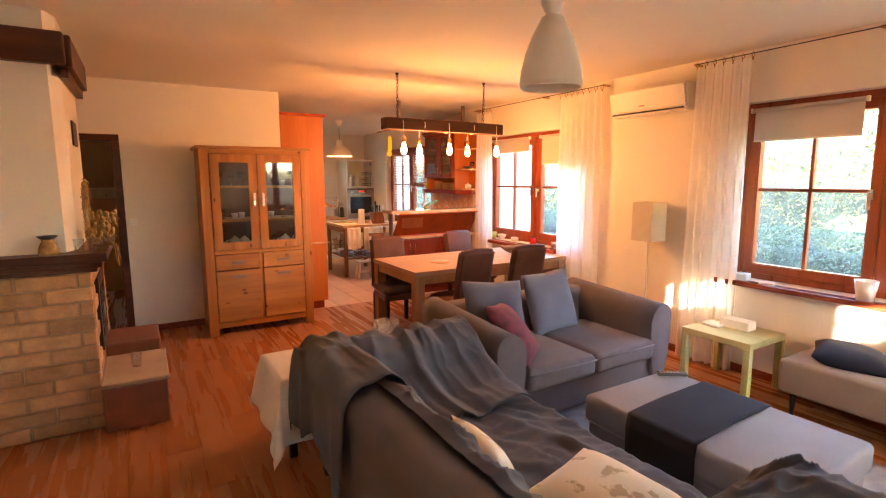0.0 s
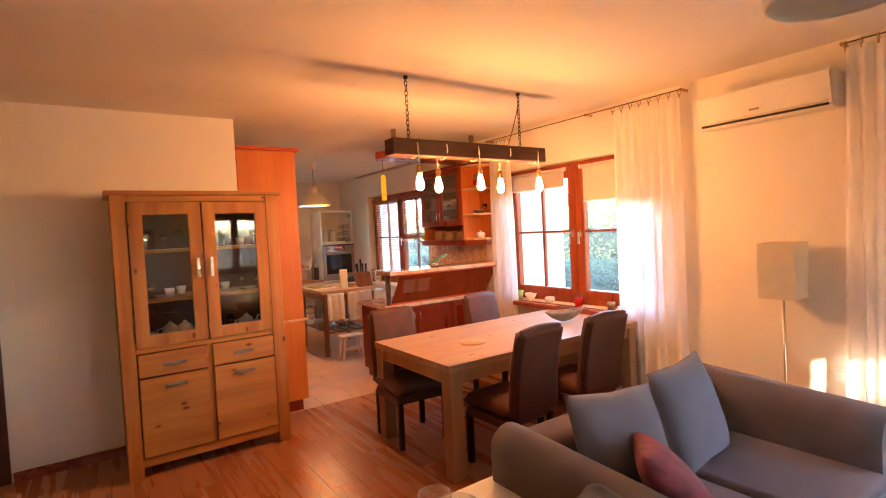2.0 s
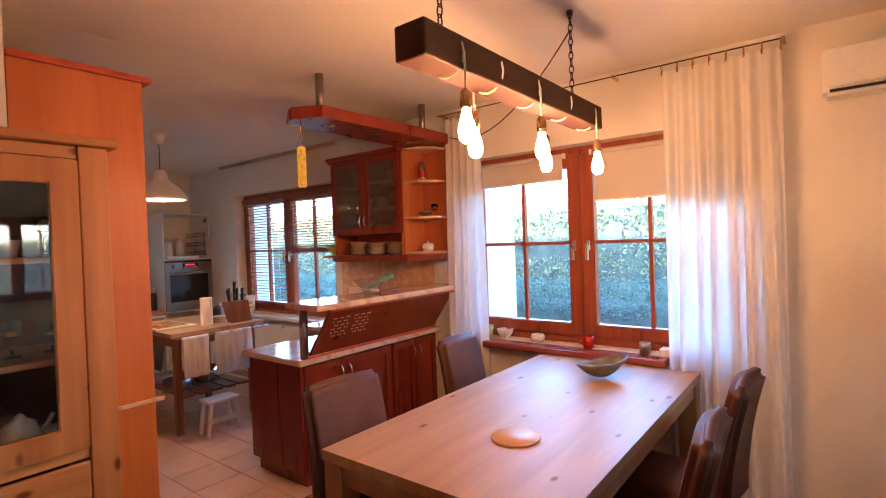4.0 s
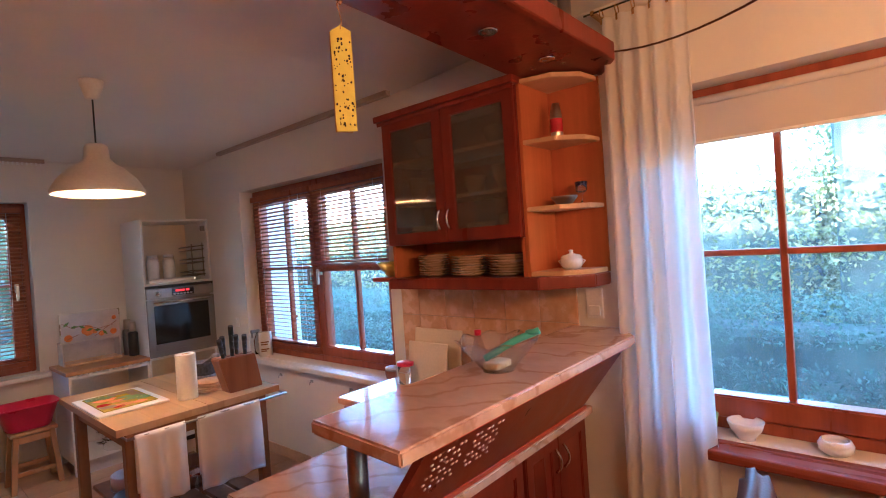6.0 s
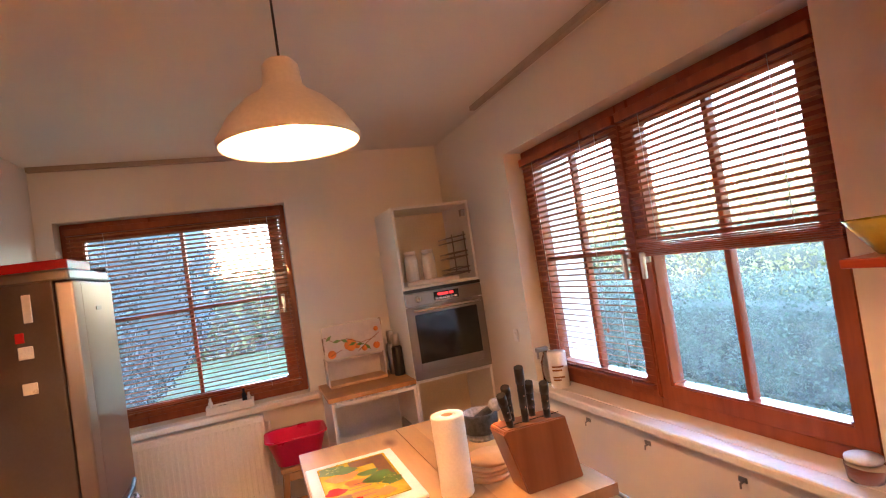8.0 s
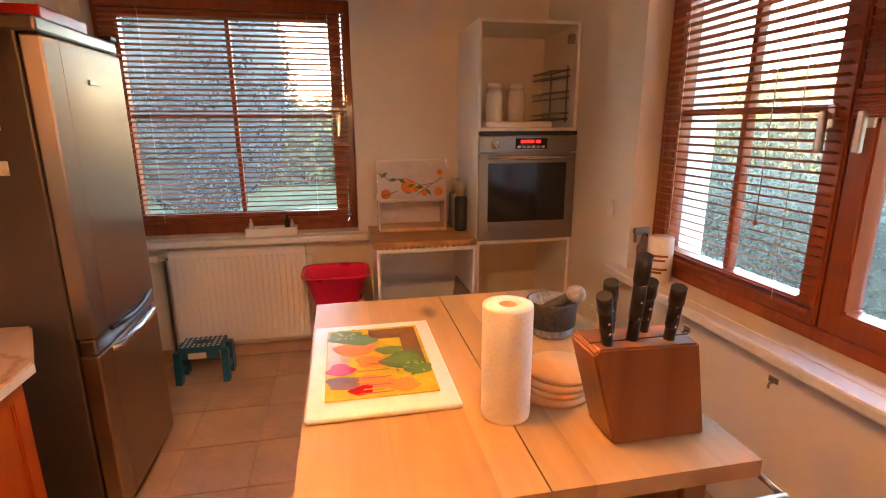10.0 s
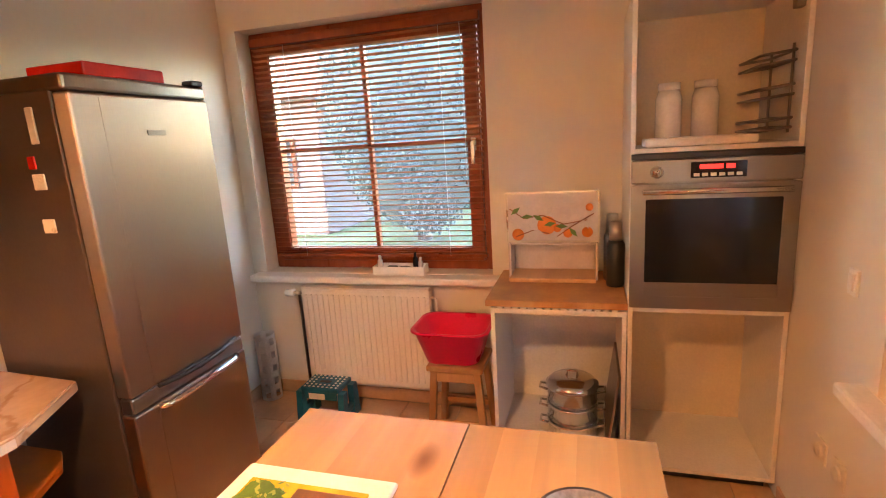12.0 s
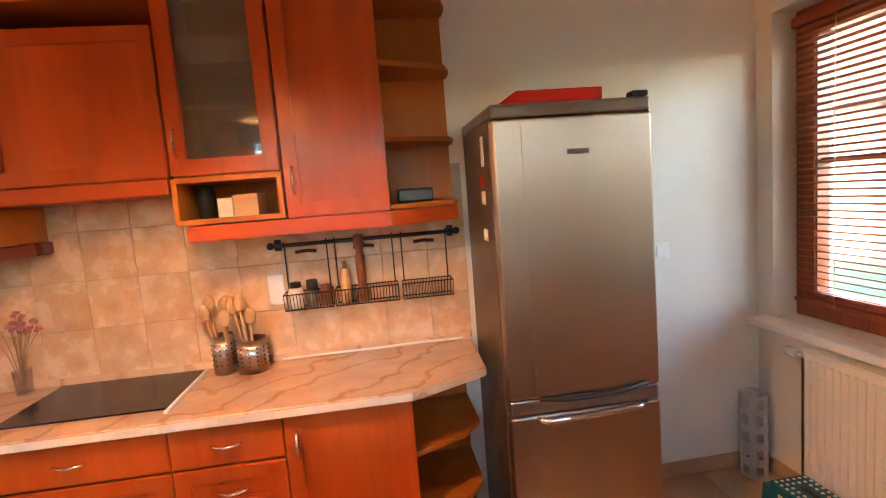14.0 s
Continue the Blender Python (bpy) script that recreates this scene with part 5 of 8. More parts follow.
def pot(name, x, y, z, prof, material, label, category, group="", seg=24):
    return solo(name, lathe(prof, (x, y, z), seg), material, label, category, group, at=(x, y, z))


BOWL = [(0, 0), (0.03, 0), (0.033, 0.012), (0.055, 0.04), (0.066, 0.075), (0.062, 0.075), (0.05, 0.045), (0.028, 0.02), (0, 0.018)]
pot("footed_bowl", 4.845, 5.845, 0.797, BOWL, "ceramic", "white footed bowl with a blue rim on the sill", "bowl")
pot("white_bowl", 4.845, 5.565, 0.797, [(0, 0), (0.03, 0), (0.052, 0.02), (0.055, 0.04), (0.045, 0.058), (0.04, 0.058), (0.047, 0.04), (0.044, 0.022), (0, 0.012)], "ceramic", "small white round bowl on the sill", "bowl")
pot("green_pot", 4.80, 5.98, 0.797, [(0, 0), (0.035, 0), (0.05, 0.10), (0.046, 0.10), (0.032, 0.01), (0, 0.01)], "green_ceramic", "lime green flower pot on the sill", "flower pot")
mug = thing("red_mug", (4.82, 5.16, 0.797), "red mug holding small spoons on the sill", "mug")
part("cup", lathe([(0, 0), (0.036, 0), (0.042, 0.085), (0.038, 0.085), (0.033, 0.008), (0, 0.008)], (4.82, 5.16, 0.797)), "red_ceramic", mug)
part("ear", tube([(4.82, 5.20, 0.86), (4.82, 5.23, 0.855), (4.82, 5.235, 0.83), (4.82, 5.198, 0.815)], 0.005, 8), "red_ceramic", mug)
part("spoons", joined(tube([(4.82, 5.15, 0.81), (4.80, 5.18, 0.92)], 0.004), tube([(4.82, 5.16, 0.81), (4.84, 5.13, 0.91)], 0.004), tube([(4.82, 5.16, 0.81), (4.83, 5.19, 0.90)], 0.004)), "black_plastic", mug)
pot("tin_holder", 4.82, 4.78, 0.797, [(0, 0), (0.035, 0), (0.035, 0.075), (0.032, 0.075), (0.032, 0.004), (0, 0.004)], "steel", "small steel tealight holder on the sill", "candle holder")
solo("butter_dish", B((4.76, 4.56, 0.797, 4.86, 4.68, 0.85), bevel=0.008), "white_plastic", "white lidded dish on the sill", "dish", at=(4.81, 4.62, 0.797))
pot("white_planter", 4.78, 1.66, 0.797, [(0, 0), (0.05, 0), (0.068, 0.14), (0.064, 0.14), (0.047, 0.01), (0, 0.01)], "ceramic", "white tapered plant pot on the window sill", "flower pot")
solo("white_dish", B((4.74, 2.44, 0.797, 4.82, 2.54, 0.86), bevel=0.012), "ceramic", "small white square pot on the window sill", "flower pot", at=(4.78, 2.49, 0.797))
solo("coasters", B((4.75, 2.24, 0.797, 4.84, 2.35, 0.812), bevel=0.002), "paper", "small pile of coasters on the sill", "coasters", at=(4.8, 2.3, 0.797))


def driftwood_bowl():
    def fn(u, v):
        a = u * 2 * math.pi
        r = v
        L, Wd = 0.17, 0.085
        x = L * r * math.cos(a) * (1 + 0.12 * math.sin(2 * a))
        y = Wd * r * math.sin(a)
        z = 0.012 + 0.085 * r ** 2.2 + 0.02 * max(0, math.cos(a)) * r
        return x, y, z
    bm = grid(fn, 28, 8, 0.01)
    ob = solo("stone_bowl", bm, "stone_bowl", "boat-shaped brown stone bowl on the dining table", "bowl")
    ob.matrix_basis = pose(4.28, 4.86, 0.752, 0, 0, -38)


driftwood_bowl()
solo("trivet", lathe([(0, 0), (0.10, 0), (0.102, 0.006), (0.098, 0.01), (0, 0.01)], (3.25, 4.85, 0.752), 28), "beech", "round pale wooden trivet on the dining table", "trivet", at=(3.25, 4.85, 0.752))


def fireplace():
    t = thing("fireplace", (-0.3, 4.7, 0), "brick fireplace with a dark wooden mantel and plastered chimney", "fireplace")
    x0, x1, y0, y1 = LX + 0.002, 0.22, 4.12, 5.25
    core = part("core", wall_with("Y", y0 + 0.012, y1, x0, x1 - 0.012, 0, 1.06, [(4.42, 5.0, 0.42, 0.98)]), "mortar", t, "sandy mortar")
    part("mantel", joined(B((x0, y0 - 0.10, 1.13, x1 + 0.10, y1 + 0.05, 1.185), (x0, y0 - 0.07, 1.09, x1 + 0.07, y1 + 0.03, 1.13), (x0, y0 - 0.04, 1.06, x1 + 0.04, y1 + 0.01, 1.09), bevel=0.008)), "mantel_wood", t)
    part("chimney", prism([(x0, y0 + 0.06), (0.10, y0 + 0.06), (0.15, y0 + 0.2), (0.15, y1 - 0.1), (x0, y1 - 0.1)], 1.185, CEIL), "plaster", t, "white plastered chimney breast")
    part("collar", B((x0, y0 - 0.02, 2.33, 0.2, y0 + 0.055, 2.52), (0.155, y0 + 0.055, 2.33, 0.23, y1 - 0.05, 2.52), bevel=0.012), "mantel_wood", t, "dark wooden collar beam")
    part("moulding", B((0.155, y0 + 0.1, 2.27, 0.20, y1 - 0.06, 2.328), bevel=0.006), "mantel_wood", t)
    v = part("vent", B((0.15, 4.62, 1.88, 0.162, 4.86, 2.05), bevel=0.003), "black_iron", t, "black air grille")
    d = part("fire_door", B((x1 - 0.02, 4.44, 0.44, x1 + 0.012, 4.98, 0.96), bevel=0.006), "black_iron", t, "black iron stove door")
    part("door_glass", B((x1 + 0.01, 4.52, 0.52, x1 + 0.016, 4.90, 0.88), bevel=0), "black_glass", d)
    part("handle", tube([(x1 + 0.03, 4.47, 0.66), (x1 + 0.03, 4.47, 0.78)], 0.008), "steel", d)
    part("hearth_slab", B((x1 + 0.004, 4.00, 0.0, 0.60, 4.62, 0.30), bevel=0.012), "terracotta", t, "glazed red-brown hearth block")
    part("hearth_top", B((x1 + 0.003, 3.99, 0.301, 0.61, 4.63, 0.335), bevel=0.01), "mortar", t)
    part("hearth_step", B((x1 + 0.004, 4.63, 0.0, 0.58, 5.1, 0.42), bevel=0.012), "terracotta", t, "glazed red-brown hearth block")
    return t, core


FIRE, FIRE_CORE = fireplace()
oil = thing("oil_burner", (0.02, 4.12, 1.185), "brown and yellow ceramic oil burner on the mantel", "oil burner")
part("body", lathe([(0, 0), (0.05, 0), (0.055, 0.02), (0.045, 0.06), (0.03, 0.085), (0.034, 0.095), (0, 0.095)], (0.02, 4.12, 1.185)), "ochre_glaze", oil)
part("bowl", lathe([(0, 0.095), (0.034, 0.095), (0.056, 0.115), (0.052, 0.115), (0.03, 0.10), (0, 0.10)], (0.02, 4.12, 1.185)), "black_iron", oil)


def dried_wreath():
    rng = random.Random(5)
    bm = bmesh.new()
    for i in range(120):
        a = rng.uniform(0, 2 * math.pi)
        pts = []
        off = rng.gauss(0, 0.13)
        for j in range(7):
            b = a + j * 0.15
            r = 1 + off + rng.uniform(-0.03, 0.03)
            pts.append((0.205 + 0.03 * off + rng.uniform(-0.012, 0.02), 4.40 + 0.088 * r * math.cos(b), 1.415 + 0.19 * r * math.sin(b)))
        tube(pts, rng.uniform(0.002, 0.0038), 4, bm)
    solo("dried_wreath", bm, "dry_grass", "dried straw wreath leaning on the chimney above the mantel", "wreath", at=(0.2, 4.40, 1.2))
    bm = bmesh.new()
    for i in range(46):
        p = Vector((0.24, 4.5, 1.19))
        q = p + Vector((rng.uniform(-0.02, 0.12), rng.uniform(-0.16, 0.2), rng.uniform(0.04, 0.22)))
        tube([p, (p + q) / 2 + Vector((0, 0, 0.04)), q, q + Vector((0.02, 0.01, -0.05))], 0.003, 4, bm)
        ball(q, 0.014, (1, 1, 1.8), 6, 4, bm)
    for i in range(7):
        p = Vector((0.29 + rng.uniform(0, 0.03), 4.40 + 0.03 * i, 1.20))
        tube([p, p + Vector((0.045, 0.0, -0.02)), p + Vector((0.05, 0.01, -rng.uniform(0.08, 0.2)))], 0.004, 5, bm)
    solo("dried_plant", bm, "dry_grass", "dried yellowish plant on the mantel corner", "dried plant", at=(0.24, 4.5, 1.19))


dried_wreath()
for x, y in ((0.17, 4.16), (0.24, 4.22)):
    pot("mantel_glass", x, y, 1.185, [(0, 0), (0.026, 0), (0.03, 0.085), (0.027, 0.085), (0.023, 0.006), (0, 0.006)], "thin_glass", "small clear glass on the mantel", "glass", "glasses on the mantel")
pot("hearth_glass", 0.42, 4.28, 0.336, [(0, 0), (0.03, 0), (0.034, 0.10), (0.031, 0.10), (0.027, 0.006), (0, 0.006)], "thin_glass", "clear glass standing on the hearth", "glass")
shelf = thing("coat_shelf", (-0.1, 8.9, 1.5), "wooden coat shelf with hooks in the hall", "shelf")
part("board", B((-0.9, 8.85, 1.50, 0.36, 9.1, 1.53), bevel=0.004), "beech", shelf)
part("back", B((-0.9, 9.07, 1.38, 0.36, 9.1, 1.49), bevel=0.004), "beech", shelf)
for x in (-0.4, -0.15, 0.1):
    part("hook", tube([(x, 9.07, 1.42), (x, 9.02, 1.40), (x, 9.0, 1.44)], 0.006), "black_iron", shelf)

# ---- kitchen ----


def bow_handle(axis, a, b, z, face, out, upright=True, size=0.10):
    """A curved bar handle on a cabinet front. axis: the front's facing, x or y."""
    pts = []
    for i in range(9):
        k = i / 8 * 2 - 1
        d = face + out * (0.006 + 0.026 * (1 - k * k))
        u, v = (0, k * size / 2) if upright else (k * size / 2, 0)
        pts.append((d, a + u, z + v) if axis == "x" else (a + u, d, z + v))
    return tube(pts, 0.0055, 8)


def front(parent, name, axis, a0, a1, z0, z1, face, out, material="cherry", handle=None, framed=True):
    """A framed cabinet front: raised stiles and rails round a recessed panel. face: its back plane; out: +1 or -1."""
    def bx(p, q, lo, hi, d0, d1):
        lo_d, hi_d = sorted((face + out * d0, face + out * d1))
        return (lo_d, p, lo, hi_d, q, hi) if axis == "x" else (p, lo_d, lo, q, hi_d, hi)
    g, f = 0.002, 0.055
    if framed and (z1 - z0) > 0.16:
        bm = ring(axis, a0 + g, a1 - g, z0 + g, z1 - g, f, face, face + out * 0.02)
        d = part(name, bm, material, parent)
        part("panel", B(bx(a0 + f - 0.003, a1 - f + 0.003, z0 + f - 0.003, z1 - f + 0.003, 0.002, 0.011), bevel=0.004), material, d)
    else:
        d = part(name, B(bx(a0 + g, a1 - g, z0 + g, z1 - g, 0, 0.02), bevel=0.005), material, parent)
    if handle:
        a, z, up = handle
        part("handle", bow_handle(axis, a, 0, z, face + out * 0.02, out, up), "chrome", d, "curved chrome handle")
    return d


def glass_front(parent, a0, a1, z0, z1, face, out, handle):
    def bx(p, q, lo, hi, d0, d1):
        lo_d, hi_d = sorted((face + out * d0, face + out * d1))
        return (lo_d, p, lo, hi_d, q, hi)
    g, f = 0.002, 0.06
    d = part("glass_door", ring("x", a0 + g, a1 - g, z0 + g, z1 - g, f, face, face + out * 0.02), "cherry", parent)
    part("pane", B(bx(a0 + f - 0.004, a1 - f + 0.004, z0 + f - 0.004, z1 - f + 0.004, 0.006, 0.011), bevel=0), "frosted_glass", d, "frosted glass pane")
    part("handle", bow_handle("x", handle[0], 0, handle[1], face + out * 0.02, out), "chrome", d, "curved chrome handle")


# -- tall unit whose orange side faces the living room --
tall = thing("tall_kitchen_unit", (2.3, 6.8, 0), "tall kitchen unit with an orange wooden side panel", "cabinet")
part("side_panel", B((2.005, 6.46, 0.10, 2.52, 6.485, 2.40), bevel=0.003), "alder", tall)
part("top_moulding", B((2.003, 6.44, 2.401, 2.56, 7.06, 2.43), bevel=0.006), "cherry_h", tall)
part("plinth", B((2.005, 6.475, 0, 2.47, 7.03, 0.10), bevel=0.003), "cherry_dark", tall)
part("body", B((2.005, 6.486, 0.10, 2.50, 7.03, 2.40), bevel=0.002), "alder", tall)
front(tall, "door", "x", 6.487, 7.03, 0.10, 0.85, 2.501, 1, handle=(6.95, 0.70, True))
front(tall, "door", "x", 6.487, 7.03, 0.86, 2.39, 2.501, 1, handle=(6.95, 1.1, True))
part("trim_strip", B((2.30, 6.452, 0.835, 2.555, 6.459, 0.855), (2.521, 6.453, 0.835, 2.56, 6.486, 0.855), bevel=0.002), "marble_top", tall)

# -- cabinet run on the kitchen wall --


def base_unit(y0, y1, kind):
    t = thing("base_cabinet", (2.25, (y0 + y1) / 2, 0), "cherry-red wooden kitchen base cabinet under the worktop", "cabinet", "kitchen base cabinets")
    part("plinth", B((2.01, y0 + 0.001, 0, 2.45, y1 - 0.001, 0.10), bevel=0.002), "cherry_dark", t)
    part("body", B((2.01, y0 + 0.001, 0.10, 2.52, y1 - 0.001, 0.81), bevel=0.002), "alder", t)
    if kind == "drawers":
        for lo, hi in ((0.66, 0.81), (0.48, 0.655), (0.30, 0.475), (0.11, 0.295)):
            front(t, "drawer", "x", y0, y1, lo, hi, 2.521, 1, handle=((y0 + y1) / 2, (lo + hi) / 2, False), framed=hi - lo > 0.16)
    else:
        front(t, "door", "x", y0, y1, 0.11, 0.81, 2.521, 1, handle=(y0 + 0.045, 0.70, True))


base_unit(7.04, 7.50, "door")
base_unit(7.50, 8.12, "drawers")
base_unit(8.12, 8.50, "drawers")
base_unit(8.50, 8.955, "door")
end = thing("open_end_unit", (2.2, 9.1, 0), "open cherry wood corner shelf unit beside the fridge", "shelf unit")
ENDP = [(2.01, 8.957), (2.50, 8.957), (2.40, 9.16), (2.30, 9.235), (2.01, 9.235)]
for z in (0.08, 0.30, 0.565):
    part("shelf", prism(ENDP, z, z + 0.022, bevel=0.003), "alder", end)
part("back", B((2.003, 8.957, 0.0, 2.009, 9.235, 0.81), bevel=0), "alder", end)
wt = solo("worktop", prism([(2.002, 7.03), (2.575, 7.03), (2.575, 8.96), (2.42, 9.255), (2.002, 9.275)], 0.812, 0.85, bevel=0.006), "marble_top", "polished beige marble-look kitchen worktop", "worktop", at=(2.3, 8.2, 0.83))
part("edge_strip", B((2.5755, 7.034, 0.818, 2.579, 8.955, 0.844), bevel=0.001), "edge_strip", wt, "pale worktop edging")
part("wall_strip", prism([(2.002, 0.8505), (2.024, 0.8505), (2.006, 0.878), (2.002, 0.878)], 7.04, 9.27, "Y"), "marble_top", wt, "narrow sealing strip along the tiles")
hob = thing("hob", (2.24, 7.82, 0.85), "black glass cooking hob set in the worktop", "hob")
part("plate", B((2.05, 7.53, 0.851, 2.46, 8.10, 0.858), bevel=0.003), "hob_glass", hob)
part("edge_strip", B((2.05, 8.101, 0.851, 2.50, 8.115, 0.860), bevel=0.002), "white_lacquer", hob)


def upper_body(y0, y1, z0, z1, label, depth=2.315):
    t = thing("wall_cabinet", (2.15, (y0 + y1) / 2, z0), label, "cabinet", "kitchen wall cabinets")
    part("body", B((2.003, y0, z0, depth, y0 + 0.018, z1), (2.003, y1 - 0.018, z0, depth, y1, z1), (2.003, y0 + 0.018, z0, depth, y1 - 0.018, z0 + 0.018),
                   (2.003, y0 + 0.018, z1 - 0.018, depth, y1 - 0.018, z1), (2.003, y0 + 0.018, z0 + 0.018, 2.012, y1 - 0.018, z1 - 0.018), bevel=0.001), "alder", t)
    return t


u0 = upper_body(7.04, 7.56, 1.60, 2.30, "cherry-red wooden wall cabinet")
front(u0, "door", "x", 7.04, 7.56, 1.60, 2.30, 2.316, 1, handle=(7.51, 1.72, True))
u1 = upper_body(7.57, 8.165, 1.66, 2.195, "cherry-red wooden cabinet over the cooker hood")
front(u1, "door", "x", 7.57, 8.165, 1.66, 2.195, 2.316, 1)
part("open_shelf", B((2.003, 7.57, 2.29, 2.31, 8.165, 2.31), (2.003, 7.57, 2.197, 2.012, 8.165, 2.288), bevel=0.002), "alder", u1)
part("light_rail", B((2.003, 7.56, 1.60, 2.345, 8.16, 1.658), bevel=0.006), "cherry_h", u1)
hood = thing("hood_side", (2.16, 7.6, 1.4), "cherry wood cooker hood under the cabinet", "cooker hood")
part("body", B((2.01, 7.14, 1.46, 2.32, 7.545, 1.598), bevel=0.004), "alder", hood)
part("rim", B((2.008, 7.12, 1.41, 2.335, 7.56, 1.459), bevel=0.006), "cherry_dark", hood)
u2 = upper_body(8.17, 8.555, 1.655, 2.40, "cherry-red wall cabinet with a frosted glass door")
glass_front(u2, 8.17, 8.555, 1.66, 2.40, 2.316, 1, (8.20, 1.78))
for z in (1.90, 2.14):
    part("shelf", B((2.013, 8.19, z, 2.30, 8.535, z + 0.018), bevel=0), "beech", u2)
niche = thing("spice_niche", (2.15, 8.36, 1.48), "small open orange wooden niche shelf under the cabinet", "shelf")
part("box", ring("x", 8.17, 8.555, 1.485, 1.6545, 0.018, 2.011, 2.35, 0.002), "alder", niche)
part("back", B((2.003, 8.17, 1.485, 2.010, 8.555, 1.6545), bevel=0), "alder", niche)
u3 = upper_body(8.56, 8.945, 1.48, 2.40, "cherry-red wall cabinet with a tall wooden door")
front(u3, "door", "x", 8.56, 8.945, 1.48, 2.40, 2.316, 1, handle=(8.595, 1.62, True))
solo("light_rail", prism([(2.003, 8.20), (2.345, 8.20), (2.345, 8.95), (2.20, 9.225), (2.003, 9.235)], 1.42, 1.479, bevel=0.005), "cherry_h", "cherry-red wooden pelmet under the wall cabinets", "moulding", at=(2.2, 8.7, 1.45))
ends = thing("corner_shelf", (2.15, 9.1, 1.48), "open orange wooden corner shelf at the cabinet end", "shelf")
part("back", B((2.003, 8.947, 1.481, 2.010, 9.235, 2.40), bevel=0.001), "alder", ends)
for z in (1.481, 1.742, 2.028, 2.29):
    part("shelf", prism([(2.011, 8.947), (2.31, 8.947), (2.19, 9.215), (2.10, 9.245), (2.011, 9.245)], z, z + 0.02, bevel=0.003), "alder", ends)
solo("small_radio", B((2.12, 8.98, 1.502, 2.2, 9.13, 1.56), bevel=0.01), "black_plastic", "small black radio on the corner shelf", "radio", at=(2.16, 9.05, 1.502))
solo("spice_tin", lathe([(0, 0), (0.033, 0), (0.033, 0.10), (0.03, 0.105), (0.03, 0.125), (0, 0.127)], (2.2, 8.24, 1.503), 20), "black_iron", "dark spice tin in the niche", "tin", at=(2.2, 8.24, 1.503))
solo("tea_box", B((2.16, 8.30, 1.503, 2.28, 8.355, 1.575), bevel=0.003), "floral_cloth", "printed cardboard tea box in the niche", "box", at=(2.22, 8.33, 1.503))
solo("tea_box", B((2.14, 8.36, 1.503, 2.29, 8.45, 1.585), bevel=0.003), "beech", "plain brown cardboard box in the niche", "box", at=(2.22, 8.40, 1.503))


def basket_rail():
    t = thing("spice_rail", (2.04, 8.83, 1.36), "black iron wall rail with hanging wire baskets", "rail")
    part("bar", tube([(2.045, 8.43, 1.36), (2.045, 9.23, 1.36)], 0.009, 10), "black_iron", t)
    for y in (8.45, 9.21):
        part("bracket", joined(B((2.001, y - 0.015, 1.335, 2.012, y + 0.015, 1.385), bevel=0.003), tube([(2.01, y, 1.36), (2.05, y, 1.36)], 0.006), ball((2.045, y + (0.025 if y > 9 else -0.025), 1.36), 0.016)), "black_iron", t)
    for a, b in ((8.47, 8.67), (8.685, 8.955), (8.975, 9.195)):
        bm = bmesh.new()
        for z, o in ((1.085, 0.075), (1.155, 0.095)):
            tube([(2.03, a, z), (2.03 + o, a, z), (2.03 + o, b, z), (2.03, b, z)], 0.003, 5, bm, True)
        n = int((b - a) / 0.013)
        for i in range(n + 1):
            y = a + (b - a) * i / n
            tube([(2.03, y, 1.155), (2.03, y, 1.085), (2.105, y, 1.085), (2.125, y, 1.155)], 0.0016, 4, bm)
        for y in (a + 0.01, b - 0.01):
            tube([(2.03, y, 1.15), (2.035, y, 1.36), (2.05, y, 1.375), (2.055, y, 1.35)], 0.003, 5, bm)
        bk = part("wire_basket", bm, "black_iron", t)
        bk["kind"] = "stuff"
        part("grip", tube([(2.035, (a + b) / 2 - 0.045, 1.325), (2.04, (a + b) / 2, 1.33), (2.035, (a + b) / 2 + 0.045, 1.325)], 0.008, 8), "mantel_wood", bk)


basket_rail()


def jar_like(name, x, y, z, prof, mat, label, category, cap=None, capmat="black_plastic"):
    t = thing(name, (x, y, z), label, category)
    part("body", lathe(prof, (x, y, z), 18), mat, t)
    if cap:
        part("cap", lathe(cap, (x, y, z), 18), capmat, t)
    return t


jar_like("salt_shaker", 2.07, 8.515, 1.09, [(0, 0), (0.032, 0), (0.034, 0.06), (0.028, 0.085), (0, 0.086)], "ceramic", "white ceramic jar in the wire basket", "jar", [(0, 0.087), (0.026, 0.087), (0.024, 0.11), (0, 0.111)])
jar_like("spice_jar", 2.07, 8.585, 1.09, [(0, 0), (0.024, 0), (0.024, 0.07), (0, 0.071)], "steel_dark", "dark spice jar in the wire basket", "jar", [(0, 0.072), (0.026, 0.072), (0.024, 0.115), (0, 0.117)])
jar_like("spice_jar", 2.07, 8.64, 1.09, [(0, 0), (0.022, 0), (0.024, 0.05), (0.020, 0.09), (0, 0.091)], "terracotta", "orange-brown spice pot in the wire basket", "jar")
jar_like("pepper_mill", 2.07, 8.73, 1.09, [(0, 0), (0.022, 0), (0.024, 0.10), (0.018, 0.13), (0.016, 0.15), (0, 0.15)], "beech", "light wooden pepper mill in the wire basket", "pepper mill", [(0, 0.151), (0.010, 0.151), (0.010, 0.18), (0, 0.18)], "steel")
jar_like("pepper_mill", 2.07, 8.80, 1.09, [(0, 0), (0.026, 0), (0.027, 0.04), (0.018, 0.07), (0.021, 0.12), (0.021, 0.20), (0.014, 0.22), (0.024, 0.25), (0.022, 0.29), (0, 0.295)], "block_wood", "tall brown turned wooden pepper mill", "pepper mill")


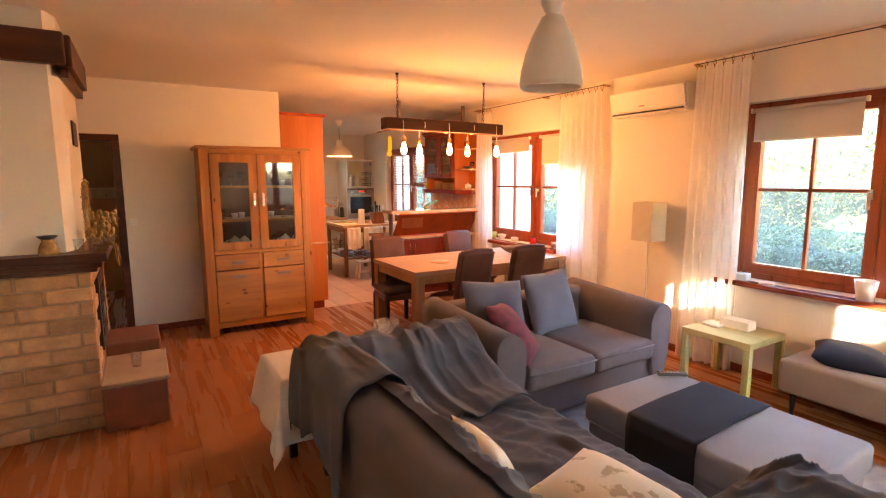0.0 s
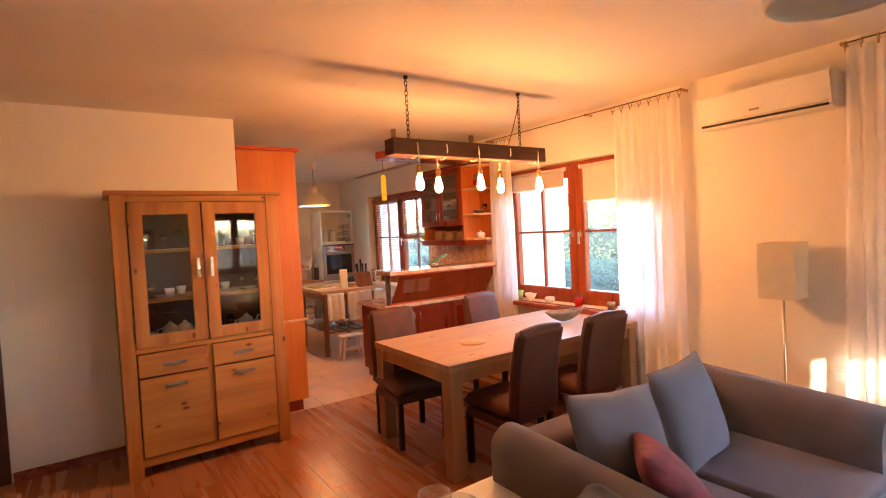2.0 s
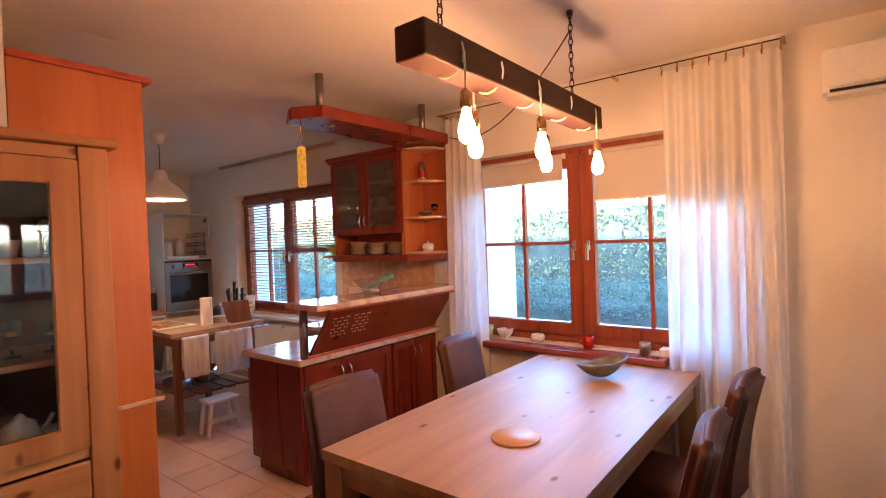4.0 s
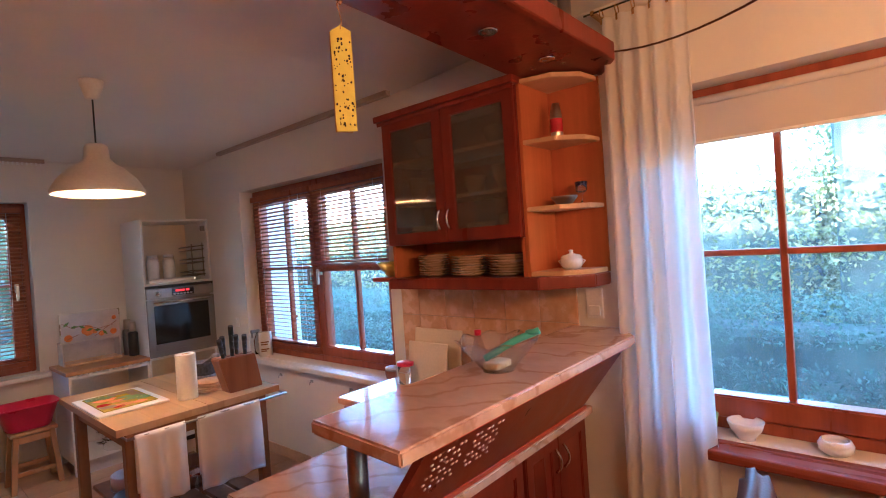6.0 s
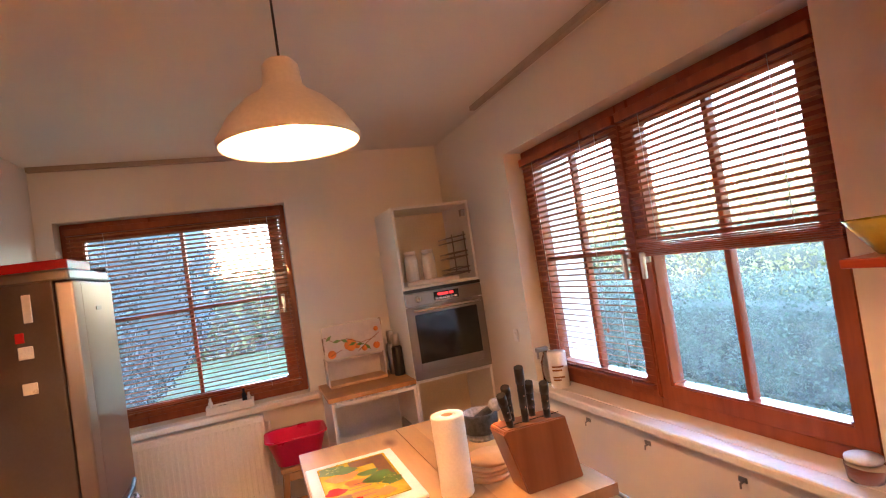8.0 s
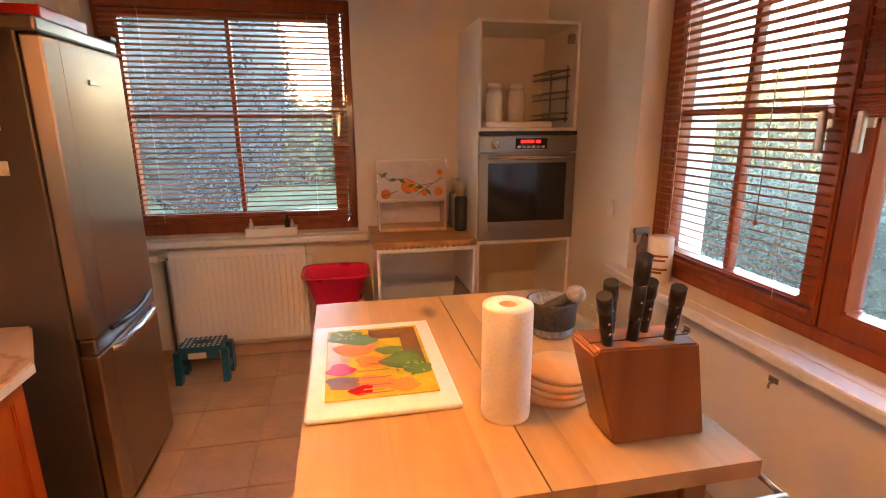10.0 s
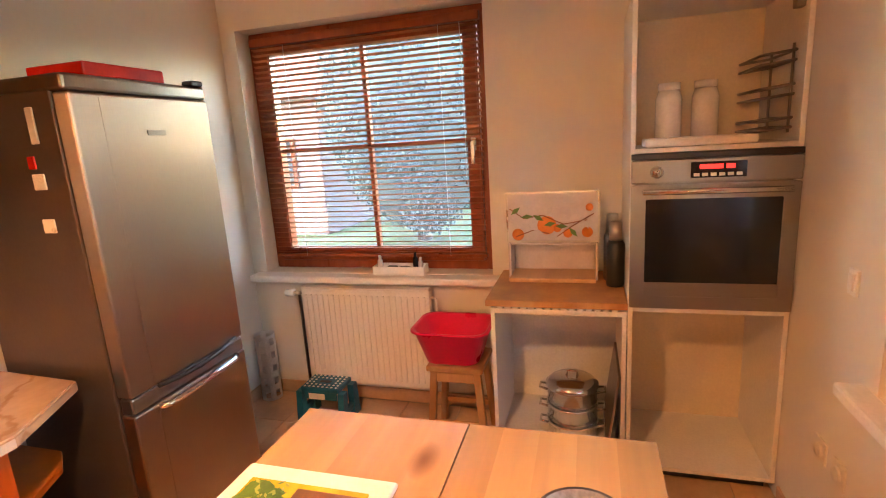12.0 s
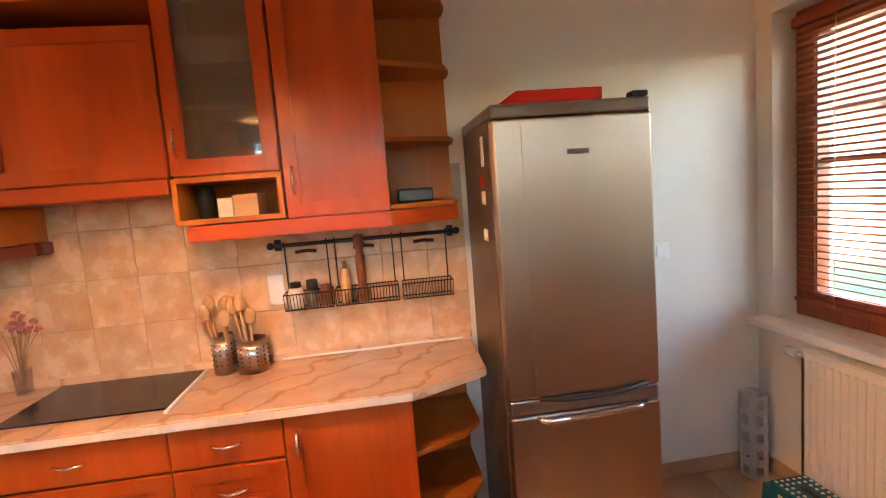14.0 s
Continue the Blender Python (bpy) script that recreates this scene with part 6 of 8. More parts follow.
def utensil_pot(x, y, z, r, h, seed, label):
    t = thing("utensil_pot", (x, y, z), label, "utensil holder", "utensil pots on the worktop")
    part("pot", lathe([(0, 0), (r, 0), (r, h), (r - 0.003, h), (r - 0.003, 0.004), (0, 0.004)], (x, y, z), 26), "steel", t)
    bm = bmesh.new()
    for k in range(5):
        for i in range(12):
            a = 2 * math.pi * i / 12
            ball((x + (r + 0.0003) * math.cos(a), y + (r + 0.0003) * math.sin(a), z + h * (0.25 + 0.13 * k)), 0.004, (1, 1, 1), 6, 4, bm)
    holes = part("holes", bm, "black_iron", t)
    holes["kind"] = "stuff"
    rng = random.Random(seed)
    for i in range(6):
        a, l = rng.uniform(0, 6.28), rng.uniform(0.24, 0.31)
        tip = (x + math.cos(a) * 0.06, y + math.sin(a) * 0.06, z + l)
        bm = tube([(x + math.cos(a) * 0.01, y + math.sin(a) * 0.01, z + 0.01), tip], 0.006, 8)
        ball(tip, 0.028, (0.45, 0.9, 1.3), 10, 8, bm)
        part("wooden_spoon", bm, "beech", t, "pale wooden spoon")


utensil_pot(2.10, 8.20, 0.85, 0.045, 0.165, 1, "tall perforated steel pot with wooden spoons")
utensil_pot(2.12, 8.32, 0.85, 0.062, 0.14, 2, "wide perforated steel pot full of wooden spoons")
solo("wall_outlet", B((2.0085, 8.39, 1.10, 2.02, 8.46, 1.235), bevel=0.004), "white_plastic", "white double wall socket on the tiles", "socket", at=(2.01, 8.42, 1.17))
solo("white_cable", tube([(2.03, 8.42, 0.856), (2.03, 8.6, 0.858), (2.022, 8.8, 0.856), (2.02, 9.0, 0.858), (2.02, 9.2, 0.858), (2.01, 9.262, 0.857)], 0.005, 6), "white_plastic", "thin white cable lying along the worktop", "cable", at=(2.03, 8.8, 0.855))
vase = thing("flower_glass", (2.07, 7.40, 0.85), "clear glass with dried pink flowers", "vase")
part("glass", lathe([(0, 0), (0.03, 0), (0.034, 0.10), (0.031, 0.10), (0.027, 0.006), (0, 0.006)], (2.07, 7.40, 0.85)), "thin_glass", vase)
rng = random.Random(8)
for i in range(16):
    q = Vector((2.07 + rng.uniform(-0.03, 0.05), 7.40 + rng.uniform(-0.09, 0.09), 1.13 + rng.uniform(-0.03, 0.05)))
    part("stem", tube([(2.07, 7.40, 0.87), (2.07 + (q.x - 2.07) * 0.4, 7.40 + (q.y - 7.40) * 0.4, 1.03), q], 0.0012, 4), "dry_grass", vase)
    bm = bmesh.new()
    for k in range(5):
        ball(q + Vector((rng.uniform(-1, 1), rng.uniform(-1, 1), rng.uniform(-1, 1))) * 0.011, rng.uniform(0.006, 0.011), (1, 1, 0.8), 6, 4, bm)
    part("flower", bm, "dusty_pink", vase)
solo("light_switch", B((2.0, 10.20, 1.13, 2.011, 10.28, 1.21), (2.008, 10.212, 1.142, 2.016, 10.268, 1.198), bevel=0.003), "white_plastic", "white light switch on the kitchen wall", "light switch", at=(2.005, 10.24, 1.17))


def fridge():
    t = thing("fridge_freezer", (2.3, 9.59, 0), "tall brushed steel fridge-freezer with brown-grey sides", "fridge")
    y0, y1 = 9.30, 9.88
    part("body", B((2.02, y0, 0.03, 2.51, y1, 1.80), bevel=0.006), "fridge_side", t)
    part("plinth", B((2.06, y0 + 0.02, 0, 2.5, y1 - 0.02, 0.03), bevel=0.002), "black_plastic", t)
    part("top_cap", B((2.015, y0 - 0.003, 1.765, 2.57, y1 + 0.003, 1.815), bevel=0.01), "steel_dark", t, "dark grey plastic top")

    def door(z0, z1, name):
        bm = B((2.515, y0 + 0.002, z0, 2.578, y1 - 0.002, z1), bevel=0.008)
        box(bm, 2.52, y0 + 0.10, z0 + 0.012, 2.5794, y1 - 0.10, z1 - 0.012, 0.0008)
        return part(name, bm, "steel", t)
    up = door(0.765, 1.762, "upper_door")
    lo = door(0.06, 0.70, "lower_door")
    part("grip_band", B((2.52, y0 + 0.004, 0.703, 2.575, y1 - 0.004, 0.762), bevel=0.008), "steel_dark", t)
    part("grip", tube([(2.585, y0 + 0.11, 0.765), (2.594, y0 + 0.2, 0.757), (2.598, y0 + 0.30, 0.756), (2.594, y1 - 0.16, 0.762), (2.584, y1 - 0.06, 0.775)], 0.010, 8), "black_plastic", up)
    part("grip", tube([(2.578, y0 + 0.10, 0.685), (2.60, y0 + 0.13, 0.685), (2.606, y0 + 0.3, 0.69), (2.60, y1 - 0.1, 0.695), (2.578, y1 - 0.06, 0.695)], 0.013, 10), "chrome", lo)
    part("badge", B((2.581, 9.56, 1.63, 2.584, 9.64, 1.648), bevel=0.001), "steel_dark", up)
    part("hinge", B((2.53, y1 - 0.07, 1.815, 2.58, y1 - 0.01, 1.835), bevel=0.006), "black_plastic", t)


fridge()
solo("red_box", B((2.30, 9.40, 1.816, 2.54, 9.72, 1.862), bevel=0.006), "red_lacquer", "flat red box lying on the fridge", "box", at=(2.42, 9.56, 1.816))
for i, (x, z, w, h, m) in enumerate(((2.42, 1.67, 0.03, 0.11, "white_plastic"), (2.40, 1.50, 0.05, 0.05, "paper"), (2.385, 1.56, 0.03, 0.04, "red_lacquer"), (2.40, 1.36, 0.05, 0.045, "floral_cloth"))):
    solo("fridge_magnet", B((x - w / 2, 9.292, z - h / 2, x + w / 2, 9.2985, z + h / 2), bevel=0.003), m, "small souvenir magnet on the fridge side", "magnet", "fridge magnets", at=(x, 9.295, z))


def radiator():
    t = thing("radiator", (2.8, 10.68, 0.45), "white ribbed panel radiator under the window", "radiator")
    x0, x1, z0, z1 = 2.40, 3.20, 0.15, 0.745
    part("panel", B((x0, 10.64, z0, x1, 10.70, z1), bevel=0.008), "radiator_paint", t)
    n = 22
    for i in range(n):
        x = x0 + 0.03 + (x1 - x0 - 0.06) * i / (n - 1)
        part("rib", B((x - 0.009, 10.631, z0 + 0.035, x + 0.009, 10.642, z1 - 0.035), bevel=0.004), "radiator_paint", t)
    part("grille", B((x0 + 0.003, 10.635, z1 + 0.001, x1 - 0.003, 10.705, z1 + 0.008), bevel=0.002), "radiator_paint", t)
    for x in (x0 + 0.1, x1 - 0.1):
        part("bracket", B((x - 0.02, 10.70, z1 - 0.2, x + 0.02, NY, z1 - 0.15), bevel=0.002), "radiator_paint", t)
    part("pipe", tube([(x0 - 0.03, 10.67, 0.0), (x0 - 0.03, 10.67, z1 - 0.04), (x0, 10.67, z1 - 0.04)], 0.009, 8), "steel_dark", t)
    part("valve", joined(tube([(x0 - 0.12, 10.67, z1 - 0.04), (x0 - 0.06, 10.67, z1 - 0.04)], 0.022, 12), tube([(x0 - 0.06, 10.67, z1 - 0.04), (x0 - 0.02, 10.67, z1 - 0.04)], 0.012, 10)), "ceramic", t, "white radiator valve")
    part("pipe", tube([(x1 + 0.03, 10.67, 0.25), (x1 + 0.03, 10.67, z1 - 0.05), (x1, 10.67, z1 - 0.05)], 0.009, 8), "radiator_paint", t)


radiator()


def step_stool():
    t = thing("step_stool", (2.57, 10.50, 0), "teal plastic folding step stool with white dots", "step stool")
    x0, x1, y0, y1 = 2.46, 2.70, 10.42, 10.59
    part("top", B((x0, y0, 0.195, x1, y1, 0.225), bevel=0.008), "teal_plastic", t)
    part("grip_hole", B((2.545, 10.49, 0.2255, 2.615, 10.515, 0.2275), bevel=0.0005), "black_plastic", t)
    for i in range(8):
        for j in range(6):
            if not (2 <= i <= 5 and 2 <= j <= 3):
                part("dot", lathe([(0.0075, 0), (0.006, 0.002), (0, 0.0022)], (x0 + 0.022 + 0.028 * i, y0 + 0.018 + 0.027 * j, 0.2252), 8), "white_plastic", t)
    for s, x in ((-1, x0), (1, x1)):
        for ya, yb in ((y0, y0 + 0.05), (y1 - 0.05, y1)):
            part("leg", prism([(ya - (0.02 if ya == y0 else -0.0), 0), (yb - (0.02 if ya == y0 else -0.02), 0), (yb, 0.195), (ya, 0.195)], x - 0.018 + s * 0.012, x + 0.018 + s * 0.012, "X"), "teal_plastic", t)
        part("side_bar", B((x - 0.012 + s * 0.012, y0 + 0.03, 0.05, x + 0.012 + s * 0.012, y1 - 0.03, 0.09), bevel=0.004), "teal_plastic", t)
    part("apron", B((x0 + 0.02, y0 + 0.004, 0.15, x1 - 0.02, y0 + 0.02, 0.197), bevel=0.004), "teal_plastic", t)
    part("sticker", B((2.51, y0 + 0.0005, 0.155, 2.61, y0 + 0.003, 0.19), bevel=0), "paper", t, "white paper label")


step_stool()


def wooden_stool():
    t = thing("wooden_stool", (3.40, 10.47, 0), "square light wooden stool under the pink bowl", "stool")
    x0, x1, y0, y1 = 3.26, 3.55, 10.33, 10.61
    part("seat", B((x0, y0, 0.42, x1, y1, 0.45), bevel=0.008), "stool_wood", t)
    for sx, x in ((-1, x0 + 0.035), (1, x1 - 0.035)):
        for sy, y in ((-1, y0 + 0.035), (1, y1 - 0.035)):
            bm = B((x - 0.018, y - 0.018, 0, x + 0.018, y + 0.018, 0.42), bevel=0.003)
            for v in bm.verts:
                k = 1 - v.co.z / 0.42
                v.co.x += sx * 0.035 * k
                v.co.y += sy * 0.02 * k
            part("leg", bm, "stool_wood", t)
    for y in (y0 + 0.03, y1 - 0.03):
        part("stretcher", B((x0 + 0.03, y - 0.008, 0.36, x1 - 0.03, y + 0.008, 0.41), bevel=0.002), "stool_wood", t)
        part("stretcher", B((x0 + 0.015, y - 0.02 if y < 10.5 else y + 0.005, 0.12, x1 - 0.015, y - 0.003 if y < 10.5 else y + 0.022, 0.15), bevel=0.002), "stool_wood", t)


wooden_stool()


def wash_bowl():
    # a tub with rounded corners, open at the top
    def ring(w, d, z, r, n=6):
        out = []
        for cx, cy, a0 in ((w - r, d - r, 0), (-w + r, d - r, 90), (-w + r, -d + r, 180), (w - r, -d + r, 270)):
            for i in range(n + 1):
                a = radians(a0 + 90 * i / n)
                out.append((3.385 + cx + r * math.cos(a), 10.46 + cy + r * math.sin(a), z))
        return out
    bm = bmesh.new()
    loops = [ring(0.12, 0.10, 0.452, 0.05), ring(0.135, 0.115, 0.46, 0.06), ring(0.185, 0.15, 0.625, 0.07), ring(0.20, 0.165, 0.628, 0.075), ring(0.20, 0.165, 0.636, 0.075), ring(0.18, 0.145, 0.632, 0.07), ring(0.13, 0.11, 0.466, 0.055)]
    vs = [[bm.verts.new(p) for p in l] for l in loops]
    for a, b in zip(vs, vs[1:]):
        for i in range(len(a)):
            bm.faces.new((a[i], a[(i + 1) % len(a)], b[(i + 1) % len(a)], b[i])).smooth = True
    bm.faces.new(vs[0][::-1])
    bm.faces.new(vs[-1])
    solo("wash_bowl", bm, "hot_pink", "bright pink plastic washing-up bowl on a stool", "bowl", at=(3.385, 10.46, 0.45))


wash_bowl()


def bag_holder():
    t = thing("bag_holder", (2.085, 10.66, 0), "translucent white perforated plastic bag holder standing by the wall", "bag holder")
    bm = bmesh.new()
    n, m = 24, 20
    vs = [[bm.verts.new((2.085 + 0.062 * math.cos(2 * math.pi * i / n), 10.66 + 0.062 * math.sin(2 * math.pi * i / n), 0.002 + 0.43 * j / m)) for i in range(n)] for j in range(m + 1)]
    for j in range(m):
        for i in range(n):
            if (i // 2) % 2 == 1 and (j % 4) in (1, 2):
                continue
            bm.faces.new((vs[j][i], vs[j][(i + 1) % n], vs[j + 1][(i + 1) % n], vs[j + 1][i]))
    bmesh.ops.solidify(bm, geom=list(bm.faces), thickness=0.002)
    part("tube", bm, "white_plastic", t)


bag_holder()


def low_cabinet():
    t = thing("open_low_cabinet", (3.92, 10.5, 0), "white doorless low cabinet with a wooden top", "cabinet")
    x0, x1, y0, y1 = 3.62, 4.20, 10.25, NY - 0.004
    part("side", B((x0, y0, 0.10, x0 + 0.018, y1, 0.80), bevel=0.001), "white_lacquer", t)
    part("side", B((x1 - 0.018, y0, 0.10, x1, y1, 0.80), bevel=0.001), "white_lacquer", t)
    part("bottom", B((x0 + 0.018, y0, 0.10, x1 - 0.018, y1, 0.118), bevel=0.001), "white_lacquer", t)
    part("back", B((x0 + 0.018, y1 - 0.01, 0.118, x1 - 0.018, y1 - 0.002, 0.80), bevel=0), "white_lacquer", t)
    part("rail", B((x0 + 0.018, y0, 0.775, x1 - 0.018, y0 + 0.08, 0.798), bevel=0.001), "white_lacquer", t)
    part("plinth", B((x0 + 0.01, y0 + 0.05, 0, x1 - 0.01, y0 + 0.068, 0.10), bevel=0.001), "white_lacquer", t)
    part("top", B((x0 - 0.02, y0 - 0.02, 0.812, x1 + 0.003, y1, 0.842), bevel=0.004), "stool_wood", t, "orange-brown wooden top")
    for i in range(15):
        part("notch", B((x0 + 0.03 + 0.035 * i, y0 - 0.004, 0.799, x0 + 0.055 + 0.035 * i, y0 + 0.03, 0.811), bevel=0.002, seg=1), "white_lacquer", t)


low_cabinet()


def stock_pots():
    x, y = 3.97, 10.40
    t = thing("steamer_pot", (x, y, 0.118), "stacked stainless steel steamer pot with a lid", "pot")
    for k in range(3):
        z = 0.118 + k * 0.088
        p = part("pot", lathe([(0, 0), (0.108, 0), (0.114, 0.008), (0.115, 0.075), (0.121, 0.08), (0.121, 0.087), (0.112, 0.087), (0.110, 0.01), (0, 0.006)], (x, y, z), 30), "chrome", t)
        for s in (-1, 1):
            part("ear", tube([(x + s * 0.113, y - 0.03, z + 0.062), (x + s * 0.15, y - 0.025, z + 0.068), (x + s * 0.15, y + 0.025, z + 0.068), (x + s * 0.113, y + 0.03, z + 0.062)], 0.006, 8), "chrome", p)
    lid = part("lid", lathe([(0.121, 0.0), (0.122, 0.006), (0.105, 0.022), (0.055, 0.036), (0, 0.04)], (x, y, 0.118 + 0.264), 30), "chrome", t)
    part("knob", tube([(x - 0.025, y, 0.418), (x - 0.022, y, 0.446), (x + 0.022, y, 0.446), (x + 0.025, y, 0.418)], 0.006, 8), "chrome", lid)


stock_pots()
bm = B((0, -0.20, 0, 0.012, 0.20, 0.38), bevel=0.006)
bt = solo("baking_tray", bm, "steel_dark", "flat dark baking tray leaning inside the cabinet", "tray")
bt.matrix_basis = pose(4.118, 10.46, 0.12, 0, 8, 0)


def bread_box():
    t = thing("bread_box", (3.87, 10.6, 0.842), "bread bin with an orange fruit print on its lifted door", "bread bin")
    x0, x1, y0, y1 = 3.66, 4.09, 10.53, 10.73
    part("shell", B((x0, y0 + 0.04, 0.842, x0 + 0.012, y1, 1.03), (x1 - 0.012, y0 + 0.04, 0.842, x1, y1, 1.03), (x0 + 0.012, y1 - 0.012, 0.842, x1 - 0.012, y1, 1.03), (x0 + 0.012, y0 + 0.06, 1.015, x1 - 0.012, y1 - 0.012, 1.03), bevel=0.004), "grey_print", t)
    part("tray", B((x0 + 0.005, y0 - 0.01, 0.842, x1 - 0.01, y1 - 0.014, 0.862), bevel=0.005), "beech", t, "pale wooden board")
    d = part("flap", B((x0 - 0.005, y0 + 0.05, 1.032, x1 + 0.005, y0 + 0.062, 1.275), bevel=0.006), "grey_print", t, "lifted door printed with oranges and leaves")
    part("rim", ring("y", x0 - 0.007, x1 + 0.007, 1.030, 1.278, 0.012, y0 + 0.048, y0 + 0.064, 0.003), "satin_nickel", d, "thin metal rim")
    for pts in (((3.67, 1.20), (3.74, 1.15), (3.83, 1.165), (3.93, 1.12), (4.04, 1.14)), ((3.70, 1.06), (3.78, 1.09), (3.86, 1.075)), ((3.90, 1.06), (3.97, 1.11), (4.07, 1.17))):
        part("twig_print", tube([(a, y0 + 0.050, b) for a, b in pts], 0.003, 4), "block_wood", d)
    rng = random.Random(3)
    for cx, cz, r in ((3.85, 1.115, 0.046), (3.71, 1.07, 0.030), (3.95, 1.075, 0.022), (4.04, 1.08, 0.026), (3.90, 1.10, 0.02), (4.05, 1.20, 0.018)):
        bm = lathe([(r, 0), (r * 0.97, 0.0015), (0, 0.002)], (0, 0, 0), 20)
        turned(bm, Matrix.Translation((cx, y0 + 0.0505, cz)) @ Matrix.Rotation(radians(90), 4, "X"))
        part("orange_print", bm, "orange_fruit", d)
    for i in range(13):
        cx, cz, a = 3.70 + (i % 7) * 0.055, 1.12 + 0.045 * math.sin(i * 2.1) + 0.03 * (i > 6), rng.uniform(-1, 1)
        bm = prism([(cx - 0.03 * math.cos(a), cz - 0.03 * math.sin(a)), (cx + 0.012 * math.sin(a), cz - 0.012 * math.cos(a)), (cx + 0.03 * math.cos(a), cz + 0.03 * math.sin(a)), (cx - 0.012 * math.sin(a), cz + 0.012 * math.cos(a))], y0 + 0.0478, y0 + 0.0488, "Y")
        part("leaf_print", bm, "leaf_print" if i % 2 else "grey_print", d)


bread_box()
for x, y, h, m in ((4.165, 10.50, 0.25, "black_plastic"), (4.155, 10.60, 0.27, "steel_dark")):
    jar_like("thermos", x, y, 0.842, [(0, 0), (0.038, 0), (0.04, 0.01), (0.04, h * 0.8), (0.03, h * 0.86), (0, h * 0.86)], m, "tall dark thermos flask on the wooden top", "thermos", [(0, h * 0.862), (0.029, h * 0.862), (0.027, h + 0.05), (0, h + 0.052)], "satin_nickel")


def oven_tower():
    t = thing("oven_cabinet", (4.5, 10.5, 0), "tall white doorless oven cabinet in the corner", "cabinet")
    x0, x1, y0, y1 = 4.205, 4.795, 10.26, NY - 0.004
    part("side", B((x0, y0, 0.06, x0 + 0.018, y1, 2.04), bevel=0.001), "white_lacquer", t)
    part("side", B((x1 - 0.018, y0, 0.06, x1, y1, 2.04), bevel=0.001), "white_lacquer", t)
    for z in (0.06, 0.80, 1.452, 2.022):
        part("shelf", B((x0 + 0.018, y0, z, x1 - 0.018, y1, z + 0.018), bevel=0.001), "white_lacquer", t)
    part("back", B((x0 + 0.018, y1 - 0.01, 0.078, x1 - 0.018, y1 - 0.002, 0.80), bevel=0), "cream_board", t, "cream back board")
    part("back", B((x0 + 0.018, y1 - 0.01, 1.47, x1 - 0.018, y1 - 0.002, 2.022), bevel=0), "cream_board", t, "cream back board")
    part("hinge", B((x1 - 0.05, y0 + 0.03, 1.93, x1 - 0.02, y0 + 0.07, 1.98), bevel=0.003), "steel_dark", t)
    part("plinth", B((x0 + 0.02, y0 + 0.06, 0, x1 - 0.02, y0 + 0.078, 0.06), bevel=0), "black_plastic", t)


oven_tower()


def oven():
    t = thing("built_in_oven", (4.5, 10.3, 0.82), "built-in stainless steel oven with a dark glass door", "oven")
    x0, x1, f = 4.208, 4.792, 10.235
    part("body", B((x0 + 0.02, f + 0.026, 0.822, x1 - 0.02, 10.72, 1.448), bevel=0.002), "steel_dark", t)
    pn = part("control_panel", B((x0, f, 1.335, x1, f + 0.024, 1.425), bevel=0.004), "oven_steel", t)
    part("top_strip", B((x0, f + 0.001, 1.427, x1, f + 0.024, 1.45), bevel=0.002), "black_plastic", t)
    part("display", B((4.42, f - 0.003, 1.352, 4.61, f + 0.001, 1.412), bevel=0.002), "black_glass", pn)
    dg = part("digits", B((4.45, f - 0.0045, 1.385, 4.53, f - 0.0032, 1.402), (4.54, f - 0.0045, 1.385, 4.57, f - 0.0032, 1.402), bevel=0), "red_digits", pn, "red glowing digits")
    for i in range(6):
        part("button", B((4.43 + 0.029 * i, f - 0.006, 1.358, 4.45 + 0.029 * i, f - 0.003, 1.370), bevel=0.001), "white_plastic", pn)
    k = lathe([(0, 0.0), (0.024, 0.0), (0.022, 0.02), (0.008, 0.024), (0, 0.024)], (0, 0, 0), 20)
    part("knob", turned(k, Matrix.Translation((4.30, f, 1.378)) @ Matrix.Rotation(radians(90), 4, "X")), "chrome", pn)
    d = part("door", ring("y", x0, x1, 0.825, 1.328, 0.055, f, f + 0.024, 0.003), "oven_steel", t)
    part("door_panel", B((x0 + 0.055, f + 0.001, 0.88, x1 - 0.055, f + 0.022, 0.935), bevel=0.002), "oven_steel", d)
    part("door_glass", B((x0 + 0.053, f + 0.004, 0.933, x1 - 0.053, f + 0.012, 1.287), bevel=0.001), "black_glass", d)
    part("handle", joined(tube([(x0 + 0.04, f - 0.035, 1.305), (x1 - 0.04, f - 0.035, 1.305)], 0.011, 10), B((x0 + 0.05, f - 0.035, 1.298, x0 + 0.065, f, 1.312), (x1 - 0.065, f - 0.035, 1.298, x1 - 0.05, f, 1.312), bevel=0.002)), "chrome", d)


oven()
for x in (4.37, 4.51):
    jar_like("storage_jar", x, 10.50, 1.47, [(0, 0), (0.048, 0), (0.052, 0.02), (0.052, 0.19), (0.042, 0.225), (0, 0.226)], "ceramic", "tall white lidded jar in the oven cabinet", "jar", [(0, 0.227), (0.044, 0.227), (0.044, 0.255), (0, 0.258)], "ceramic")
solo("white_tray", B((4.26, 10.29, 1.471, 4.66, 10.43, 1.505), bevel=0.01), "white_plastic", "flat white plastic tray on the oven cabinet shelf", "tray", at=(4.45, 10.36, 1.47))


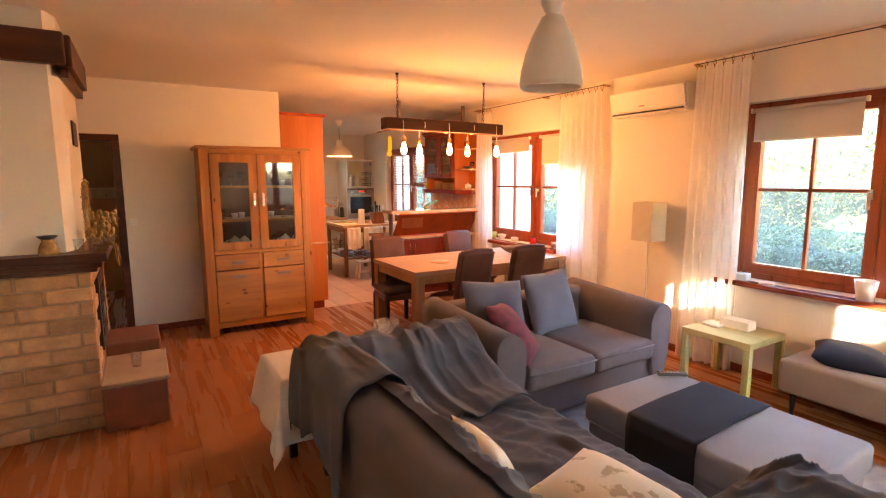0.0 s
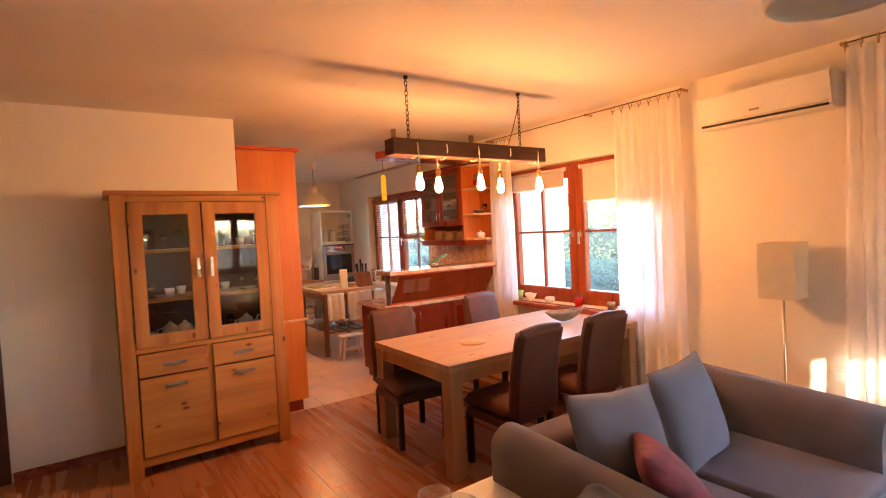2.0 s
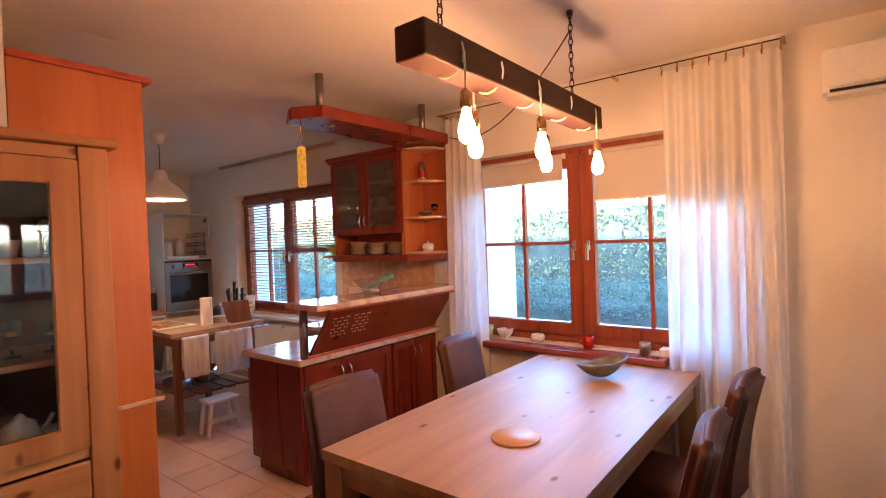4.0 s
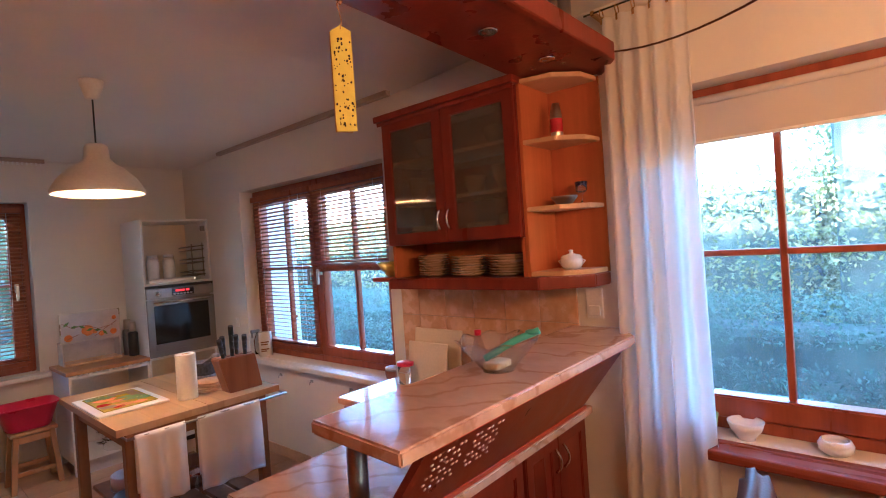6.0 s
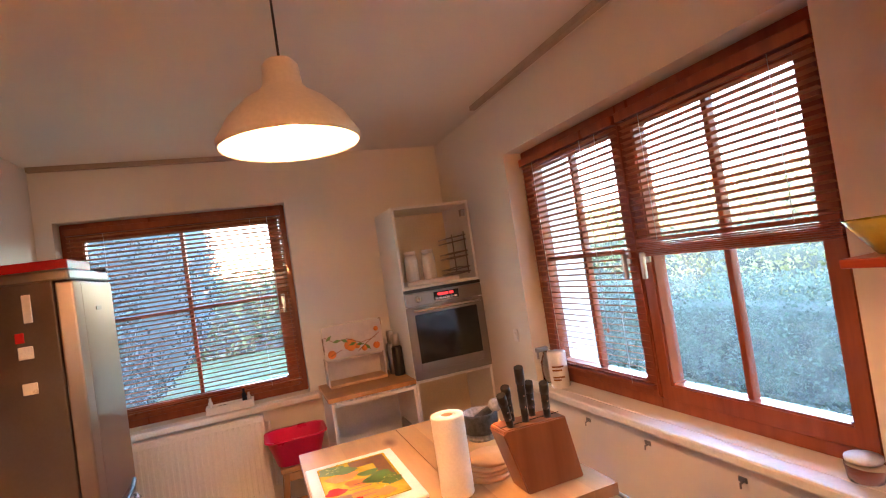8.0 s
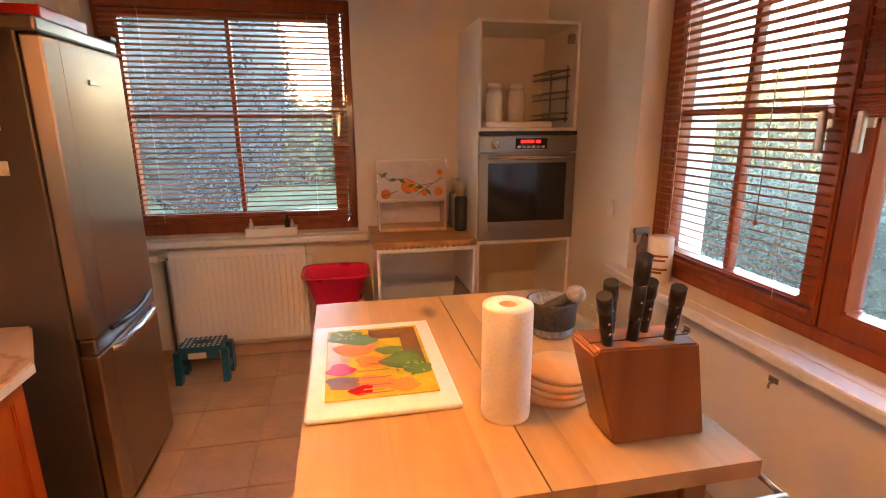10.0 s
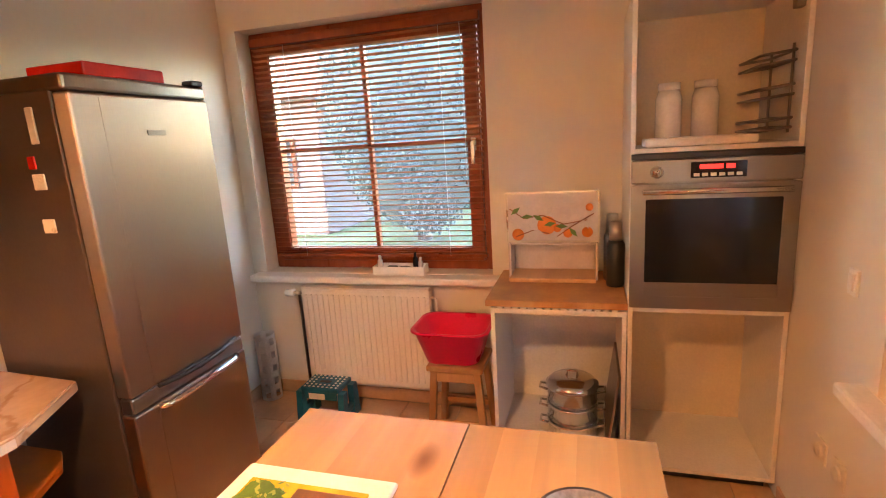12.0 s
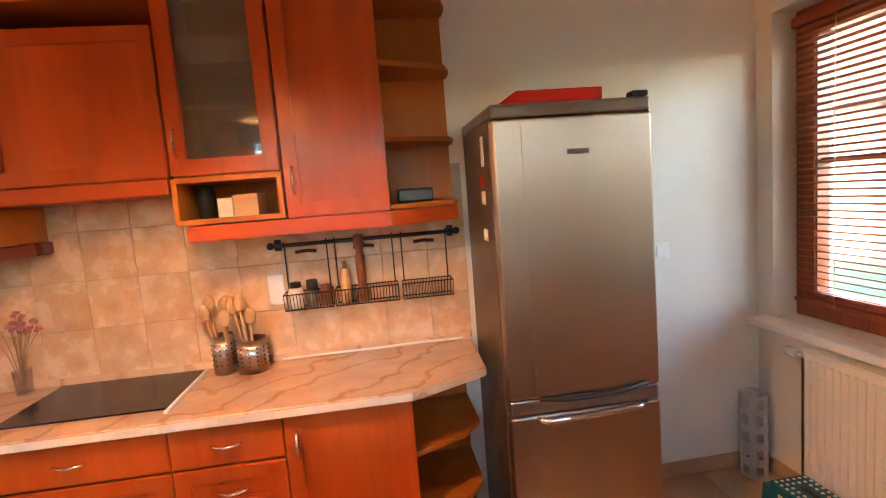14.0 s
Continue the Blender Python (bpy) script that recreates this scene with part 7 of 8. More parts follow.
def wire_rack():
    t = thing("wire_rack", (4.72, 10.45, 1.5), "small chrome wire rack on the cabinet side", "rack")
    for z in (1.52, 1.64, 1.76):
        bm = bmesh.new()
        for o in (0, 0.035):
            tube([(4.773, 10.34, z + o), (4.66, 10.34, z + o - 0.012), (4.66, 10.62, z + o - 0.012), (4.773, 10.62, z + o)], 0.0055, 6, bm, True)
        for i in range(5):
            y = 10.36 + 0.06 * i
            tube([(4.773, y, z), (4.66, y, z - 0.012)], 0.002, 5, bm)
        part("wire_shelf", bm, "steel_dark", t)
    for y in (10.36, 10.60):
        part("upright", tube([(4.770, y, 1.50), (4.770, y, 1.82)], 0.005, 6), "steel_dark", t)


wire_rack()


def kitchen_table():
    t = thing("kitchen_table", (3.76, 8.67, 0), "light wooden kitchen work table with a shelf below", "table")
    x0, x1, y0, y1 = 3.34, 4.19, 8.15, 9.18
    # drop-leaf top: two leaves of glued staves
    for a, b in ((x0, 3.771), (3.774, x1)):
        n = 5
        for i in range(n):
            p, q = a + (b - a) * i / n, a + (b - a) * (i + 1) / n
            part("top_stave", B((p, y0, 0.845, q - 0.0001, y1, 0.88), bevel=0), "butcher", t)
    for x in (x0 + 0.05, x1 - 0.11):
        for y in (y0 + 0.06, y1 - 0.11):
            part("leg", B((x, y, 0, x + 0.055, y + 0.055, 0.845), bevel=0.006), "work_table_leg", t)
    for yy in (y0 + 0.075, y1 - 0.1):
        part("apron", B((x0 + 0.1, yy, 0.75, x1 - 0.1, yy + 0.022, 0.845), bevel=0.002), "work_table_leg", t)
    for xx in (x0 + 0.065, x1 - 0.1):
        part("apron", B((xx, y0 + 0.115, 0.75, xx + 0.022, y1 - 0.11, 0.845), bevel=0.002), "work_table_leg", t)
    for i in range(5):
        xx = x0 + 0.12 + i * 0.125
        part("shelf_slat", B((xx, y0 + 0.07, 0.30, xx + 0.1, y1 - 0.07, 0.322), bevel=0.003), "work_table_leg", t)
    part("towel_bar", joined(tube([(x0 + 0.03, y0 - 0.045, 0.835), (x1 + 0.015, y0 - 0.045, 0.835)], 0.007, 8), tube([(x1 + 0.01, y0 - 0.045, 0.835), (x1 + 0.01, y0 + 0.04, 0.838)], 0.006, 8), tube([(x0 + 0.03, y0 - 0.045, 0.835), (x0 + 0.03, y0 + 0.04, 0.838)], 0.006, 8)), "steel_dark", t, "dark metal towel bar")


kitchen_table()


def tea_towel(x0, x1, z_low, seed, material="tablecloth"):
    def fn(u, v):
        # down the back, over the bar and down the front
        s = v * 2 - 1
        z = 0.848 - abs(s) ** 1.0 * (0.848 - z_low) * (1 if s > 0 else 0.8)
        w = 0.012 * math.sin(u * 16 + seed) * min(1, abs(s) * 3)
        y = 8.105 - (0.011 if s > 0 else -0.011) * min(1, abs(s) * 20) - w * (1 if s > 0 else 0.3) - 0.01 * max(0, s)
        k = 1 - 0.12 * max(0, s) * math.sin(u * 3.1)
        return (x0 + x1) / 2 + (u - 0.5) * (x1 - x0) * k, y, z
    solo("tea_towel", grid(fn, 30, 40, 0.003), material, "white tea towel hanging from the table's bar", "towel", "tea towels on the bar", at=((x0 + x1) / 2, 8.1, 0.8))


tea_towel(3.40, 3.63, 0.50, 1.0)
tea_towel(3.69, 4.03, 0.47, 4.0, "curtain_cloth")


def kitchen_things():
    b = thing("cutting_board", (3.51, 8.68, 0.88), "white board with a glass cutting plate printed with vegetables", "cutting board")
    part("under_board", B((3.345, 8.43, 0.8805, 3.685, 8.93, 0.894), bevel=0.005), "white_plastic", b)
    g = part("glass_plate", B((3.385, 8.49, 0.8945, 3.645, 8.88, 0.900), bevel=0.002), "yellow_print", b, "yellow printed glass plate")
    rng = random.Random(6)
    part("printed_shape", B((3.50, 8.80, 0.9002, 3.635, 8.865, 0.9005), (3.585, 8.60, 0.9002, 3.635, 8.80, 0.9005), bevel=0), "frame_print", g)
    for i, (cx, cy, r, m) in enumerate(((3.46, 8.74, 0.055, "orange_fruit"), (3.50, 8.66, 0.045, "orange_fruit"), (3.43, 8.83, 0.05, "leaf_print"), (3.48, 8.80, 0.04, "leaf_print"), (3.58, 8.66, 0.055, "leaf_print"), (3.615, 8.60, 0.035, "leaf_print"), (3.55, 8.72, 0.035, "leaf_print"),
                                        (3.43, 8.56, 0.045, "frame_print"), (3.50, 8.55, 0.045, "orange_fruit"), (3.42, 8.63, 0.035, "red_ceramic"), (3.57, 8.53, 0.035, "orange_fruit"), (3.47, 8.52, 0.028, "red_ceramic"))):
        pts = [(cx + r * (1 + 0.25 * math.sin(3 * a + i)) * math.cos(a), cy + r * 0.8 * (1 + 0.2 * math.cos(2 * a + i)) * math.sin(a)) for a in [j * math.pi / 8 for j in range(16)]]
        part("printed_shape", prism(pts, 0.9001 + 0.0001 * i, 0.9004 + 0.0001 * i), m, g)
    # sprigs of small leaves and streaks over the larger shapes
    for i in range(70):
        far = i < 46
        cx, cy = (rng.gauss(3.44, 0.022), rng.gauss(8.835, 0.018)) if far else (rng.gauss(3.60, 0.02), rng.gauss(8.62, 0.025))
        cx, cy, a, l = min(max(cx, 3.395), 3.635), min(max(cy, 8.50), 8.872), rng.uniform(0, 6.28), rng.uniform(0.006, 0.014)
        u, v = (math.cos(a) * l, math.sin(a) * l), (-math.sin(a) * l * 0.4, math.cos(a) * l * 0.4)
        part("printed_leaf", prism([(cx - u[0], cy - u[1]), (cx + v[0], cy + v[1]), (cx + u[0], cy + u[1]), (cx - v[0], cy - v[1])], 0.9016 + 0.00002 * i, 0.9017 + 0.00002 * i), "leaf_print" if i % 3 else "green_ceramic", g)
    for i in range(9):
        cy = 8.50 + 0.018 * i
        part("printed_streak", B((3.46 + 0.012 * (i % 3), cy, 0.9019, 3.54 - 0.008 * (i % 2), cy + 0.004, 0.9021), bevel=0), "yellow_print" if i % 2 else "terracotta", g)
    roll = thing("kitchen_roll", (3.77, 8.40, 0.88), "white paper kitchen roll standing on the table", "kitchen roll")
    part("paper", lathe([(0.02, 0.0), (0.052, 0.0), (0.053, 0.005), (0.053, 0.245), (0.052, 0.25), (0.02, 0.25), (0.02, 0.0)], (3.77, 8.40, 0.8805), 32), "paper", roll)
    part("core", lathe([(0.0195, 0.002), (0.0195, 0.249), (0.0175, 0.249), (0.0175, 0.002)], (3.77, 8.40, 0.8805), 20), "beech", roll, "brown cardboard core")
    k = thing("knife_block", (4.04, 8.29, 0.88), "slanted brown wooden knife block with five black-handled knives", "knife block", turn=0)
    part("block", prism([(-0.10, 0), (0.10, 0), (0.065, 0.20), (-0.145, 0.205), (-0.155, 0.195)], -0.045, 0.055, "Y", bevel=0.004), "block_wood", k, local=True)
    part("block_seam", B((-0.148, -0.012, 0.2045, 0.062, -0.010, 0.2065), bevel=0), "black_plastic", k, local=True)
    for i, (a, c, l, lean) in enumerate(((-0.115, -0.02, 0.125, -0.30), (-0.085, 0.03, 0.13, -0.20), (-0.055, -0.005, 0.195, -0.14), (-0.01, 0.03, 0.125, -0.14), (0.018, -0.015, 0.125, -0.14))):
        base = Vector((a, c, 0.2))
        way = Vector((lean, -0.30, 1)).normalized()
        bm = bmesh.new()
        for q0, q1, r in ((0, 0.3, 0.011), (0.28, 0.75, 0.0125), (0.72, 1.0, 0.0145)):
            tube([base + way * l * q0, base + way * l * (q0 + q1) / 2, base + way * l * q1], r, 10, bm)
        kn = part("knife_handle", bm, "black_plastic", k, local=True)
        for f in (0.3, 0.5, 0.7):
            part("rivet", ball(base + way * l * f + Vector((0, -0.0125, 0)), 0.003, (1, 0.5, 1), 6, 4), "chrome", kn, local=True)
    m = thing("mortar", (4.04, 8.79, 0.88), "dark grey granite mortar with a pestle", "mortar")
    part("bowl", lathe([(0.064, 0.026), (0.072, 0.032), (0.075, 0.10), (0.073, 0.106), (0.068, 0.106)], (4.04, 8.79, 0.8805), 36), "granite", m)
    part("base", lathe([(0, 0), (0.058, 0), (0.064, 0.006), (0.0645, 0.0262), (0, 0.0262)], (4.04, 8.79, 0.8805), 36), "granite_pale", m, "pale rough stone base")
    part("hollow", lathe([(0.068, 0.1055), (0.060, 0.098), (0.052, 0.06), (0.034, 0.036), (0, 0.030)], (4.04, 8.79, 0.8805), 36), "granite_pale", m, "pale ground hollow")
    ps = part("pestle", tube([(4.005, 8.795, 0.945), (4.04, 8.785, 0.965), (4.095, 8.765, 1.000)], 0.017, 12), "granite", m)
    part("pestle_head", ball((4.102, 8.762, 1.004), 0.027, (1.1, 1, 1.05), 18, 12), "granite_pale", ps)
    for i in range(4):
        x, y, r = 3.91 + 0.008 * i, 8.47 + 0.006 * i, 0.085 - 0.004 * (i % 2)
        solo("wooden_coaster", lathe([(0, 0), (r, 0), (r + 0.003, 0.006), (r, 0.012), (0, 0.012)], (x, y, 0.881 + 0.0125 * i), 26), "beech", "round pale wooden board in a small pile", "wooden board", "pile of round boards", at=(x, y, 0.881 + 0.0125 * i))
    w = thing("white_stool", (3.66, 8.02, 0), "small white step stool under the work table", "stool")
    part("seat", B((3.52, 7.93, 0.27, 3.80, 8.11, 0.30), bevel=0.01), "white_plastic", w)
    for x, s in ((3.54, -1), (3.75, 1)):
        for y in (7.945, 8.075):
            bm = B((x, y, 0, x + 0.03, y + 0.025, 0.27), bevel=0.003)
            for v in bm.verts:
                v.co.x += s * 0.035 * (1 - v.co.z / 0.27)
            part("leg", bm, "white_plastic", w)
    part("rung", B((3.53, 7.95, 0.10, 3.79, 7.965, 0.14), bevel=0.003), "white_plastic", w)
    for x, y, r, h, mt, lb in ((3.52, 8.5, 0.12, 0.10, "steel_dark", "dark cooking pot on the table shelf"), (3.85, 8.6, 0.11, 0.13, "chrome", "steel cooking pot on the table shelf"), (3.6, 8.9, 0.1, 0.08, "ceramic", "white dish on the table shelf")):
        pot("cooking_pot", x, y, 0.323, [(0, 0), (r, 0), (r, h), (r - 0.004, h), (r - 0.004, 0.005), (0, 0.005)], mt, lb, "pot", "pots under the table")


kitchen_things()
pendant_lamp("kitchen_pendant", 3.41, 8.385, 2.02, [(0.205, 0.0), (0.206, 0.015), (0.17, 0.075), (0.12, 0.125), (0.075, 0.155), (0.058, 0.175), (0.052, 0.235), (0.04, 0.25), (0.012, 0.256)], CEIL_K - 0.004,
             "cream cone-shaped pendant lamp, lit, over the kitchen table", "cream_plastic", 0.09, "bulb_kitchen")

# -- the bar between kitchen and dining table --
isl = thing("bar_cabinet", (4.1, 6.8, 0), "dark cherry wood bar cabinet with framed doors", "cabinet")
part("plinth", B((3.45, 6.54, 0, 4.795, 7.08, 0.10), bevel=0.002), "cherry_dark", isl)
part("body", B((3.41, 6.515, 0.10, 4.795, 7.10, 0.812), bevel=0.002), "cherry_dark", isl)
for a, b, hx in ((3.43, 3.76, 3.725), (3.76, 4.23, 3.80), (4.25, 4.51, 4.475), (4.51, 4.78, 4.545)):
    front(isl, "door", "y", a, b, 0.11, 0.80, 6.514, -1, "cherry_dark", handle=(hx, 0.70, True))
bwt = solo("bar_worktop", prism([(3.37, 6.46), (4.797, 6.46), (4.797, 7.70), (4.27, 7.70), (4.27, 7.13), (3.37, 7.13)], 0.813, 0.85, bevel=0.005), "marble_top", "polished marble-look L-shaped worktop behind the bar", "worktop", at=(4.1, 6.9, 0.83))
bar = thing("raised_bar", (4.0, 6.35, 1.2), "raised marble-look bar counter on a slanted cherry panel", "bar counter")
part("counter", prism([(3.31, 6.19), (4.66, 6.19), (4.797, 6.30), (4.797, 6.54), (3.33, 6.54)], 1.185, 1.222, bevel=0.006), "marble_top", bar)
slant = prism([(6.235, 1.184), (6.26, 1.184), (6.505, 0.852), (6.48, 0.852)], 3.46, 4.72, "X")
sp = part("slanted_panel", slant, "cherry_shaded", bar)
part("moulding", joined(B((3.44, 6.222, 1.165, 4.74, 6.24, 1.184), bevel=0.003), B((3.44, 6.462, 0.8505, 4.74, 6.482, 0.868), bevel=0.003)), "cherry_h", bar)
# rows of small white-seen holes in two groups
for gx in (3.52, 3.70):
    for i in range(8):
        for j in range(6):
            if (i + j) % 3 == 2:
                continue
            x = gx + 0.018 * i + 0.006 * j
            k = 0.22 + 0.075 * j
            y, z = 6.235 + 0.245 * k, 1.184 - 0.332 * k
            bm = lathe([(0.0055, 0), (0.0055, 0.002), (0, 0.002)], (0, 0, 0), 6)
            turned(bm, Matrix.Translation((x, y, z)) @ Matrix.Rotation(radians(127), 4, "X"))
            part("hole", bm, "cream_plastic", sp)
part("post", tube([(3.44, 6.50, 0.851), (3.44, 6.50, 1.184)], 0.028, 16), "steel_dark", bar, "dark steel post")
part("post", tube([(4.74, 6.50, 0.851), (4.74, 6.50, 1.184)], 0.02, 16), "steel_dark", bar, "dark steel post")
part("edge_strip", B((3.3665, 6.47, 0.819, 3.3695, 7.12, 0.844), bevel=0.001), "edge_strip", bwt, "pale worktop edging")
dw = thing("dishwasher", (4.53, 7.4, 0), "dark steel dishwasher under the worktop", "dishwasher")
part("body", B((4.30, 7.12, 0.08, 4.79, 7.67, 0.811), bevel=0.004), "steel_dark", dw)
part("door", B((4.285, 7.13, 0.10, 4.299, 7.66, 0.70), bevel=0.004), "steel_dark", dw)
part("panel", B((4.28, 7.13, 0.705, 4.299, 7.66, 0.808), bevel=0.004), "steel", dw)
part("grip", B((4.272, 7.22, 0.725, 4.281, 7.42, 0.765), bevel=0.002), "black_plastic", dw)
part("plinth", B((4.33, 7.13, 0, 4.78, 7.66, 0.08), bevel=0), "black_plastic", dw)

canopy = thing("canopy_shelf", (4.0, 6.35, 2.4), "cherry wood canopy with spotlights hanging over the bar", "canopy")
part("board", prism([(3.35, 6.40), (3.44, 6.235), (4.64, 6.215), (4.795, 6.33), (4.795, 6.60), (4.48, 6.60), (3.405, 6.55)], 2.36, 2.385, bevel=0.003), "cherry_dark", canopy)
part("rim", prism([(3.33, 6.40), (3.43, 6.215), (4.65, 6.195), (4.796, 6.31), (4.796, 6.335), (4.64, 6.22), (3.44, 6.24), (3.355, 6.40)], 2.352, 2.425, bevel=0.003), "cherry_shaded", canopy)
part("end_panel", prism([(3.405, 6.54), (3.335, 6.42), (3.35, 6.415), (3.42, 6.535)], 2.352, 2.42, bevel=0.002), "cherry_shaded", canopy)
for x in (3.505, 4.50):
    part("pipe", tube([(x, 6.33, 2.386), (x, 6.33, CEIL)], 0.026, 16), "steel_dark", canopy, "dark steel tube to the ceiling")
for x in (3.62, 4.02, 4.42):
    part("spotlight", lathe([(0, 0.004), (0.022, 0.004), (0.032, 0.0), (0.034, -0.004), (0.03, -0.007), (0.02, -0.003), (0, -0.003)][::-1], (x, 6.38, 2.356), 20), "chrome", canopy, "chrome recessed spotlight")
part("hook", tube([(3.395, 6.39, 2.36), (3.395, 6.39, 2.30), (3.40, 6.40, 2.285), (3.405, 6.39, 2.27), (3.395, 6.385, 2.25)], 0.004, 8), "brass", canopy)


def fly_trap():
    t = thing("fly_trap", (3.395, 6.39, 2.19), "yellow sticky fly trap card with dark specks, hanging", "fly trap", turn=-35)
    part("card", prism([(-0.025, -0.25), (0.025, -0.25), (0.025, -0.005), (0, 0.01), (-0.025, -0.005)], -0.001, 0.001, "Y"), "yellow_card", t, local=True)
    part("card", turned(prism([(-0.022, -0.25), (0.022, -0.25), (0.022, -0.005), (0, 0.008), (-0.022, -0.005)], -0.001, 0.001, "Y"), Matrix.Translation((-0.006, 0.012, 0)) @ Matrix.Rotation(radians(14), 4, "Z")), "beech", t, "folded back of the card", local=True)
    part("loop", tube([(0, 0, 0.0), (0.004, 0, 0.02), (0, 0, 0.045), (-0.004, 0, 0.06), (0, 0, 0.075)], 0.002, 6), "brass", t, local=True)
    rng = random.Random(2)
    bm = bmesh.new()
    for i in range(70):
        ball((rng.uniform(-0.021, 0.021), -0.0012, rng.uniform(-0.24, -0.02)), rng.uniform(0.0012, 0.0032), (1, 0.4, 1.2), 6, 4, bm)
    part("specks", bm, "fly_speck", t, local=True)["kind"] = "stuff"


fly_trap()
CABLE = [Vector((3.75, 4.77, 2.56)).lerp(Vector((4.765, 6.30, 2.44)), i / 20) - Vector((0, 0, 0.20 * 4 * (i / 20) * (1 - i / 20))) for i in range(21)]
solo("lamp_cable", tube(CABLE, 0.004, 6), "mantel_wood", "dark twisted lamp cable slung to the bar canopy", "cable", at=(4.3, 5.6, 2.4))

gc = thing("glass_wall_cabinet", (4.65, 7.0, 1.45), "cherry wall cabinet with two frosted glass doors, darkened for shade", "cabinet")
G0, G1 = 6.60, 7.45
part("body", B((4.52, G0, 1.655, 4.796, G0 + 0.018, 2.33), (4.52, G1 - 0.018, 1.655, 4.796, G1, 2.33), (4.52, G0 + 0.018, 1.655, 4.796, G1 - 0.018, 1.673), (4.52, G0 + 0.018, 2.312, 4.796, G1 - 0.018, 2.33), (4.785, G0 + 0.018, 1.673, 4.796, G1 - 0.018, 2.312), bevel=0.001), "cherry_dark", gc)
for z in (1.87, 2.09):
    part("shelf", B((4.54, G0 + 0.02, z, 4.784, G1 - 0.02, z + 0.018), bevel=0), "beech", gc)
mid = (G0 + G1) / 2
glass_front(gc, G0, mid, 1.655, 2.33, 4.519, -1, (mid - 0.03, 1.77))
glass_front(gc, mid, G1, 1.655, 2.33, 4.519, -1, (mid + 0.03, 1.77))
part("crown", joined(B((4.47, G0 - 0.02, 2.331, 4.797, G1 + 0.03, 2.365), (4.485, G0 - 0.01, 2.31, 4.498, G1 + 0.02, 2.331), bevel=0.006)), "cherry_shaded", gc)
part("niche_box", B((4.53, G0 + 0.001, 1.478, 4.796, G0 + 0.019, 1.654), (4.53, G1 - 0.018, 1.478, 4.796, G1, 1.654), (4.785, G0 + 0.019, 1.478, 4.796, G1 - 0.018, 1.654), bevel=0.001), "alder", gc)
part("pelmet", prism([(4.797, 7.47), (4.50, 7.47), (4.50, 6.53), (4.66, 6.34), (4.797, 6.33)], 1.42, 1.477, bevel=0.005), "cherry_shaded", gc)
# the cabinet's cherry fronts take the copy darkened for shade
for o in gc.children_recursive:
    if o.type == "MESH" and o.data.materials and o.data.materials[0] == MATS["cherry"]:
        o.data.materials[0] = MATS["cherry_shaded"]
cs = thing("corner_shelf", (4.7, 6.45, 1.48), "open orange wooden corner shelf beside the glass cabinet", "shelf")
part("back", B((4.785, 6.33, 1.4775, 4.796, 6.598, 2.35), bevel=0.001), "alder", cs)
part("side", B((4.53, 6.583, 1.4775, 4.784, 6.599, 2.35), bevel=0.001), "alder", cs)
for z in (1.478, 1.765, 2.06, 2.33):
    part("shelf", prism([(4.784, 6.582), (4.53, 6.582), (4.56, 6.44), (4.66, 6.35), (4.784, 6.335)], z, z + 0.02, bevel=0.003), "beech", cs)


def plates(y, n, r, z=1.478):
    t = thing("plate_stack", (4.64, y, z), "stack of cream plates in the open niche", "plates", "plate stacks")
    for i in range(n):
        part("plate", lathe([(0, 0.002), (r * 0.55, 0.0), (r * 0.6, 0.003), (r, 0.012), (r, 0.015), (r * 0.6, 0.006), (0, 0.005)], (4.64, y, z + 0.001 + 0.0125 * i), 26), "plate_cream_shaded", t)


for y, z, r, h in ((6.74, 1.675, 0.07, 0.10), (6.93, 1.675, 0.08, 0.07), (7.16, 1.675, 0.075, 0.11), (7.33, 1.675, 0.07, 0.08), (6.76, 1.89, 0.07, 0.12), (6.95, 1.89, 0.06, 0.09),
                   (7.17, 1.89, 0.08, 0.09), (7.34, 1.89, 0.06, 0.13), (6.80, 2.11, 0.07, 0.09), (7.24, 2.11, 0.09, 0.10)):
    pot("cabinet_bowl", 4.66, y, z, [(0, 0), (r * 0.5, 0), (r * 0.9, h * 0.6), (r, h), (r - 0.004, h), (r * 0.84, h * 0.6), (r * 0.4, 0.006), (0, 0.006)], "plate_cream_shaded", "cream crockery behind the frosted cabinet door", "bowl", "crockery behind frosted glass", 18)
plates(7.25, 9, 0.085)
plates(7.0, 8, 0.10)
plates(6.76, 8, 0.105)
sug = thing("sugar_pot", (4.68, 6.46, 1.498), "small white lidded pot on the corner shelf", "pot")
part("bowl", lathe([(0, 0), (0.035, 0), (0.05, 0.02), (0.05, 0.045), (0.045, 0.05), (0, 0.05)], (4.68, 6.46, 1.498)), "ceramic", sug)
part("lid", lathe([(0.05, 0.051), (0.04, 0.062), (0.01, 0.07), (0.008, 0.078), (0.012, 0.084), (0, 0.088)], (4.68, 6.46, 1.498)), "ceramic", sug)
part("ear", tube([(4.68, 6.41, 1.54), (4.68, 6.395, 1.535), (4.68, 6.41, 1.52)], 0.004), "ceramic", sug)
part("ear", tube([(4.68, 6.51, 1.54), (4.68, 6.525, 1.535), (4.68, 6.51, 1.52)], 0.004), "ceramic", sug)
jar_like("drink_can", 4.66, 6.48, 2.08, [(0, 0), (0.024, 0), (0.027, 0.008), (0.027, 0.10), (0.02, 0.14), (0.016, 0.16), (0, 0.16)], "steel", "slim silver and red bottle on the shelf", "bottle", [(0.0275, 0.03), (0.0278, 0.04), (0.0278, 0.085), (0.0275, 0.09)], "red_ceramic")
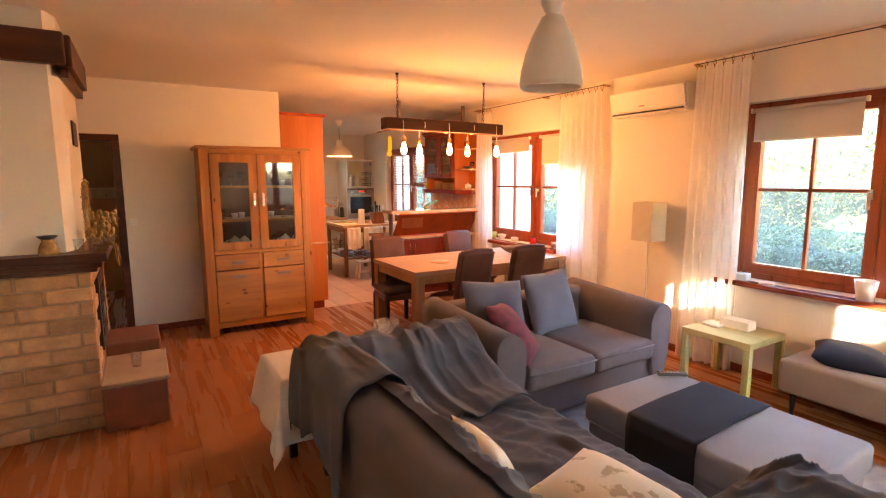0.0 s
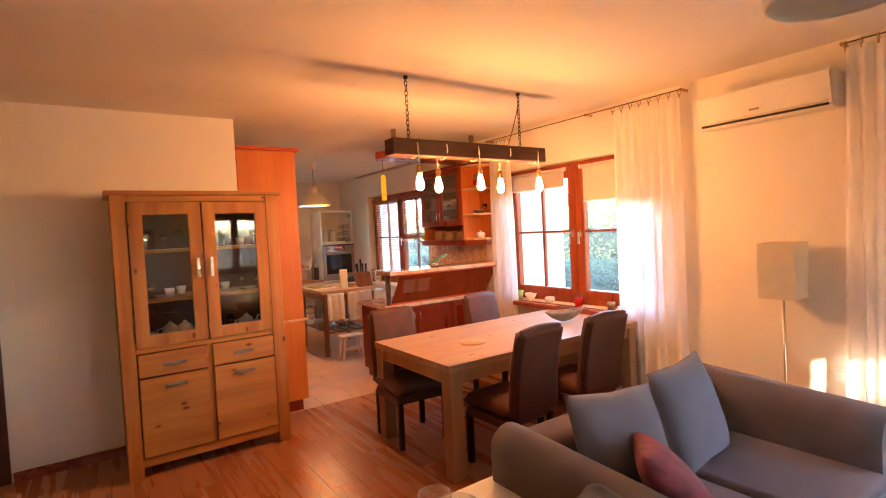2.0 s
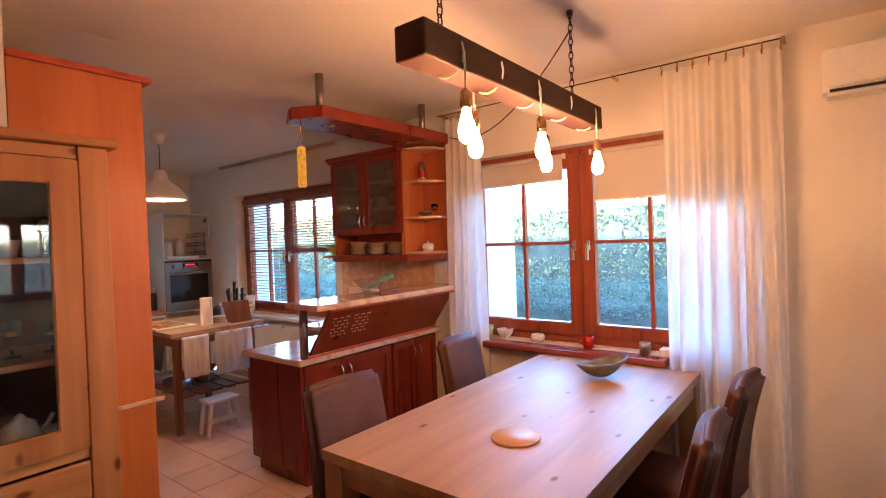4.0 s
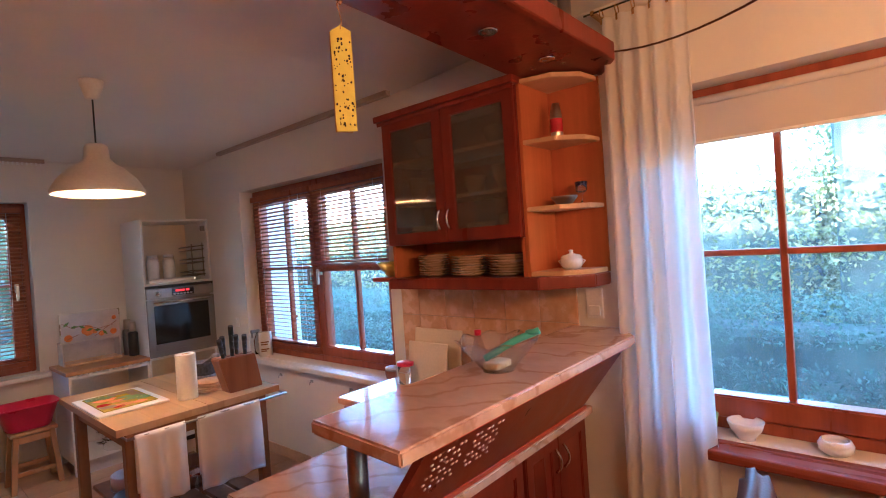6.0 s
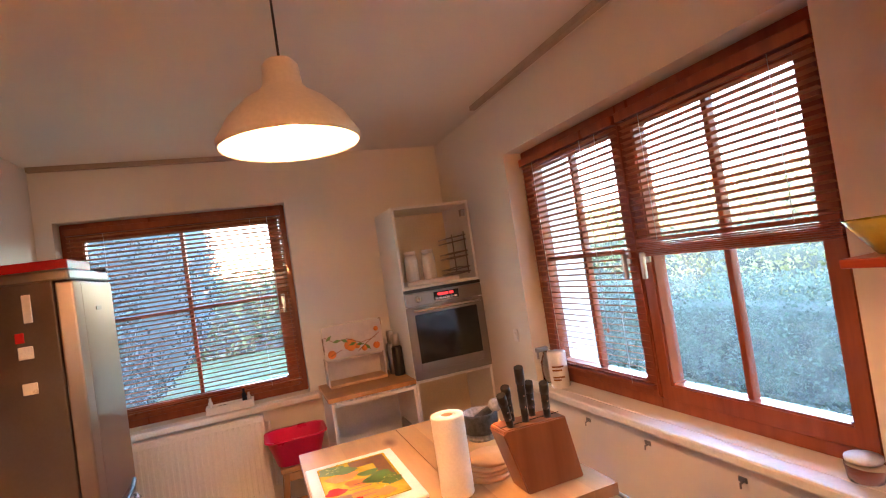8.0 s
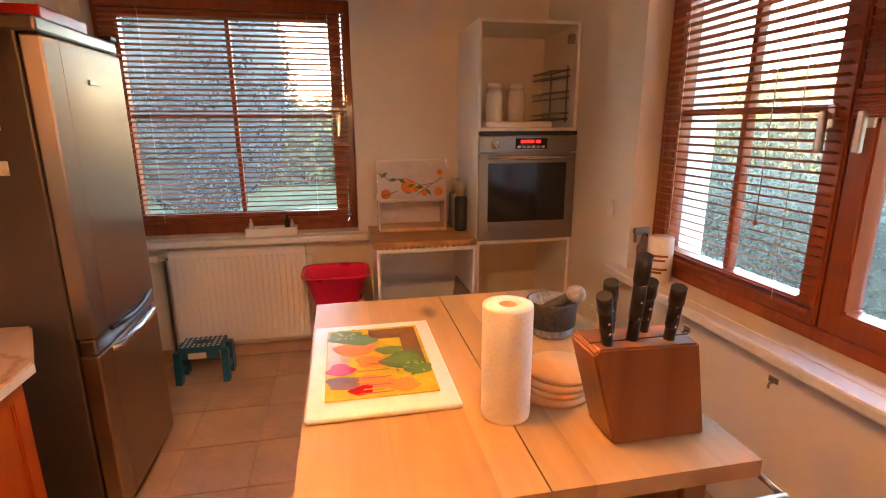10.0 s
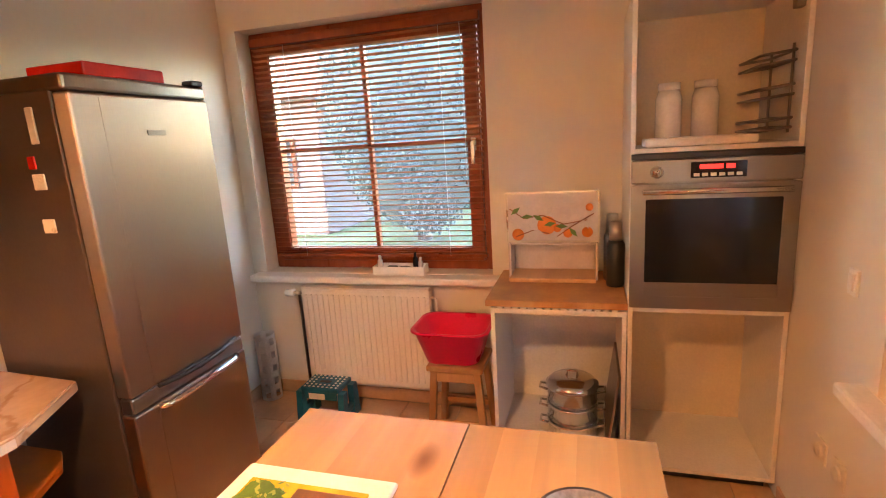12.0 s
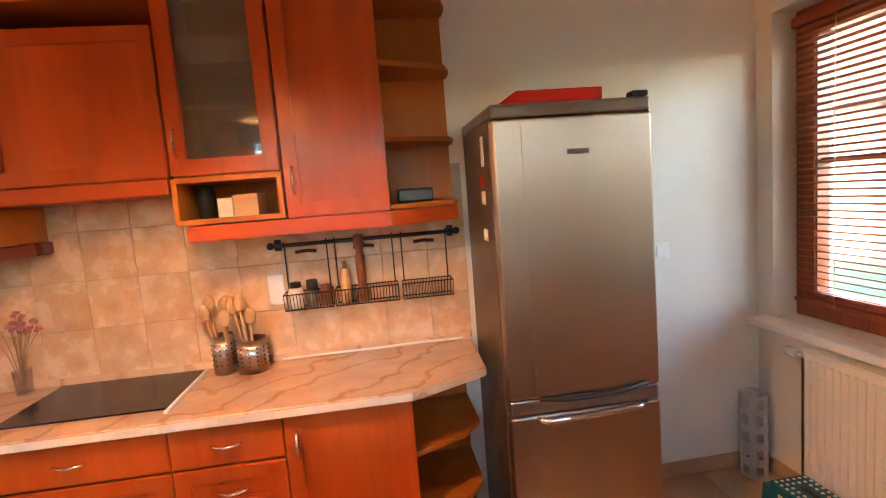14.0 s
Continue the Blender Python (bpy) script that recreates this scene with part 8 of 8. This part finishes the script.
pot("small_dish", 4.67, 6.47, 1.785, [(0, 0), (0.03, 0), (0.055, 0.03), (0.06, 0.04), (0.056, 0.04), (0.03, 0.012), (0, 0.01)], "steel_dark", "dark metal dish on the shelf", "dish")
pot("stem_glass", 4.72, 6.41, 1.785, [(0, 0), (0.026, 0), (0.026, 0.003), (0.004, 0.006), (0.004, 0.04), (0.025, 0.06), (0.028, 0.10), (0.026, 0.10), (0.022, 0.063), (0, 0.05)], "clear_glass", "small stem glass on the shelf", "glass")
yb = solo("yellow_bowl", lathe([(0, 0), (0.05, 0), (0.11, 0.085), (0.106, 0.085), (0.047, 0.006), (0, 0.006)], (4.66, 7.58, 1.48), 30), "lime_bowl", "lime yellow bowl at the end of the wall cabinet", "bowl", at=(4.66, 7.58, 1.48))
brk = solo("wall_bracket", B((4.55, 7.472, 1.455, 4.797, 7.66, 1.478), bevel=0.004), "cherry_h", "small cherry wood shelf board at the cabinet end", "shelf", at=(4.67, 7.56, 1.46))
solo("light_switch", B((WX - 0.012, 6.375, 1.26, WX, 6.455, 1.40), (WX - 0.018, 6.387, 1.272, WX - 0.010, 6.443, 1.32), bevel=0.004), "white_plastic", "white double light switch by the bar", "light switch", at=(WX - 0.006, 6.415, 1.33))


def bar_things():
    def ribbed(u, v):
        a = u * 2 * math.pi
        r = (0.05 + 0.085 * v) * (1 + 0.035 * v * math.cos(a * 8))
        return 3.95 + r * math.cos(a), 6.38 + r * math.sin(a), 1.2235 + 0.10 * v + 0.008 * v * math.cos(a * 8)
    b = thing("glass_bowl", (3.95, 6.38, 1.2225), "fluted clear glass salad bowl on the bar", "bowl")
    part("bowl", joined(grid(ribbed, 48, 8, 0.004), lathe([(0, 0.0), (0.052, 0.0), (0.052, 0.005), (0, 0.005)], (3.95, 6.38, 1.2235), 24)), "thin_glass", b)
    part("salad_server", joined(tube([(3.93, 6.42, 1.26), (4.0, 6.34, 1.315), (4.04, 6.27, 1.345)], 0.012, 8), ball((4.03, 6.29, 1.34), 0.02, (1, 1.4, 0.5))), "mint_plastic", b, "mint green plastic server")
    part("sponge", B((3.90, 6.35, 1.232, 3.99, 6.41, 1.258), bevel=0.01), "floral_cloth", b)
    for i, (dx, w, h, m) in enumerate(((0.0, 0.36, 0.31, "cream_board"), (0.022, 0.30, 0.24, "cream_plastic"))):
        o = solo("chopping_board", B((0, -w / 2, 0, 0.012, w / 2, h), bevel=0.008), m, "cream chopping board leaning on the tiles", "chopping board", "leaning chopping boards")
        o.matrix_basis = pose(4.73 - dx - 0.03 * i, 7.38 + 0.03 * i, 0.851, 0, 8, 0)
    jar_like("plastic_bottle", 4.62, 6.97, 0.851, [(0, 0), (0.038, 0), (0.043, 0.012), (0.040, 0.06), (0.043, 0.10), (0.039, 0.14), (0.044, 0.18), (0.042, 0.23), (0.018, 0.31), (0.014, 0.325), (0, 0.325)], "bottle_plastic", "clear plastic bottle with a pink cap", "bottle", [(0, 0.326), (0.017, 0.326), (0.017, 0.352), (0, 0.353)], "hot_pink")
    jar_like("storage_jar", 4.66, 7.55, 0.851, [(0, 0), (0.045, 0), (0.047, 0.10), (0, 0.101)], "clear_glass", "glass storage jar with a pink lid", "jar", [(0, 0.102), (0.05, 0.102), (0.05, 0.122), (0, 0.123)], "hot_pink")
    jar_like("small_jar", 4.84, 7.86, 0.797, [(0, 0), (0.045, 0), (0.05, 0.05), (0.045, 0.06), (0, 0.06)], "clear_glass", "low glass jar with a white lid on the sill", "jar", [(0, 0.061), (0.047, 0.061), (0.047, 0.072), (0, 0.073)], "white_plastic")
    sc = solo("wooden_grid", B(*[(4.44 + 0.022 * i, 7.10, 0.8515, 4.454 + 0.022 * i, 7.34, 0.866) for i in range(5)], (4.44, 7.12, 0.8505, 4.542, 7.14, 0.853), (4.44, 7.30, 0.8505, 4.542, 7.32, 0.853), bevel=0.002), "mantel_wood", "dark slatted trivet on the worktop", "trivet", at=(4.5, 7.22, 0.851))
    solo("bread_pack", B((4.40, 6.66, 0.851, 4.62, 6.86, 0.93), bevel=0.025, seg=3), "floral_cloth", "cloth-wrapped pack on the worktop", "pack", at=(4.5, 6.76, 0.851))


bar_things()

# -- blinds --


def slat_blind(name, at, turn, w, h, n, label, drop=1.0, bottom=True):
    """A wooden slat blind: head box, slats on cords, bottom rail. Local x across, y outwards, hangs down from z = 0."""
    t = thing(name, at, label, "blind", "wooden slat blinds", turn)
    part("head_box", B((0, -0.03, -0.045, w, 0.012, 0), bevel=0.004), "window_wood", t, local=True)
    s = prism([(-0.0112, 0.0038), (0.0, 0.0006), (0.0112, -0.0054), (0.0114, -0.0040), (0.0, 0.0021), (-0.0108, 0.0052)], 0.006, w - 0.006, "X")
    me = mesh_of("slat", s, "slat_wood")
    top, low = -0.06, -h + 0.03
    step = (low - top) / (n - 1)
    for i in range(n):
        o = new("slat", me)
        o.parent = t
        o.matrix_basis = pose(0, -0.008 + 0.0008 * math.sin(i * 2.3), top + step * i, 0.5 * math.sin(i * 1.7), 0, 0)
    if bottom:
        part("bottom_rail", B((0.004, -0.02, -h, w - 0.004, 0.004, -h + 0.018), bevel=0.003), "window_wood", t, local=True)
    for x in (w * 0.16, w * 0.84):
        part("ladder_cord", tube([(x, -0.022, -0.04), (x, -0.022, -h + 0.01)], 0.0012, 4), "cream_plastic", t, local=True)
    return t


b1 = slat_blind("slat_blind", (FX - 0.024, 9.575, 2.165), -90, 0.86, 1.27, 38, "brown wooden slat blind lowered over the window sash")
b2 = slat_blind("slat_blind", (FX - 0.024, 8.69, 2.165), -90, 0.86, 0.60, 19, "brown wooden slat blind half raised on the window sash")
for i in range(8):
    part("slat", B((0.004, -0.022 + 0.001 * (i % 3), -0.662 + 0.0075 * i, 0.856, 0.006 + 0.001 * (i % 2), -0.6555 + 0.0075 * i), bevel=0.001, seg=1), "window_wood", b2, local=True)
b3 = slat_blind("slat_blind", (2.135, FN - 0.024, 2.19), 0, 1.37, 1.30, 40, "brown wooden slat blind lowered over the kitchen window")
part("pull_cord", tube([(1.27, -0.035, -0.05), (1.275, -0.036, -0.5), (1.27, -0.035, -0.86)], 0.0018, 5), "cream_plastic", b3, local=True)
part("cord_knob", lathe([(0, 0), (0.008, 0.004), (0.006, 0.022), (0, 0.026)], (1.27, -0.035, -0.885), 10), "block_wood", b3, local=True)
part("pull_cord", tube([(0.62, -0.035, -0.05), (0.625, -0.036, -0.6), (0.62, -0.035, -1.0)], 0.0018, 5), "cream_plastic", b1, local=True)
part("cord_knob", lathe([(0, 0), (0.008, 0.004), (0.006, 0.022), (0, 0.026)], (0.62, -0.035, -1.025), 10), "block_wood", b1, local=True)

# -- rails, sill things, hooks --
kr = thing("curtain_rail", (4.74, 8.7, 2.64), "plastic curtain rail on the kitchen ceiling, darkened as its shadow line", "curtain rail", "kitchen curtain rails")
part("rail", B((4.70, 7.60, 2.560, 4.74, 9.80, CEIL_K - 0.003), bevel=0.003), "rail_plastic_shaded", kr)
kr2 = thing("curtain_rail", (2.8, 10.72, 2.64), "plastic curtain rail above the kitchen window, darkened as its shadow line", "curtain rail", "kitchen curtain rails")
part("rail", B((KX + 0.02, 10.68, 2.552, 3.66, 10.72, CEIL_K - 0.011), bevel=0.003), "rail_plastic_shaded", kr2)
rng = random.Random(12)
for i in range(10):
    part("glider", B((3.36 + 0.03 * i, 10.692, 2.532, 3.372 + 0.03 * i, 10.706, 2.551), bevel=0.002), "white_plastic", kr2)
for y in (9.15, 8.72, 8.25, 7.9):
    solo("wall_hook", joined(B((WX - 0.006, y - 0.018, 0.665, WX, y + 0.018, 0.685), bevel=0.002), tube([(WX - 0.004, y - 0.01, 0.675), (WX - 0.03, y - 0.012, 0.672), (WX - 0.032, y - 0.012, 0.655)], 0.004, 6)), "steel_dark", "small metal hook on the wall under the sill", "hook", "hooks under the sill", at=(WX - 0.003, y, 0.675))
solo("light_switch", B((WX - 0.01, 9.785, 1.03, WX, 9.835, 1.11), (WX - 0.016, 9.795, 1.045, WX - 0.008, 9.825, 1.095), bevel=0.003), "white_plastic", "narrow white switch on the kitchen wall", "light switch", at=(WX - 0.005, 9.81, 1.07))
for y in (9.90, 9.77):
    solo("wall_outlet", joined(B((WX - 0.008, y - 0.04, 0.42, WX, y + 0.04, 0.50), bevel=0.003), turned(lathe([(0.025, 0), (0.024, 0.01), (0.018, 0.004), (0, 0.004)], (0, 0, 0), 16), Matrix.Translation((WX - 0.008, y, 0.46)) @ Matrix.Rotation(radians(-90), 4, "Y"))), "cream_plastic", "cream wall socket low on the kitchen wall", "socket", "low kitchen sockets", at=(WX - 0.004, y, 0.46))
tr = thing("sill_basket", (3.0, 10.77, 0.807), "white openwork tray with small bottles on the sill", "tray")
part("tray", joined(B((2.84, 10.72, 0.808, 3.15, 10.82, 0.814), bevel=0.002), B((2.84, 10.72, 0.814, 3.15, 10.726, 0.86), (2.84, 10.814, 0.814, 3.15, 10.82, 0.86), (2.84, 10.726, 0.814, 2.846, 10.814, 0.86), (3.144, 10.726, 0.814, 3.15, 10.814, 0.86), bevel=0.002)), "white_plastic", tr)
for x, h, m in ((2.87, 0.10, "white_plastic"), (3.09, 0.12, "runner_cloth"), (3.12, 0.09, "grey_print")):
    part("small_bottle", lathe([(0, 0), (0.015, 0), (0.015, h * 0.7), (0.008, h * 0.8), (0.008, h), (0, h)], (x, 10.77, 0.815), 12), m, tr)
part("small_things", B((2.91, 10.74, 0.815, 2.97, 10.80, 0.85), (2.98, 10.735, 0.815, 3.05, 10.80, 0.845), bevel=0.008), "black_plastic", tr)
tin = thing("paper_tub", (4.83, 9.42, 0.797), "white lidded tub with brown lettering on the sill", "tub")
part("tub", lathe([(0, 0), (0.05, 0), (0.055, 0.005), (0.055, 0.20), (0.05, 0.205), (0, 0.205)], (4.83, 9.42, 0.7975), 26), "ceramic", tin)
for z, w in ((0.12, 0.06), (0.10, 0.05), (0.06, 0.06), (0.045, 0.04)):
    part("print_bar", prism([(4.83 + 0.0558 * math.cos(a), 9.42 + 0.0558 * math.sin(a)) for a in [radians(200 + k * w * 1200 / 8) for k in range(9)]] + [(4.83 + 0.0548 * math.cos(a), 9.42 + 0.0548 * math.sin(a)) for a in [radians(200 + k * w * 1200 / 8) for k in range(8, -1, -1)]], 0.7975 + z, 0.7975 + z + 0.01), "block_wood", tin)
sprayer = thing("spray_bottle", (4.84, 9.56, 0.797), "clear spray bottle with a dark trigger on the sill", "bottle")
part("bottle", lathe([(0, 0), (0.032, 0), (0.034, 0.12), (0.014, 0.17), (0.012, 0.19), (0, 0.19)], (4.84, 9.56, 0.7975), 20), "clear_glass", sprayer)
part("trigger", joined(B((4.78, 9.548, 0.985, 4.86, 9.572, 1.015), bevel=0.006), B((4.785, 9.553, 0.945, 4.795, 9.567, 0.988), bevel=0.003)), "steel_dark", sprayer)
solo("cabinet_light", B((4.60, 7.452, 2.16, 4.75, 7.50, 2.21), bevel=0.01), "white_plastic", "small white clip lamp at the cabinet's end", "lamp", at=(4.67, 7.475, 2.18))

# ---- glasses and dishes inside the display cabinet ----
rng = random.Random(21)
for z in (0.902, 1.223, 1.573):
    for i in range(9):
        x = 1.17 + 0.105 * i + rng.uniform(-0.01, 0.01)
        y = 6.08 + rng.uniform(-0.08, 0.1)
        k = rng.random()
        if z < 1 and i in (2, 3, 7):
            tp = thing("teapot", (x, y, z), "pale ceramic teapot in the display cabinet", "teapot", "crockery in the cabinet")
            part("body", lathe([(0, 0), (0.045, 0), (0.06, 0.05), (0.045, 0.10), (0.02, 0.115), (0.01, 0.13), (0, 0.135)], (x, y, z), 18), "ceramic", tp)
            part("spout", tube([(x + 0.05, y, z + 0.04), (x + 0.08, y, z + 0.08), (x + 0.095, y, z + 0.11)], 0.008, 8), "ceramic", tp)
            part("ear", tube([(x - 0.05, y, z + 0.09), (x - 0.085, y, z + 0.08), (x - 0.08, y, z + 0.04), (x - 0.055, y, z + 0.03)], 0.006, 8), "ceramic", tp)
        elif k < 0.7:
            h = rng.uniform(0.10, 0.17)
            pot("cabinet_glass", x, y, z, [(0, 0), (0.028, 0), (0.028, 0.003), (0.005, 0.008), (0.005, h * 0.45), (0.026, h * 0.6), (0.03, h), (0.028, h), (0.024, h * 0.62), (0, h * 0.5)], "clear_glass", "stemmed glass in the display cabinet", "glass", "glasses in the cabinet", 14)
        else:
            pot("cabinet_cup", x, y, z, [(0, 0), (0.025, 0), (0.036, 0.06), (0.033, 0.06), (0.022, 0.006), (0, 0.006)], "ceramic" if k < 0.9 else "brass", "small cup in the display cabinet", "cup", "cups in the cabinet", 14)

# ---- pieces: floors, tiles, bricks ----


def lay(name, parent, bm_maker, sizes, material):
    """Shares one mesh among pieces of one size; returns a function that places a piece."""
    cache = {}

    def put(x, y, z, size, turn=(0, 0, 0)):
        key = tuple(round(s, 4) for s in size)
        if key not in cache:
            cache[key] = mesh_of(name, bm_maker(*key), material)
        o = new(name, cache[key])
        o.parent = parent
        o.matrix_basis = pose(x, y, z, *turn)
        return o
    return put


def slab(w, d, h, chamfer=0.0012):
    """A thin block with chamfered upper edges, its top centre at the origin: few triangles."""
    bm = bmesh.new()
    lo = [bm.verts.new((sx * w / 2, sy * d / 2, -h)) for sx, sy in ((-1, -1), (1, -1), (1, 1), (-1, 1))]
    mi = [bm.verts.new((sx * w / 2, sy * d / 2, -chamfer)) for sx, sy in ((-1, -1), (1, -1), (1, 1), (-1, 1))]
    hi = [bm.verts.new((sx * (w / 2 - chamfer), sy * (d / 2 - chamfer), 0)) for sx, sy in ((-1, -1), (1, -1), (1, 1), (-1, 1))]
    for a, b in ((lo, mi), (mi, hi)):
        for i in range(4):
            bm.faces.new((a[i], a[(i + 1) % 4], b[(i + 1) % 4], b[i]))
    bm.faces.new(hi)
    return bm


put_plank = lay("plank", floor, lambda w, d, h: slab(w, d, h, 0.001), None, "laminate")
PW, PL = 0.193, 1.285
x, row = LX, 0
while x < WX:
    w = min(PW, WX - x)
    y = SY - (row * 0.47) % PL
    while y < HY:
        a, b = max(y, SY), min(y + PL, HY)
        if b - a > 0.02:
            put_plank(x + w / 2, (a + b) / 2, 0, (w - 0.0008, b - a - 0.0008, 0.007))
        y += PL
    x += PW
    row += 1
x = -0.9
while x < 1.6:
    put_plank(x + PW / 2, (HY + 9.1) / 2, -0.001, (PW - 0.0008, 9.1 - HY - 0.002, 0.006))
    x += PW
put_tile = lay("tile", kfloor, lambda w, d, h: slab(w, d, h, 0.0015), None, "floor_tile")
T = 0.33
for i in range(9):
    for j in range(14):
        a, b = KX + i * T, min(KX + (i + 1) * T, WX)
        c, d = HY + 0.003 + j * T, min(HY + 0.003 + (j + 1) * T, NY)
        if b - a > 0.03 and d - c > 0.03:
            put_tile((a + b) / 2, (c + d) / 2, 0, (b - a - 0.004, d - c - 0.004, 0.005))
splash = tagged(new("tile_splashback"), "orange-beige wall tiles behind the worktop", "wall tiles", kind="structure")
part("bed", B((KX, 7.04, 0.851, KX + 0.003, 9.28, 1.66), bevel=0), "grout", splash)
put_w = lay("wall_tile", splash, lambda w, d, h: slab(w, d, h, 0.0015), None, "wall_tile")
S = 0.206
for i in range(12):
    for j in range(4):
        a, b = 7.04 + i * S, min(7.04 + (i + 1) * S, 9.28)
        lo, hi = max(0.853, 0.87 + (j) * S), 0.87 + (j + 1) * S
        if j == 3 and a > 8.1:
            continue
        if b - a > 0.03:
            put_w(KX + 0.008, (a + b) / 2, (lo + hi) / 2, (hi - lo - 0.003, b - a - 0.003, 0.0045), (0, 90, 0))
splash2 = tagged(new("tile_splashback_bar"), "orange-beige wall tiles behind the bar worktop", "wall tiles", kind="structure")
part("bed", B((WX - 0.003, 6.50, 0.851, WX, 7.68, 1.42), bevel=0), "grout", splash2)
put_w2 = lay("wall_tile", splash2, lambda w, d, h: slab(w, d, h, 0.0015), None, "wall_tile")
for i in range(6):
    for j in range(3):
        a, b = 6.50 + i * S, min(6.50 + (i + 1) * S, 7.68)
        lo, hi = 0.853 + j * 0.189, 0.853 + (j + 1) * 0.189
        put_w2(WX - 0.008, (a + b) / 2, (lo + hi) / 2, (hi - lo - 0.003, b - a - 0.003, 0.0045), (0, -90, 0))

put_brick = lay("brick", FIRE, lambda w, d, h: slab(w, d, h, 0.006), None, "brick")
inv = place_of(FIRE).inverted()
rng = random.Random(31)


def brick_face(u0, u1, z0, z1, at, hole=None):
    z, row = z0, 0
    while z < z1 - 0.03:
        h = min(0.096, z1 - z)
        u = u0 - (0.0 if row % 2 == 0 else 0.17)
        while u < u1:
            a, b = max(u, u0), min(u + 0.31, u1)
            if b - a > 0.03 and not (hole and hole[0] < (a + b) / 2 < hole[1] and hole[2] < z + h / 2 < hole[3]):
                at((a + b) / 2, z + h / 2, b - a - 0.012, h - 0.012)
            u += 0.31
        z += h
        row += 1


def south(u, z, w, h):
    o = put_brick(0, 0, 0, (w, h, 0.02))
    o.matrix_basis = inv @ pose(u, 4.12 - rng.uniform(0.0, 0.006), z, 90, rng.uniform(-1, 1), 0)


def east(u, z, w, h):
    o = put_brick(0, 0, 0, (h, w, 0.02))
    o.matrix_basis = inv @ pose(0.22 + rng.uniform(0.0, 0.006), u, z, 0, 90, 0)


brick_face(LX + 0.01, 0.225, 0.0, 1.06, south)
brick_face(4.13, 5.25, 0.0, 1.06, east, (4.40, 5.02, 0.40, 1.0))
